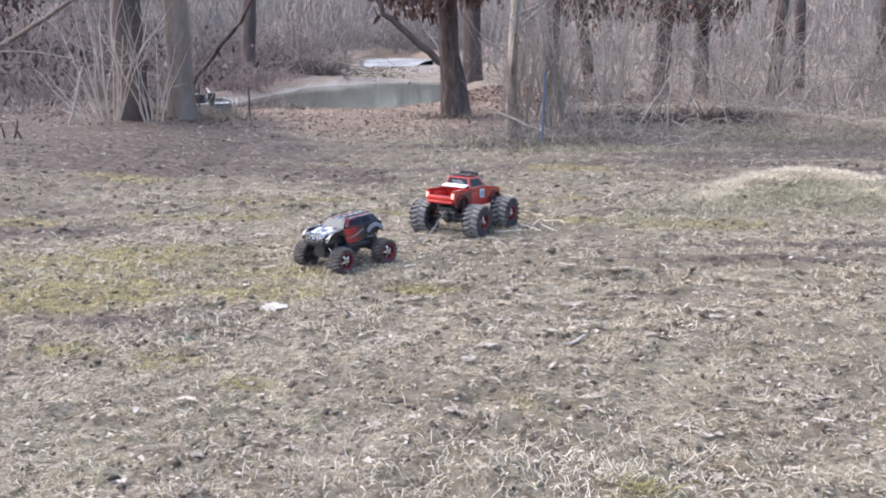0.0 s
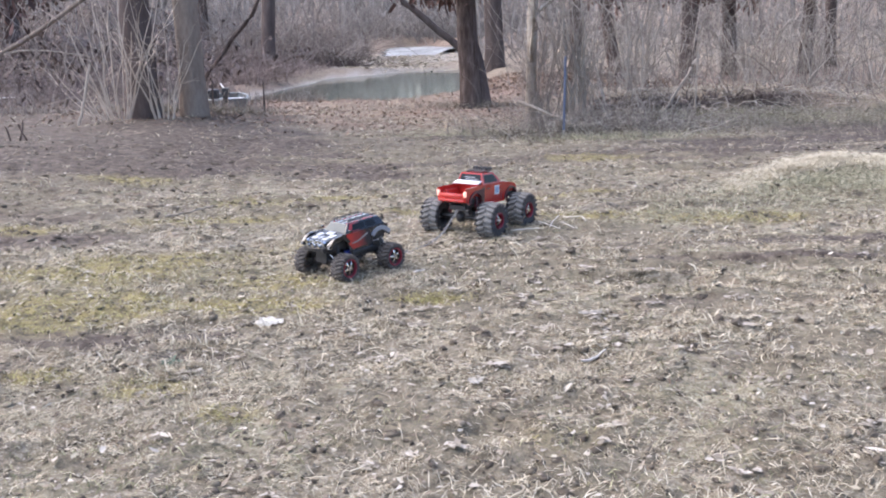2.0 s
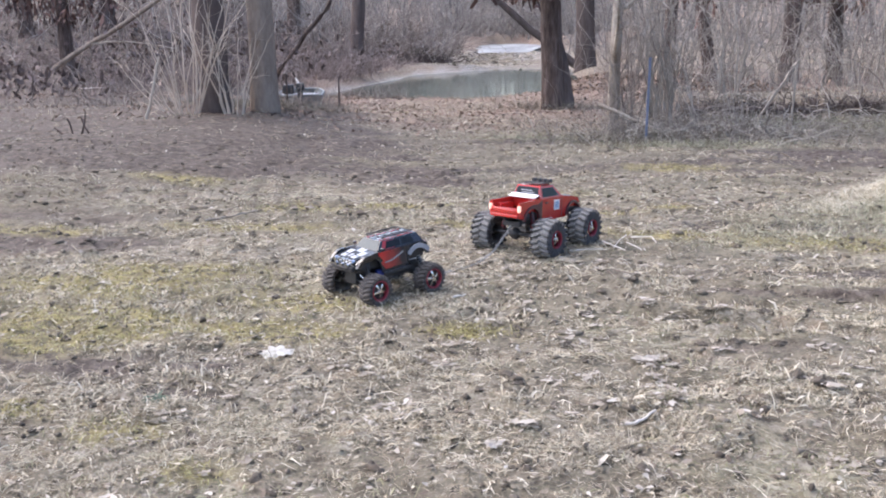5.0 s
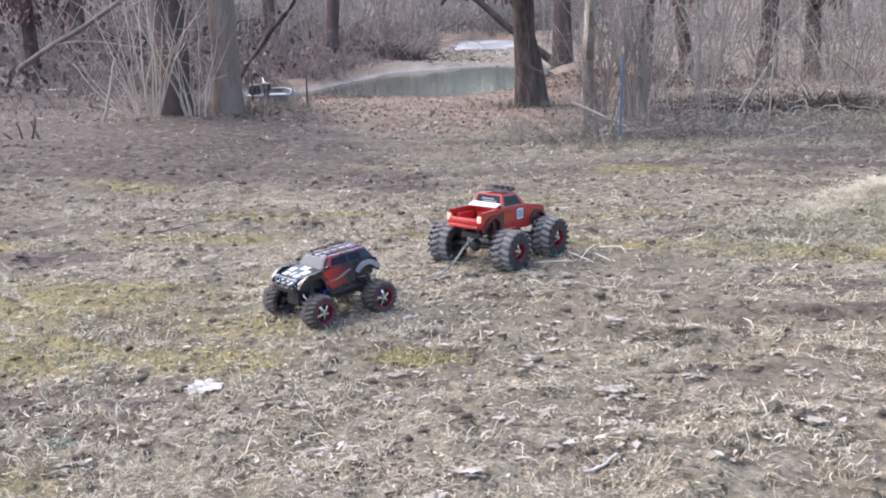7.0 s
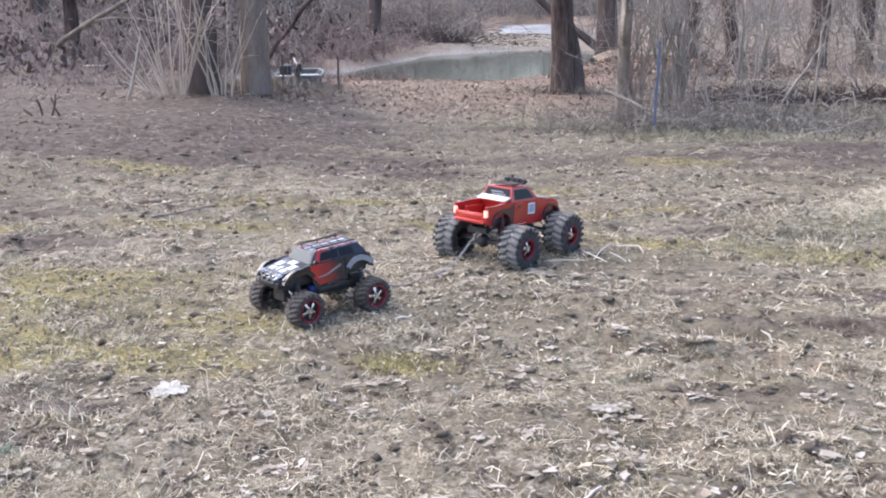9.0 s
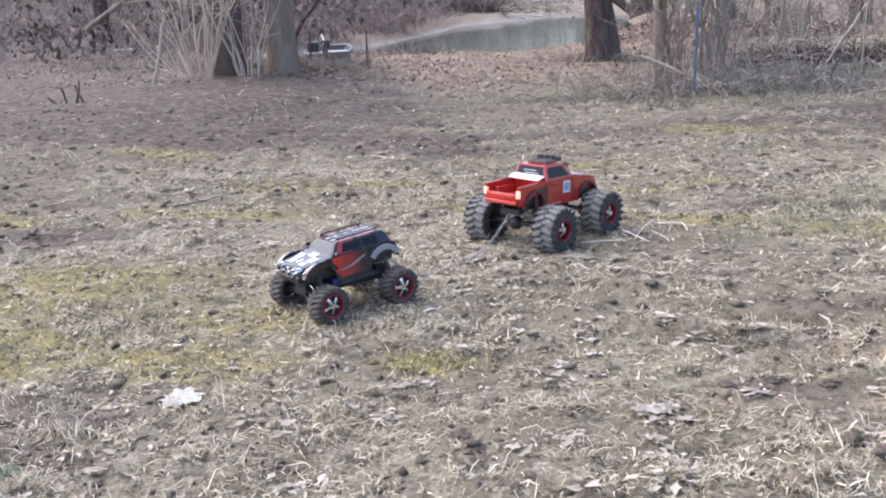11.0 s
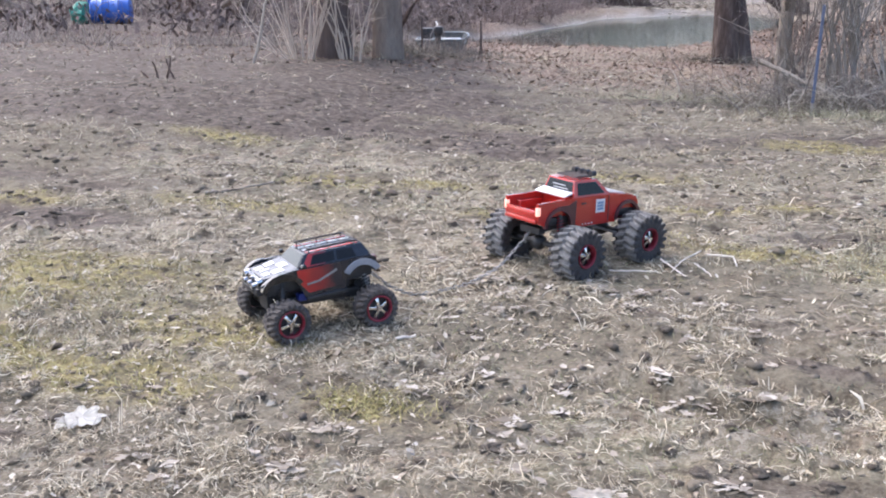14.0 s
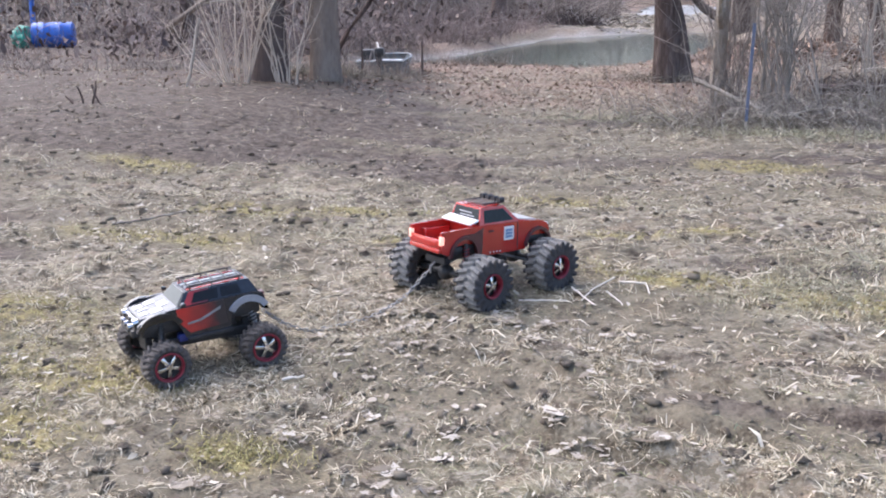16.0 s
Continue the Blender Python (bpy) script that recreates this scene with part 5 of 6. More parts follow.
crumbs(13000, np.random.default_rng(55))

M_PAPER = surface("white_scrap", [(0.58, 0.55, 0.49), (0.74, 0.71, 0.65), (0.82, 0.80, 0.75)], 25, 0.8, 0.5)
M_STICK = surface("peeled_stick", [(0.55, 0.49, 0.42), (0.74, 0.69, 0.62)], 9, 0.7, 0.4, fine=50)


def scrap(name, x, y, sx, sy, yaw, label, category, mat, seed):
    """A torn, crumpled flat scrap with an uneven edge."""
    rng = np.random.default_rng(seed)
    bm = bmesh.new()
    rings = []
    for k in (0.0, 0.35, 0.7, 1.0):
        ring = []
        for a in range(40):
            t = a * math.pi / 20
            w = k * (1 + (0.12 * math.sin(3 * t + seed) + 0.10 * math.sin(7 * t + 2 * seed) + 0.17 * rng.normal()) * k)
            ring.append(bm.verts.new((sx * w * math.cos(t), sy * w * math.sin(t), 0.013 + 0.0025 * rng.normal() * k)) if k else None)
        rings.append(ring)
    mid = bm.verts.new((0, 0, 0.015))
    for a in range(40):
        b = (a + 1) % 40
        bm.faces.new((mid, rings[1][a], rings[1][b]))
        for r in (1, 2):
            bm.faces.new((rings[r][a], rings[r + 1][a], rings[r + 1][b], rings[r][b]))
    bmesh.ops.solidify(bm, geom=bm.faces[:], thickness=0.002)
    ob = part(name, bm, mat, None, at=pose(x, y, float(land(x, y)) + 0.004, 0, 0, yaw))
    tagged(ob, label, category)


scrap("white_scrap", -1.0, 2.885, 0.062, 0.072, 20, "torn white scrap lying on moss", "litter", M_PAPER, 3)
scrap("pale_scrap", 0.535, 2.93, 0.06, 0.035, 10, "pale bleached leaf scrap on mud", "litter", M_STICK, 6)
scrap("pale_scrap", -0.03, 2.03, 0.034, 0.03, 40, "grey flat stone-like scrap on mud", "litter", M_STICK, 8)
scrap("pale_scrap", -9.87, 19.6, 0.26, 0.2, 0, "white scrap of litter on the bank", "litter", M_PAPER, 9)
scrap("pale_scrap", -15.4, 21.0, 0.17, 0.14, 0, "white scrap of litter on the bank", "litter", M_PAPER, 10)


def stick(points, r, label):
    pts = np.array(points, float)
    pts[:, 2] += land(pts[:, 0], pts[:, 1])
    t = np.linspace(0, len(pts) - 1, 9)
    path = np.stack([np.interp(t, np.arange(len(pts)), pts[:, c]) for c in range(3)], 1)
    path += np.random.default_rng(int(abs(pts[0, 0]) * 1000)).normal(0, r * 0.35, path.shape)
    v, f = tubes(path[None], (r * np.linspace(1, 0.7, 9) * np.random.default_rng(3).uniform(0.85, 1.1, 9))[None], 6)
    tagged(array_part("stick", v, f, M_STICK, None), label, "stick", "pale sticks on the ground")


for pts, r in (
    ([(0.44, 4.99, 0.02), (0.564, 4.81, 0.02)], 0.0055),
    ([(0.596, 5.19, 0.03), (0.53, 4.95, 0.02), (0.50, 4.86, 0.01)], 0.005),
    ([(0.584, 5.0, 0.02), (0.668, 4.90, 0.02)], 0.0055),
    ([(0.62, 5.15, 0.02), (0.74, 5.10, 0.04), (0.76, 5.03, 0.02)], 0.006),
    ([(0.24, 4.83, 0.012), (0.44, 4.85, 0.012)], 0.006),
    ([(0.60, 4.40, 0.015), (0.66, 4.36, 0.02)], 0.006),
    ([(0.400, 2.205, 0.025), (0.462, 2.255, 0.035), (0.512, 2.322, 0.03)], 0.008),
    ([(-0.36, 3.80, 0.01), (-0.29, 3.84, 0.015)], 0.009),
):
    stick(pts, 0.75 * r, "short pale peeled stick lying on mud")

# ---- model trucks ----
M_RED = surface("metallic_red_paint", [(0.40, 0.020, 0.016), (0.54, 0.036, 0.026)], 6, 0.26, 0.03, coat=0.9, fine=300)
M_TYRE = surface("dusty_rubber", [(0.065, 0.063, 0.060), (0.17, 0.165, 0.158), (0.34, 0.325, 0.305)], 16, 0.85, 0.5, fine=120)
M_TYREBROWN = surface("mud_dusted_rubber", [(0.038, 0.033, 0.031), (0.085, 0.074, 0.068), (0.17, 0.148, 0.132)], 22, 0.85, 0.5, fine=120)
M_SIDEWALL = surface("black_sidewall_rubber", [(0.022, 0.020, 0.023), (0.050, 0.046, 0.048), (0.085, 0.078, 0.076)], 22, 0.75, 0.3, fine=120)
M_BLACK = surface("black_plastic", [(0.018, 0.017, 0.019), (0.048, 0.046, 0.047)], 20, 0.5, 0.1)
M_RIMRED = surface("red_rim", [(0.20, 0.014, 0.026), (0.30, 0.025, 0.04)], 20, 0.4, 0.05)
M_CHROME = surface("dull_chrome", [(0.55, 0.55, 0.56), (0.78, 0.78, 0.79)], 60, 0.16, 0.1, metal=1.0)
M_STEEL = surface("grey_steel", [(0.22, 0.22, 0.22), (0.42, 0.42, 0.42)], 30, 0.45, 0.2, metal=0.7)
M_PALEFILM = surface("pale_silver_film", [(0.40, 0.40, 0.41), (0.66, 0.66, 0.67)], 18, 0.3, 0.1, coat=0.3)
M_GLASS = surface("smoked_window", [(0.010, 0.011, 0.013), (0.022, 0.024, 0.027)], 5, 0.15, 0.0, spec=0.25)
M_SILVER = surface("silver_film", [(0.18, 0.18, 0.19), (0.36, 0.36, 0.375)], 14, 0.3, 0.1, coat=0.3)
M_WHITE = surface("white_plastic", [(0.74, 0.74, 0.74), (0.84, 0.84, 0.83)], 14, 0.45, 0.05)
M_BODYBLACK = surface("black_shell", [(0.008, 0.009, 0.011), (0.018, 0.020, 0.025)], 10, 0.18, 0.03, coat=0.5)
M_BODYGREY = surface("slate_shell", [(0.012, 0.014, 0.019), (0.026, 0.030, 0.040)], 10, 0.2, 0.03, coat=0.4)
M_BLUE = surface("blue_plastic", [(0.02, 0.03, 0.16), (0.03, 0.05, 0.26)], 10, 0.4, 0.05)
M_TAIL = bpy.data.materials.new("tail_lamp_lens")
M_TAIL.use_nodes = True
tl = M_TAIL.node_tree.nodes["Principled BSDF"]
tl.inputs["Base Color"].default_value = (0.9, 0.45, 0.35, 1)
tl.inputs["Emission Color"].default_value = (1.0, 0.42, 0.30, 1)
tl.inputs["Emission Strength"].default_value = 0.55


def box(bm, x0, x1, y0, y1, z0, z1, m=None):
    vs = bmesh.ops.create_cube(bm, size=1)["verts"]
    bmesh.ops.transform(bm, verts=vs, matrix=Matrix.Translation(((x0 + x1) / 2, (y0 + y1) / 2, (z0 + z1) / 2)) @ Matrix.Diagonal((x1 - x0, y1 - y0, z1 - z0, 1)))
    if m is not None:
        bmesh.ops.transform(bm, verts=vs, matrix=m)
    return vs


def rod(bm, a, b, r, seg=10, r2=None):
    a, b = Vector(a), Vector(b)
    vs = bmesh.ops.create_cone(bm, cap_ends=True, segments=seg, radius1=r, radius2=r if r2 is None else r2, depth=(b - a).length)["verts"]
    bmesh.ops.transform(bm, verts=vs, matrix=Matrix.Translation((a + b) / 2) @ (b - a).to_track_quat("Z", "Y").to_matrix().to_4x4())
    return vs


def spin_ring(bm, profile, seg, close=True):
    """Turns a closed (radius, y) profile about the y axis."""
    rings = [[bm.verts.new((r * math.cos(t), y, r * math.sin(t))) for r, y in profile] for t in (2 * math.pi * s / seg for s in range(seg))]
    k = len(profile)
    for s in range(seg):
        for i in range(k if close else k - 1):
            j = (i + 1) % k
            bm.faces.new((rings[s][i], rings[s][j], rings[(s + 1) % seg][j], rings[(s + 1) % seg][i]))


def soften(bm, w=0.002, seg=2):
    es = [e for e in bm.edges if len(e.link_faces) == 2 and e.calc_face_angle(0) > 0.5]
    bmesh.ops.bevel(bm, geom=es, offset=w, segments=seg, profile=0.5, affect="EDGES", clamp_overlap=True)


def slab(bm, poly, y0, y1):
    """A flat side piece: an xz outline between two y values."""
    a = [bm.verts.new((x, y0, z)) for x, z in poly]
    b = [bm.verts.new((x, y1, z)) for x, z in poly]
    bm.faces.new(a)
    bm.faces.new(b[::-1])
    for i in range(len(poly)):
        j = (i + 1) % len(poly)
        bm.faces.new((a[i], a[j], b[j], b[i]))


def patch(bm, quad, u0, u1, v0, v1, thick=0.002, lift=0.0):
    """A thin plate on part of a quad (corners in turn), standing proud of it."""
    q = [Vector(p) for p in quad]
    nrm = (q[1] - q[0]).cross(q[3] - q[0]).normalized()

    def at(u, v):
        return (q[0] * (1 - u) + q[1] * u) * (1 - v) + (q[3] * (1 - u) + q[2] * u) * v

    corner = [at(u0, v0), at(u1, v0), at(u1, v1), at(u0, v1)]
    lo = [bm.verts.new(c - nrm * 0.002) for c in corner]
    hi = [bm.verts.new(c + nrm * (thick + lift)) for c in corner]
    bm.faces.new(lo[::-1])
    bm.faces.new(hi)
    for i in range(4):
        bm.faces.new((lo[i], lo[(i + 1) % 4], hi[(i + 1) % 4], hi[i]))


def hull(bm, base, top):
    """A closed block between a base quad and a top quad."""
    a, b = [bm.verts.new(p) for p in base], [bm.verts.new(p) for p in top]
    bm.faces.new(a[::-1])
    bm.faces.new(b)
    for i in range(4):
        bm.faces.new((a[i], a[(i + 1) % 4], b[(i + 1) % 4], b[i]))


def arc(cx, cz, r, a0, a1, n=9):
    return [(cx + r * math.cos(math.radians(a0 + (a1 - a0) * i / (n - 1))), cz + r * math.sin(math.radians(a0 + (a1 - a0) * i / (n - 1)))) for i in range(n)]


def wheel(parent, at, R, W, rim, lugs, lug_h, out, tread, wall_rubber):
    """Hub with lugged tyre, red rim ring and chrome spokes; out: 1 or -1, the way the outer face looks along y."""
    bm = bmesh.new()
    rod(bm, (0, -W * 0.3 * out, 0), (0, W * 0.38 * out, 0), rim * 0.28, 12)
    hub = part("wheel", bm, M_STEEL, parent, "", True, at)
    h, r = W / 2, R - lug_h
    prof = np.array([(rim, -h * 0.8), (rim * 1.12, -h * 0.95), ((rim + r) / 2, -h * 1.02), (r * 0.93, -h * 0.95), (r * 0.97, -h * 0.86)] + [(r * (1.004 - 0.02 * u**4), h * 0.8 * u) for u in np.linspace(-1, 1, 17)] + [(r * 0.97, h * 0.86), (r * 0.93, h * 0.95), ((rim + r) / 2, h * 1.02), (rim * 1.12, h * 0.95), (rim, h * 0.8), (rim * 0.9, 0)])
    seg, k = lugs * 10, len(prof)
    turn = 2 * np.pi * np.arange(seg)[:, None] / seg
    y = prof[None, :, 1]
    sgn = np.sign(y + 1e-9)
    # chevron lugs, staggered from side to side, fading over the shoulder
    phase = (turn * lugs / (2 * np.pi) + 0.25 * sgn - 0.55 * np.abs(y) / h) % 1.0
    up = np.clip((0.29 - np.abs(phase - 0.5)) * 14, 0, 1) * ((np.abs(y) > h * 0.06) | (phase > 0.35)) * np.where(prof[None, :, 0] > r * 0.90, 1.0, 0.0)
    rad = prof[None, :, 0] + up * 2 * lug_h
    v = np.stack([rad * np.cos(turn), y + up * sgn * (np.abs(y) > h * 0.84) * lug_h * 0.8 + 0 * turn, rad * np.sin(turn)], 2).reshape(-1, 3)
    i, j = np.meshgrid(np.arange(seg), np.arange(k), indexing="ij")
    i2, j2 = (i + 1) % seg, (j + 1) % k
    f = np.stack([i * k + j, i * k + j2, i2 * k + j2, i2 * k + j], -1).reshape(-1, 4)
    tyre = array_part("tyre", v, f, tread, hub, "dusty black rubber tyre with chevron lugs")
    tyre.data.materials.append(wall_rubber)
    wall = np.repeat([[0 if 4 <= c < k - 8 else 1 for c in range(k)]], seg, 0).ravel().astype(np.int32)
    tyre.data.polygons.foreach_set("material_index", wall)
    tyre.data.set_sharp_from_angle(angle=radians(35))
    bm = bmesh.new()
    o = out
    spin_ring(bm, [(rim * 1.0, h * 0.80 * o), (rim * 1.06, h * 0.98 * o), (rim * 1.0, h * 1.03 * o), (rim * 0.91, h * 0.97 * o), (rim * 0.88, h * 0.70 * o), (rim * 0.92, h * 0.60 * o)], 36)
    part("rim", bm, M_RIMRED, hub, "red beadlock rim ring", True)
    bm = bmesh.new()
    rod(bm, (0, h * 0.45 * o, 0), (0, h * 0.52 * o, 0), rim * 0.88, 24)
    part("rim_back", bm, M_BLACK, hub, "", True)
    y0, y1 = sorted((h * 0.60 * o, h * 0.93 * o))
    bm = bmesh.new()
    for v in box(bm, rim * 0.12, rim * 0.86, y0, y1, -rim * 0.14, rim * 0.14):
        if v.co.x < rim * 0.4:
            v.co.z *= 0.75
        elif v.co.y * o > h * 0.7:
            v.co.y, v.co.z = h * 0.76 * o, v.co.z * 1.1
    soften(bm, 0.002, 2)
    first = part("spoke", bm, M_CHROME, hub, "broad chrome spoke", True)
    for i in range(1, 5):
        sp = new("spoke", first.data)
        sp.parent = hub
        sp.matrix_basis = Matrix.Rotation(i * math.pi * 0.4, 4, "Y")
    bm = bmesh.new()
    rod(bm, (0, h * 0.55 * o, 0), (0, h * 0.97 * o, 0), rim * 0.24, 12)
    soften(bm, 0.001, 1)
    part("hub_cap", bm, M_CHROME, hub, "", True)
    return hub


def shock(parent, a, b, r, spring):
    a, b = Vector(a), Vector(b)
    bm = bmesh.new()
    rod(bm, a, a.lerp(b, 0.55), r, 10)
    rod(bm, a.lerp(b, 0.5), b, r * 0.45, 8)
    sh = part("shock_absorber", bm, M_BLACK, parent, "", True)
    d = (b - a).normalized()
    u = d.orthogonal().normalized()
    w = d.cross(u)
    n, turns = 64, 8
    path = [a.lerp(b, 0.1 + 0.75 * i / (n - 1)) + (u * math.cos(2 * math.pi * turns * i / (n - 1)) + w * math.sin(2 * math.pi * turns * i / (n - 1))) * r * 1.5 for i in range(n)]
    v, f = tubes(np.array([[tuple(p) for p in path]]), np.full((1, n), r * 0.22), 4)
    array_part("spring", v, f, spring, sh)


def red_truck(at):
    ob = thing("model_pickup_truck", "red radio-controlled pickup with oversized muddy tyres", "toy truck", at)
    HB, WB, R, W = 0.276, 0.206, 0.110, 0.128
    for sx in (-1, 1):
        for sy in (-1, 1):
            wheel(ob, pose(sx * WB, sy * (HB - W / 2), R - 0.004, 0, sx * 7 + sy * 13, 0), R, W, 0.050, 19, 0.0075, sy, M_TYRE, M_SIDEWALL)
    # running gear
    for sx in (-1, 1):
        bm = bmesh.new()
        rod(bm, (sx * WB, -HB + W * 0.7, R), (sx * WB, HB - W * 0.7, R), 0.013, 12)
        bmesh.ops.transform(bm, verts=bmesh.ops.create_uvsphere(bm, u_segments=14, v_segments=10, radius=0.036)["verts"], matrix=Matrix.Translation((sx * WB, 0.02, R)))
        part("axle", bm, M_BLACK, ob, "black axle housing", True)
        for sy in (-1, 1):
            bm = bmesh.new()
            rod(bm, (sx * WB, sy * 0.10, R - 0.012), (sx * 0.03, sy * 0.05, 0.165), 0.006, 8)
            part("suspension_link", bm, M_STEEL, ob, "", True)
            shock(ob, (sx * (WB - 0.02), sy * 0.085, 0.25), (sx * WB, sy * 0.115, R + 0.005), 0.010, M_RIMRED)
    bm = bmesh.new()
    for sy in (-1, 1):
        box(bm, -0.27, 0.25, sy * 0.045 - 0.006, sy * 0.045 + 0.006, 0.178, 0.205)
    box(bm, -0.09, 0.09, -0.06, 0.06, 0.160, 0.178)
    box(bm, -0.285, -0.25, -0.06, 0.06, 0.17, 0.20)
    soften(bm, 0.002, 1)
    part("chassis", bm, M_BLACK, ob, "black chassis rails")
    bm = bmesh.new()
    rod(bm, (-0.31, 0.0, 0.16), (-0.25, 0.0, 0.185), 0.006, 8)
    rod(bm, (-0.31, 0.0, 0.165), (-0.31, 0.0, 0.13), 0.005, 8)
    part("tow_hook", bm, M_STEEL, ob, "steel tow hook", True)
    # shell
    side = [(-0.318, 0.232), (-0.326, 0.27), (-0.324, 0.322), (-0.115, 0.328), (0.09, 0.326), (0.19, 0.318), (0.262, 0.302), (0.276, 0.272), (0.274, 0.235)]
    side += arc(0.208, 0.212, 0.066, 0, 180) + [(0.135, 0.196), (-0.125, 0.196)] + arc(-0.205, 0.215, 0.068, 0, 180)
    bm = bmesh.new()
    for s in (-1, 1):
        slab(bm, side, s * 0.100, s * 0.112)
    soften(bm, 0.004, 2)
    body = part("body", bm, M_RED, ob, "glossy metallic red pickup shell", True, pose(0.0, 0, -0.016, 0, 2.2, -4.5))
    bm = bmesh.new()
    hull(bm, [(0.09, -0.10, 0.25), (0.272, -0.10, 0.25), (0.272, 0.10, 0.25), (0.09, 0.10, 0.25)], [(0.09, -0.10, 0.332), (0.258, -0.096, 0.306), (0.258, 0.096, 0.306), (0.09, 0.10, 0.332)])
    soften(bm, 0.006, 2)
    part("hood", bm, M_RED, body, "", True)
    bm = bmesh.new()
    patch(bm, [(0.108, -0.085, 0.3300), (0.225, -0.078, 0.3128), (0.225, 0.078, 0.3128), (0.108, 0.085, 0.3300)], 0, 1, 0, 1, 0.003)
    part("hood_scoop", bm, M_PALEFILM, body, "pale silver hood decal")
    bm = bmesh.new()
    box(bm, -0.318, -0.11, -0.10, 0.10, 0.252, 0.262)
    box(bm, -0.122, -0.112, -0.10, 0.10, 0.262, 0.328)
    for s in (-1, 1):
        vs = box(bm, -0.27, -0.14, s * 0.088 - 0.014, s * 0.088 + 0.014, 0.26, 0.30)
    soften(bm, 0.003, 1)
    part("bed", bm, M_RED, body, "open red cargo bed", True)
    bm = bmesh.new()
    box(bm, -0.328, -0.316, -0.100, 0.100, 0.250, 0.288)
    box(bm, -0.331, -0.326, -0.078, 0.078, 0.256, 0.282)
    soften(bm, 0.003, 2)
    part("tailgate", bm, M_RED, body, "red tailgate", True)
    # solid black blocks added inside the shell to darken the arch openings
    for x0, x1 in ((-0.278, -0.132), (0.138, 0.262)):
        bm = bmesh.new()
        box(bm, x0, x1, -0.099, 0.099, 0.214, 0.250)
        soften(bm, 0.010, 2)
        part("well_block", bm, M_BLACK, body, "black block added to darken the hollow over the wheels", True)
    bm = bmesh.new()
    box(bm, -0.334, -0.316, -0.104, 0.104, 0.232, 0.251)
    soften(bm, 0.006, 2)
    part("rear_bumper", bm, M_RED, body, "", True)
    bm = bmesh.new()
    box(bm, 0.262, 0.288, -0.106, 0.106, 0.222, 0.258)
    soften(bm, 0.006, 2)
    part("front_bumper", bm, M_BLACK, body, "black front bumper", True)
    for s in (-1, 1):
        bm = bmesh.new()
        box(bm, -0.3305, -0.310, s * 0.1065 - 0.007, s * 0.1065 + 0.0065, 0.268, 0.306)
        soften(bm, 0.003, 2)
        part("tail_lamp", bm, M_TAIL, body, "glowing pale red tail lamp", True)
        bm = bmesh.new()
        box(bm, 0.250, 0.276, s * 0.090 - 0.016, s * 0.090 + 0.016, 0.276, 0.300)
        soften(bm, 0.003, 2)
        part("headlight", bm, M_WHITE, body, "clear headlight", True)
        for cx, cz, r in ((0.208, 0.212, 0.070), (-0.205, 0.215, 0.072)):
            bm = bmesh.new()
            ring = arc(cx, cz, r + 0.008, -4, 184, 13) + arc(cx, cz, r - 0.006, 184, -4, 13)
            slab(bm, ring, s * 0.104, s * 0.121)
            soften(bm, 0.002, 1)
            part("wheel_arch_flare", bm, M_MAROON, body, "", True)
        bm = bmesh.new()
        box(bm, 0.012, 0.066, s * 0.1125 - 0.001, s * 0.1125 + 0.0015, 0.250, 0.310)
        st = part("door_sticker", bm, M_WHITE, body, "white square door sticker with blue bars")
        for k in range(3):
            bm = bmesh.new()
            box(bm, 0.020, 0.058, s * 0.1137 - 0.0008, s * 0.1137 + 0.0012, 0.260 + k * 0.014, 0.271 + k * 0.014)
            part("blue_bar", bm, M_DECAL, st)
        bm = bmesh.new()
        box(bm, 0.088, 0.092, s * 0.1125 - 0.0006, s * 0.1125 + 0.0006, 0.205, 0.322)
        part("door_seam", bm, M_BLACK, body)
        # dark decal round the rear arch, with the arch's shading put into its colour
        bm = bmesh.new()
        slab(bm, [(-0.270, 0.236), (-0.262, 0.266), (-0.235, 0.290), (-0.20, 0.300), (-0.15, 0.300), (-0.110, 0.318), (-0.104, 0.318), (-0.108, 0.206), (-0.135, 0.206)] + arc(-0.205, 0.215, 0.072, 5, 165, 9), s * 0.1105, s * 0.1135)
        part("arch_shade_decal", bm, M_MAROON, body, "dark maroon side decal with the rear arch's shade painted in")
        bm = bmesh.new()
        box(bm, -0.075, -0.05, s * 0.114 - 0.003, s * 0.114 + 0.003, 0.296, 0.303)
        soften(bm, 0.001, 1)
        part("door_handle", bm, M_BLACK, body)
        bm = bmesh.new()
        for k in range(4):
            box(bm, -0.065 + k * 0.018, -0.059 + k * 0.018, s * 0.1125 - 0.001, s * 0.1125 + 0.0015, 0.204, 0.209)
        part("sill_mark", bm, M_WHITE, body, "small white marks along the sill")
    # cab
    b = [(-0.118, -0.104, 0.326), (0.105, -0.104, 0.326), (0.105, 0.104, 0.326), (-0.118, 0.104, 0.326)]
    t = [(-0.098, -0.084, 0.398), (0.030, -0.084, 0.398), (0.030, 0.084, 0.398), (-0.098, 0.084, 0.398)]
    bm = bmesh.new()
    hull(bm, b, t)
    soften(bm, 0.012, 4)
    part("cab", bm, M_RED, body, "red cab", True)
    for nm, q, uv, th in (
        ("side_window", [b[0], b[1], t[1], t[0]], (0.12, 0.88, 0.10, 0.84), 0.0015),
        ("windscreen", [b[1], b[2], t[2], t[1]], (0.06, 0.94, 0.10, 0.90), 0.0015),
        ("side_window", [b[2], b[3], t[3], t[2]], (0.14, 0.88, 0.12, 0.86), 0.0015),
        ("rear_window", [b[3], b[0], t[0], t[3]], (0.05, 0.95, 0.02, 0.90), 0.0015),
    ):
        bm = bmesh.new()
        patch(bm, q, *uv, th)
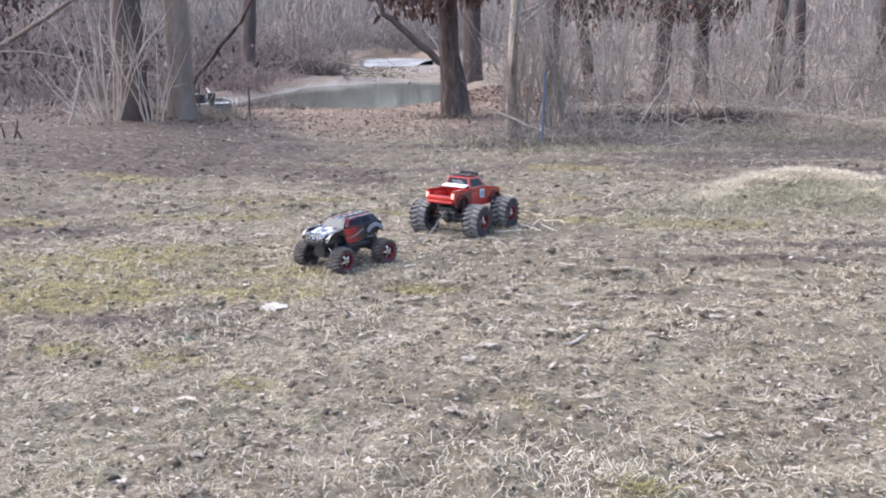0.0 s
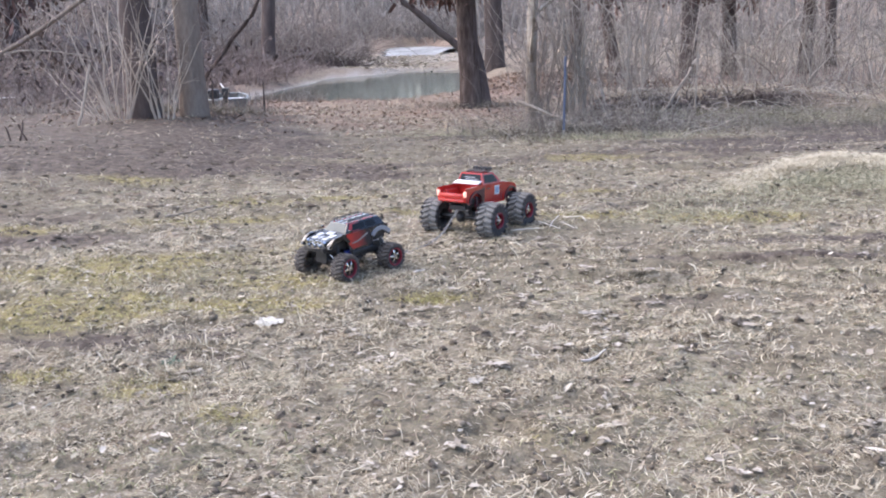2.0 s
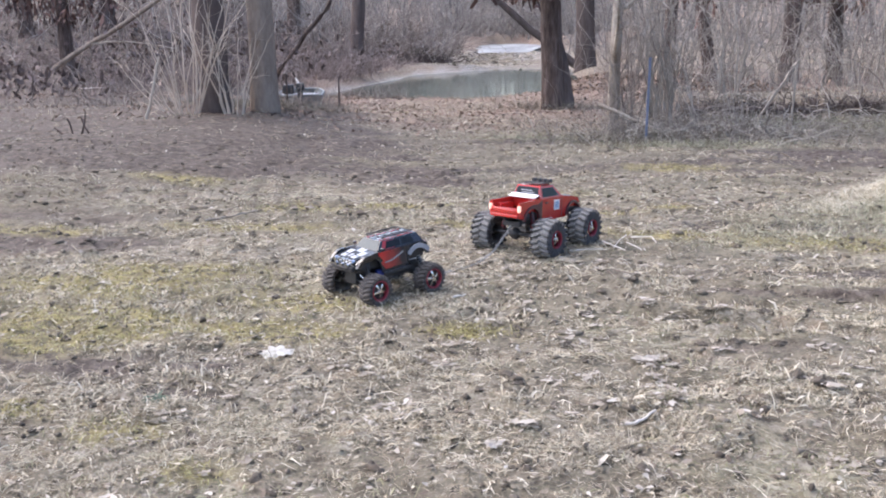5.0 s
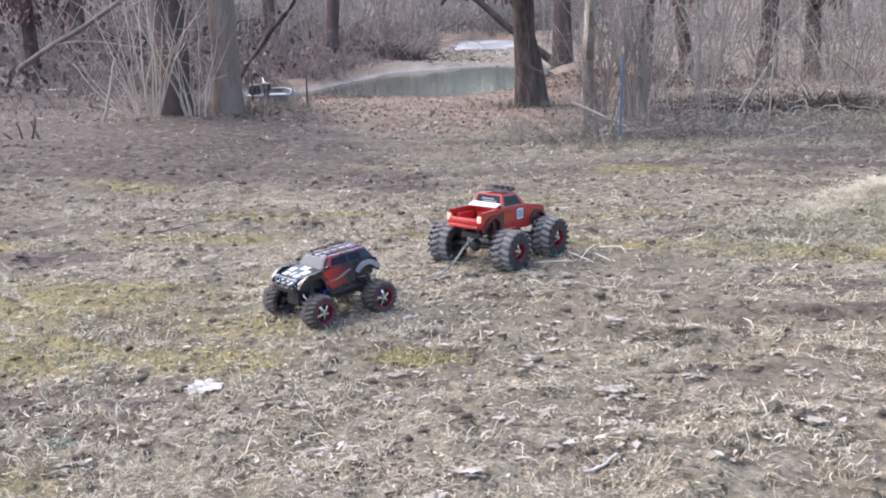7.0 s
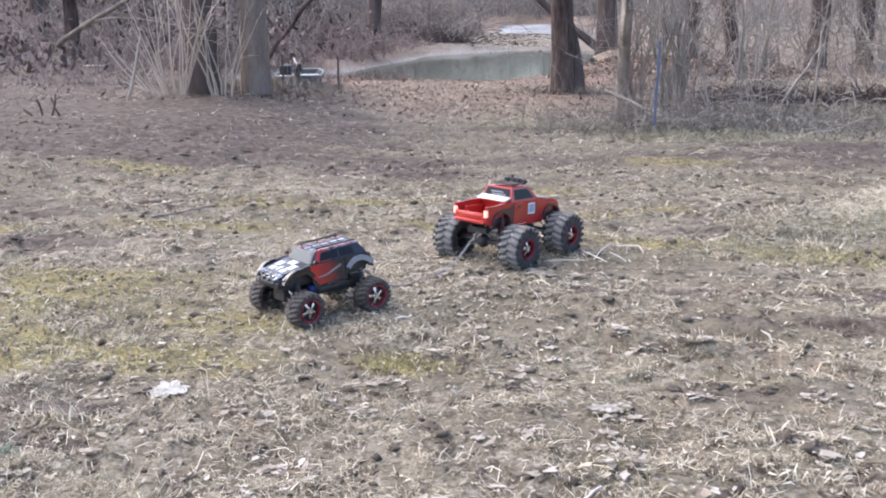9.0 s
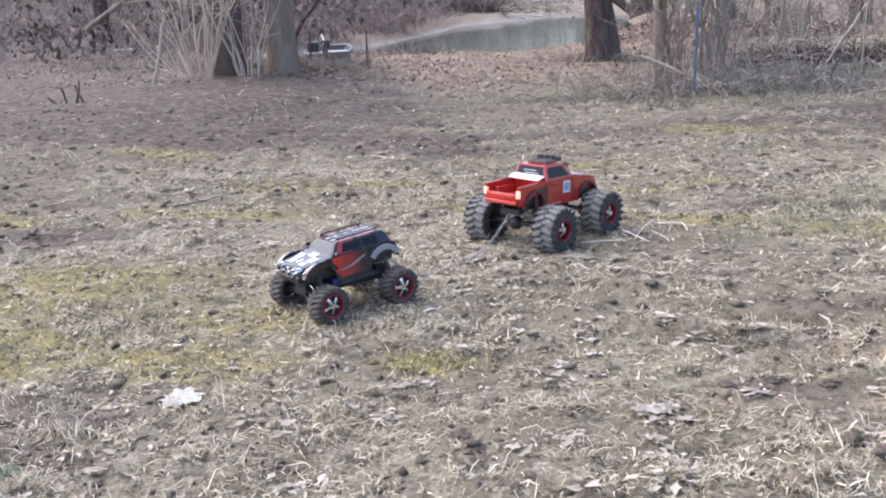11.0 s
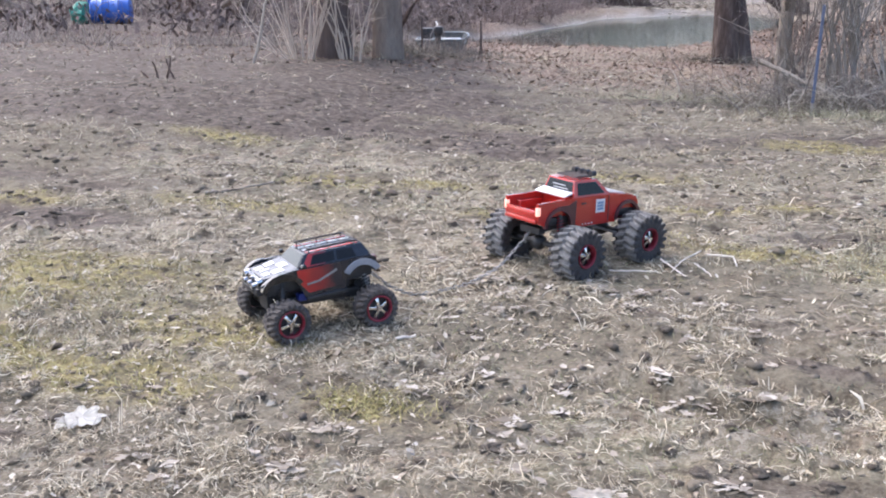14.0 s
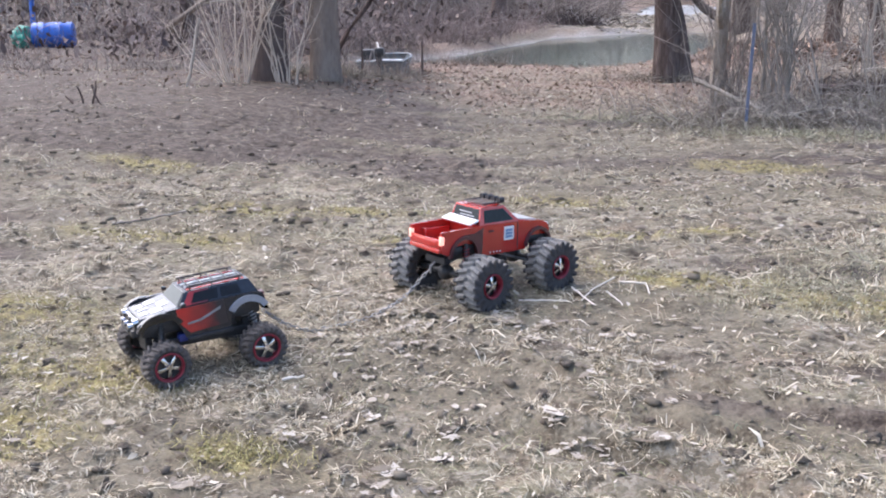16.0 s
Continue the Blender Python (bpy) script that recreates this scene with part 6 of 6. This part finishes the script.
        win = part(nm, bm, M_GLASS, body, "dark smoked window")
        if nm == "rear_window":
            for v0, u0, u1 in ((0.58, 0.24, 0.70), (0.40, 0.30, 0.80)):
                bm = bmesh.new()
                patch(bm, q, u0, u1, v0, v0 + 0.08, 0.0035)
                part("lettering_bar", bm, M_SILVER, win, "pale bar of lettering")
    bm = bmesh.new()
    vs = box(bm, -0.026, 0.026, -0.098, 0.098, -0.004, 0.004, pose(-0.142, 0, 0.341, 0, -16, 0))
    soften(bm, 0.002, 2)
    part("spoiler", bm, M_WHITE, body, "white plate behind the rear window", True)
    # roof rack with lamps
    bm = bmesh.new()
    for s in (-1, 1):
        rod(bm, (-0.07, s * 0.062, 0.408), (0.035, s * 0.062, 0.408), 0.004, 6)
        rod(bm, (-0.05, s * 0.062, 0.396), (-0.05, s * 0.062, 0.408), 0.003, 6)
        rod(bm, (0.02, s * 0.062, 0.396), (0.02, s * 0.062, 0.408), 0.003, 6)
    for k in range(6):
        rod(bm, (-0.07 + k * 0.021, -0.062, 0.408), (-0.07 + k * 0.021, 0.062, 0.408), 0.003, 6)
    rack = part("roof_rack", bm, M_BLACK, body, "black tubular roof rack", True)
    for k in range(4):
        bm = bmesh.new()
        y = -0.057 + k * 0.038
        rod(bm, (0.020, y, 0.417), (0.046, y, 0.417), 0.013, 12)
        part("roof_lamp", bm, M_BLACK, rack, "round black roof lamp", True)
    return ob


M_MAROON = surface("maroon_film", [(0.07, 0.022, 0.026), (0.13, 0.04, 0.045)], 14, 0.35, 0.05, coat=0.3)
M_DECAL = surface("faded_blue_print", [(0.16, 0.24, 0.40), (0.26, 0.36, 0.54)], 30, 0.5, 0.0)


def sprayed(name, first, second, x0, x1):
    """Shell paint sprayed from one colour into another along the truck's length, speckled with dust."""
    m = surface(name, [first, first], 10, 0.3, 0.03, coat=0.4)
    n, l = m.node_tree.nodes, m.node_tree.links
    co, sp, nz = n.new("ShaderNodeTexCoord"), n.new("ShaderNodeSeparateXYZ"), n.new("ShaderNodeTexNoise")
    nz.inputs["Scale"].default_value, nz.inputs["Detail"].default_value = 30.0, 5
    l.new(co.outputs["Object"], sp.inputs[0])
    l.new(co.outputs["Object"], nz.inputs["Vector"])
    add = n.new("ShaderNodeMath")
    add.operation = "MULTIPLY_ADD"
    add.inputs[1].default_value = 0.06
    l.new(nz.outputs[0], add.inputs[0])
    l.new(sp.outputs[0], add.inputs[2])
    rng_node = n.new("ShaderNodeMapRange")
    rng_node.inputs[1].default_value, rng_node.inputs[2].default_value = x0 + 0.03, x1 + 0.03
    l.new(add.outputs[0], rng_node.inputs[0])
    mx = n.new("ShaderNodeMix")
    mx.data_type = "RGBA"
    mx.inputs[6].default_value, mx.inputs[7].default_value = (*first, 1), (*second, 1)
    l.new(rng_node.outputs[0], mx.inputs[0])
    l.new(mx.outputs[2], n["Principled BSDF"].inputs["Base Color"])
    return m


M_FADE = sprayed("red_to_slate_paint", (0.018, 0.017, 0.026), (0.55, 0.030, 0.026), -0.045, 0.075)


def black_truck(at):
    ob = thing("model_off_road_truck", "black and red radio-controlled off-road truck with lugged tyres", "toy truck", at)
    HB, WB, R, W = 0.200, 0.174, 0.076, 0.084
    for sx in (-1, 1):
        for sy in (-1, 1):
            wheel(ob, pose(sx * WB, sy * (HB - W / 2), R - 0.003, 0, sx * 11 + sy * 5, 4 if sx > 0 else 0), R, W, 0.049, 21, 0.0038, sy, M_TYREBROWN, M_TYREBROWN)
    for sx in (-1, 1):
        bm = bmesh.new()
        rod(bm, (sx * WB, -HB + W, R), (sx * WB, HB - W, R), 0.009, 10)
        box(bm, sx * WB - 0.035, sx * WB + 0.035, -0.045, 0.045, 0.085, 0.150)
        soften(bm, 0.004, 1)
        part("gearbox", bm, M_BLACK, ob, "black differential housing", True)
        for sy in (-1, 1):
            bm = bmesh.new()
            for dx in (-0.022, 0.022):
                rod(bm, (sx * WB + dx, sy * 0.045, 0.105), (sx * WB, sy * 0.125, R - 0.008), 0.0055, 8)
            part("suspension_arm", bm, M_BLACK, ob, "", True)
            bm = bmesh.new()
            rod(bm, (sx * (WB + 0.012), sy * 0.05, 0.135), (sx * (WB + 0.01), sy * 0.125, R + 0.018), 0.004, 8)
            part("camber_link", bm, M_CHROME, ob, "", True)
            shock(ob, (sx * (WB - 0.015), sy * 0.075, 0.205), (sx * WB, sy * 0.118, R + 0.01), 0.009, M_STEEL if sx < 0 else M_BLACK)
    bm = bmesh.new()
    box(bm, -0.15, 0.15, -0.07, 0.07, 0.094, 0.128)
    box(bm, -0.12, 0.10, -0.05, 0.05, 0.128, 0.165)
    soften(bm, 0.006, 2)
    part("chassis_tub", bm, M_BLACK, ob, "black chassis tub", True)
    for sy in (-1, 1):
        bm = bmesh.new()
        box(bm, 0.040, 0.105, sy * 0.082 - 0.014, sy * 0.082 + 0.014, 0.118, 0.146)
        soften(bm, 0.003, 1)
        part("battery_tray", bm, M_BLUE, ob, "blue side tray", True)
    side = [(-0.208, 0.192), (-0.220, 0.225), (-0.214, 0.248), (-0.195, 0.258), (0.115, 0.260), (0.16, 0.257), (0.212, 0.243), (0.236, 0.226), (0.232, 0.205)]
    side += arc(0.160, 0.170, 0.072, 25, 160, 9) + [(0.074, 0.146), (-0.085, 0.140)] + arc(-0.160, 0.165, 0.074, -10, 165, 10)
    bm = bmesh.new()
    for s in (-1, 1):
        slab(bm, side, s * 0.098, s * 0.110)
    soften(bm, 0.004, 2)
    body = part("body", bm, M_BODYGREY, ob, "glossy dark slate shell", True, pose(-0.002, 0, -0.010, 0, 3.2, 0))
    bm = bmesh.new()
    hull(bm, [(0.07, -0.097, 0.225), (0.232, -0.090, 0.212), (0.232, 0.090, 0.212), (0.07, 0.097, 0.225)], [(0.07, -0.095, 0.264), (0.218, -0.080, 0.242), (0.218, 0.080, 0.242), (0.07, 0.095, 0.264)])
    soften(bm, 0.008, 3)
    part("hood", bm, M_BODYBLACK, body, "black hood", True)
    hq = [(0.095, -0.091, 0.2602), (0.214, -0.079, 0.2428), (0.214, 0.079, 0.2428), (0.095, 0.091, 0.2602)]
    for u0, u1, v0, v1 in ((0.30, 0.62, 0.08, 0.30), (0.70, 0.95, 0.12, 0.34), (0.05, 0.34, 0.36, 0.64), (0.30, 0.66, 0.66, 0.90), (0.72, 0.95, 0.62, 0.84), (0.60, 0.90, 0.42, 0.52)):
        bm = bmesh.new()
        patch(bm, hq, u0, u1, v0, v1, 0.0015)
        part("hood_decal", bm, M_PALEFILM, body, "silver hood decal")
    # cab
    b = [(-0.202, -0.099, 0.256), (0.092, -0.095, 0.256), (0.092, 0.095, 0.256), (-0.202, 0.099, 0.256)]
    t = [(-0.180, -0.070, 0.301), (0.052, -0.069, 0.300), (0.052, 0.069, 0.300), (-0.180, 0.070, 0.301)]
    bm = bmesh.new()
    hull(bm, b, t)
    soften(bm, 0.007, 3)
    part("cab", bm, M_BODYGREY, body, "dark slate cab", True)
    sides = (([b[0], b[1], t[1], t[0]], -1), ([b[2], b[3], t[3], t[2]], 1))
    for q, s in sides:
        flip = s > 0

        def span_u(a, c):
            return (1 - c, 1 - a) if flip else (a, c)

        for a, c, v0, v1, mat, nm, lb in ((0.63, 0.93, 0.02, 0.98, M_FADE, "pillar_decal", "red front pillar"), (0.30, 0.60, 0.02, 0.98, M_BODYBLACK, "pillar", "")):
            bm = bmesh.new()
            patch(bm, q, *span_u(a, c), v0, v1, 0.001)
            part(nm, bm, mat, body, lb)
        for a, c in ((0.50, 0.84), (0.20, 0.46)):
            bm = bmesh.new()
            patch(bm, q, *span_u(a, c), 0.14, 0.82, 0.0025)
            part("side_window", bm, M_GLASS, body, "dark side window")
        bm = bmesh.new()
        slab(bm, [(-0.075, 0.170), (0.060, 0.166), (0.095, 0.210), (0.100, 0.257), (-0.07, 0.257)], s * 0.1075, s * 0.1125)
        part("door", bm, M_FADE, body, "red door fading to dark slate")
        bm = bmesh.new()
        slab(bm, [(-0.055, 0.228), (0.020, 0.200), (0.066, 0.196), (0.066, 0.203), (0.02, 0.208), (-0.055, 0.238)], s * 0.111, s * 0.1140)
        part("door_stripe", bm, M_SILVER, body, "pale silver door stripe")
        bm = bmesh.new()
        ring = arc(-0.155, 0.165, 0.087, 34, 150, 12) + arc(-0.155, 0.165, 0.064, 150, 34, 12)
        slab(bm, ring, s * 0.098, s * 0.117)
        soften(bm, 0.003, 2)
        part("rear_flare", bm, M_SILVERGREY, body, "silver grey rear fender flare", True)
        bm = bmesh.new()
        ring = arc(0.160, 0.170, 0.090, 25, 150, 12) + arc(0.160, 0.170, 0.070, 150, 25, 12)
        slab(bm, ring, s * 0.103, s * 0.122)
        soften(bm, 0.003, 2)
        part("front_flare", bm, M_BODYBLACK, body, "black front fender flare", True)
        bm = bmesh.new()
        box(bm, -0.09, 0.072, s * 0.110 - 0.006, s * 0.110 + 0.008, 0.136, 0.152)
        soften(bm, 0.003, 1)
        part("rock_slider", bm, M_BLACK, body, "", True)
        bm = bmesh.new()
        rod(bm, (0.222, s * 0.068, 0.232), (0.242, s * 0.068, 0.230), 0.013, 14)
        part("headlight", bm, M_CHROME, body, "chrome headlight", True)
        bm = bmesh.new()
        box(bm, 0.066, 0.084, s * 0.116 - 0.009, s * 0.120 + 0.009, 0.264, 0.278)
        soften(bm, 0.003, 1)
        part("wing_mirror", bm, M_BODYBLACK, body, "", True)
        bm = bmesh.new()
        rod(bm, (-0.165, s * 0.062, 0.314), (0.040, s * 0.062, 0.314), 0.0038, 6)
        for x in (-0.15, -0.05, 0.03):
            rod(bm, (x, s * 0.062, 0.300), (x, s * 0.062, 0.314), 0.003, 6)
        part("roof_rail", bm, M_BLACK, body, "black roof rail", True)
        bm = bmesh.new()
        box(bm, -0.224, -0.208, s * 0.088 - 0.014, s * 0.088 + 0.012, 0.224, 0.250)
        soften(bm, 0.002, 1)
        part("tail_lamp", bm, M_MAROON, body, "dark red tail lamp", True)
    bm = bmesh.new()
    patch(bm, [b[1], b[2], t[2], t[1]], 0.05, 0.95, 0.06, 0.94, 0.002)
    part("windscreen", bm, M_SCREEN, body, "pale reflecting windscreen")
    bm = bmesh.new()
    patch(bm, [b[3], b[0], t[0], t[3]], 0.10, 0.90, 0.15, 0.85, 0.002)
    part("rear_window", bm, M_GLASS, body, "dark rear window")
    for v0, mat, lb in ((0.06, M_RED, "red roof stripe"), (0.30, M_PALEFILM, "pale roof stripe"), (0.62, M_PALEFILM, "pale roof stripe"), (0.82, M_RED, "red roof stripe")):
        bm = bmesh.new()
        patch(bm, t, 0.05, 0.95, v0, v0 + 0.09, 0.002)
        part("roof_stripe", bm, mat, body, lb)
    bm = bmesh.new()
    for k in range(5):
        rod(bm, (-0.155 + k * 0.046, -0.062, 0.314), (-0.155 + k * 0.046, 0.062, 0.314), 0.0025, 6)
    part("roof_rack", bm, M_BLACK, body, "black roof rack bars", True)
    # added black filler blocks: they darken the hollows behind the fender arches
    for x0, x1, z0, z1, w in ((-0.205, -0.088, 0.172, 0.252, 0.096), (0.080, 0.222, 0.172, 0.226, 0.088)):
        bm = bmesh.new()
        box(bm, x0, x1, -w, w, z0, z1)
        soften(bm, 0.012, 2)
        part("well_block", bm, M_BLACK, body, "black block added to darken the hollow over the wheels", True)
    bm = bmesh.new()
    box(bm, 0.224, 0.250, -0.080, 0.080, 0.182, 0.208)
    rod(bm, (0.250, -0.05, 0.201), (0.250, 0.05, 0.201), 0.006, 8)
    soften(bm, 0.004, 2)
    part("front_bumper", bm, M_BLACK, body, "black front bumper", True)
    for y in (-0.045, 0.0, 0.045):
        bm = bmesh.new()
        rod(bm, (0.240, y, 0.214), (0.254, y, 0.214), 0.010, 12)
        part("fog_lamp", bm, M_CHROME, body, "small chrome lamp", True)
    bm = bmesh.new()
    box(bm, -0.232, -0.210, -0.08, 0.08, 0.188, 0.210)
    soften(bm, 0.004, 2)
    part("rear_bumper", bm, M_BLACK, body, "", True)
    bm = bmesh.new()
    for k in range(5):
        box(bm, 0.2225, 0.2335, -0.05 + k * 0.021, -0.036 + k * 0.021, 0.220, 0.240)
    part("grille", bm, M_CHROME, body, "chrome grille slots")
    return ob


M_SCREEN = surface("pale_windscreen", [(0.055, 0.068, 0.07), (0.095, 0.112, 0.115)], 6, 0.32, 0.0, spec=0.25)
M_SILVERGREY = surface("silver_grey_trim", [(0.24, 0.25, 0.285), (0.36, 0.375, 0.41)], 12, 0.35, 0.05, coat=0.3)

RED_AT = pose(0.040, 5.016, 0.0, 0, 0, 58.4)
BLACK_AT = pose(-0.722, 3.903, 0.0, 0, 0, 228.0)
red_truck(RED_AT)
black_truck(BLACK_AT)


def chain():
    """A tow chain that sags from the pickup's hook and runs over the mud."""
    a = RED_AT @ Vector((-0.31, 0.0, 0.135))
    b = BLACK_AT @ Vector((-0.235, 0.0, 0.14))
    ob = thing("tow_chain", "grey steel chain slack between the two trucks", "chain", Matrix.Translation(a))
    pts, n = [], 300
    for i in range(n):
        t = i / (n - 1)
        p = a.lerp(b, t)
        g = float(land(p.x, p.y)) + 0.012
        sag = max(0.0, 1 - t / 0.38) ** 1.6 * a.z + max(0.0, 1 - (1 - t) / 0.28) ** 1.8 * b.z
        side = 0.018 * math.sin(t * 9) * math.sin(t * math.pi)
        pts.append(Vector((p.x + side, p.y + side * 0.6, g + sag)))
    link = bmesh.new()
    v, f = [], []
    ring = [(0.0085 * math.cos(u) + (0.0045 if math.cos(u) > 0 else -0.0045), 0.006 * math.sin(u), 0) for u in (2 * math.pi * k / 12 for k in range(12))]
    vv, ff = tubes(np.array([ring + ring[:1]]), np.full((1, 13), 0.0022), 5)
    vs = [link.verts.new(p) for p in vv]
    for q in ff:
        link.faces.new([vs[i] for i in q])
    me = bpy.data.meshes.new("link")
    link.to_mesh(me)
    link.free()
    me.materials.append(M_STEEL)
    me.polygons.foreach_set("use_smooth", [True] * len(me.polygons))
    run, k = 0.0, 0
    for p, q in zip(pts, pts[1:]):
        run += (q - p).length
        if run >= 0.0195:
            run = 0.0
            lk = new("link", me)
            lk.parent = ob
            turn = (q - p).to_track_quat("X", "Z").to_matrix().to_4x4()
            lk.matrix_basis = Matrix.Translation(p - a) @ turn @ Matrix.Rotation(radians(90 * (k % 2) + 20), 4, "X")
            k += 1


chain()


def weed(x, y):
    """A small dark green weed with a rosette of curled leaves."""
    rng = np.random.default_rng(66)
    n = 26
    p = np.repeat(on_land(np.array([x]), np.array([y])), n, 0) + rng.normal(0, 0.012, (n, 3)) * [1, 1, 0]
    v, f = blades(p, rng.uniform(0, 2 * np.pi, n), rng.uniform(0.4, 1.2, n), rng.uniform(0.04, 0.085, n), rng.uniform(0.010, 0.018, n), 0.2, 5, rng)
    tagged(array_part("weed", v, f, M_WEED, None), "small dark green weed growing in mud", "weed")


M_WEED = surface("dark_weed", [(0.035, 0.055, 0.035), (0.075, 0.105, 0.07), (0.13, 0.165, 0.115)], 12, 0.7, 0.2)
weed(-1.30, 2.36)

# ---- blue stake, boat, drum ----
M_BLUEPAINT = surface("faded_blue_paint", [(0.12, 0.145, 0.225), (0.18, 0.21, 0.295)], 14, 0.6, 0.2)
M_DRUM = surface("blue_drum_plastic", [(0.03, 0.10, 0.42), (0.05, 0.16, 0.55)], 6, 0.45, 0.05)
M_TEAL = surface("green_plastic", [(0.02, 0.20, 0.15), (0.04, 0.30, 0.22)], 8, 0.5, 0.05)
M_HULL = surface("painted_aluminium", [(0.36, 0.38, 0.40), (0.52, 0.54, 0.56)], 8, 0.4, 0.1, metal=0.2)
M_HULLDARK = surface("weathered_hull_side", [(0.14, 0.16, 0.17), (0.24, 0.26, 0.27)], 8, 0.5, 0.1)


def stake(x, y):
    ob = thing("steel_stake", "blue-painted steel stake with a bare rusty foot", "stake", pose(x, y, float(land(x, y)), 0, 1.5, 15))
    bm = bmesh.new()
    box(bm, -0.013, 0.013, -0.003, 0.003, 0.10, 0.95)
    box(bm, -0.003, 0.003, -0.003, 0.028, 0.10, 0.95)
    for k in range(9):
        box(bm, -0.008, 0.008, -0.010, -0.003, 0.20 + k * 0.08, 0.22 + k * 0.08)
    part("shaft", bm, M_BLUEPAINT, ob, "blue T-shaped shaft")
    bm = bmesh.new()
    box(bm, -0.0125, 0.0125, -0.0028, 0.0028, -0.1, 0.10)
    box(bm, -0.0028, 0.0028, -0.0028, 0.027, -0.1, 0.10)
    part("foot", bm, M_STEM, ob, "bare tan foot")


stake(1.12, 10.08)


def boat(at):
    """A small flat-bottomed boat seen over its stern, with an outboard motor on the transom."""
    ob = thing("jon_boat", "small pale metal boat moored at the bank", "boat", at)
    bm = bmesh.new()
    secs = [(0.0, 0.40, 0.32, 0.0), (0.9, 0.44, 0.36, 0.0), (1.3, 0.42, 0.34, 0.02), (1.8, 0.34, 0.24, 0.10), (2.0, 0.26, 0.16, 0.2)]
    rings = [[bm.verts.new((x, -w, 0.36)), bm.verts.new((x, -w2, z)), bm.verts.new((x, w2, z)), bm.verts.new((x, w, 0.36))] for x, w, w2, z in secs]
    for r, s in zip(rings, rings[1:]):
        for i in range(3):
            bm.faces.new((r[i], s[i], s[i + 1], r[i + 1]))
    bm.faces.new(rings[0])
    bm.faces.new(rings[-1][::-1])
    bmesh.ops.solidify(bm, geom=bm.faces[:], thickness=0.02)
    part("hull", bm, M_HULLDARK, ob, "weathered grey hull")
    rim = [(x, -w, 0.37) for x, w, *_ in secs] + [(x, w, 0.37) for x, w, *_ in secs[::-1]]
    rail = np.array(rim + rim[:1])
    v, f = tubes(rail[None], np.full((1, len(rail)), 0.02), 8)
    array_part("gunwale", v, f, M_HULLDARK, ob, "grey gunwale rail")
    bm = bmesh.new()
    box(bm, 0.42, 1.75, -0.33, 0.33, 0.27, 0.29)
    part("boat_floor", bm, M_HULLDARK, ob)
    bm = bmesh.new()
    box(bm, 0.45, 0.75, -0.42, 0.42, 0.28, 0.33)
    box(bm, 0.02, 0.42, -0.36, 0.36, 0.345, 0.385)
    soften(bm, 0.01, 1)
    part("seat", bm, M_HULL, ob, "pale stern deck and bench", True)
    bm = bmesh.new()
    box(bm, -0.14, 0.04, -0.09, 0.07, 0.46, 0.60)
    soften(bm, 0.03, 2)
    box(bm, -0.07, -0.02, -0.03, 0.03, -0.15, 0.48)
    box(bm, -0.12, 0.02, -0.05, 0.05, 0.36, 0.47)
    motor = part("outboard_motor", bm, M_BLACK, ob, "black outboard motor tilted on the transom", True)
    bm = bmesh.new()
    rod(bm, (0.02, 0.0, 0.55), (0.34, 0.08, 0.66), 0.016, 8)
    part("tiller", bm, M_STEEL, motor, "", True)
    bm = bmesh.new()
    box(bm, 0.12, 0.36, 0.12, 0.34, 0.385, 0.56)
    soften(bm, 0.03, 2)
    part("seat_back", bm, M_BLACK, ob, "dark folded seat", True)
    return ob


boat(pose(-3.77, 13.95, -0.01, 0, 0, 103) @ Matrix.Diagonal((0.84, 0.80, 0.84, 1)))


def mooring(x, y):
    v, f = trunk_mesh(0.5, 0.022, (0.02, 0), 8, 8, 3)[:2]
    ob = array_part("mooring_post", v, f, M_DARKBARK, None)
    ob.matrix_basis = pose(x, y, float(land(x, y)))
    tagged(ob, "dark wooden post at the water's edge", "post", "posts at the water")


mooring(-3.87, 13.55)
mooring(-3.20, 14.1)


def drum(at):
    ob = thing("plastic_drum", "blue plastic drum lying on its side with a green bag", "drum", at)
    bm = bmesh.new()
    prof = [(0.0, -0.46), (0.24, -0.46), (0.285, -0.43), (0.29, -0.2), (0.30, -0.18), (0.29, -0.16), (0.29, 0.16), (0.30, 0.18), (0.29, 0.2), (0.285, 0.43), (0.24, 0.46), (0.0, 0.46)]
    spin_ring(bm, prof, 28, False)
    bmesh.ops.remove_doubles(bm, verts=bm.verts[:], dist=1e-4)
    part("barrel", bm, M_DRUM, ob, "", True)
    bm = bmesh.new()
    for y in (-0.47, 0.455):
        rod(bm, (0.1, y, 0.12), (0.1, y + 0.015, 0.12), 0.035, 12)
    part("bung", bm, M_BLACK, ob, "", True)


drum(pose(-14.30, 20.66, float(land(-14.30, 20.66)) + 0.26, 0, 0, -62))
bm = bmesh.new()
bmesh.ops.create_icosphere(bm, subdivisions=4, radius=1)
for v in bm.verts:
    k = 1 + 0.28 * noise.noise(v.co * 1.7) + 0.12 * noise.noise(v.co * 5)
    v.co = Vector((v.co.x * k * 0.26, v.co.y * k * 0.24, v.co.z * k * 0.27))
gb = part("rubbish_bag", bm, M_TEAL, None, smooth=True, at=pose(-14.85, 20.3, float(land(-14.85, 20.3)) + 0.22))
tagged(gb, "crumpled green plastic bag beside the drum", "bag")

# a blue pipe standing among the far saplings
bm = bmesh.new()
rod(bm, (0, 0, -0.1), (0.06, 0, 1.25), 0.07, 12)
soften(bm, 0.008, 2)
bp = part("blue_pipe", bm, M_DRUM, None, smooth=True, at=pose(-17.55, 24.0, float(land(-17.55, 24.0))))
tagged(bp, "blue plastic pipe standing among saplings", "pipe")
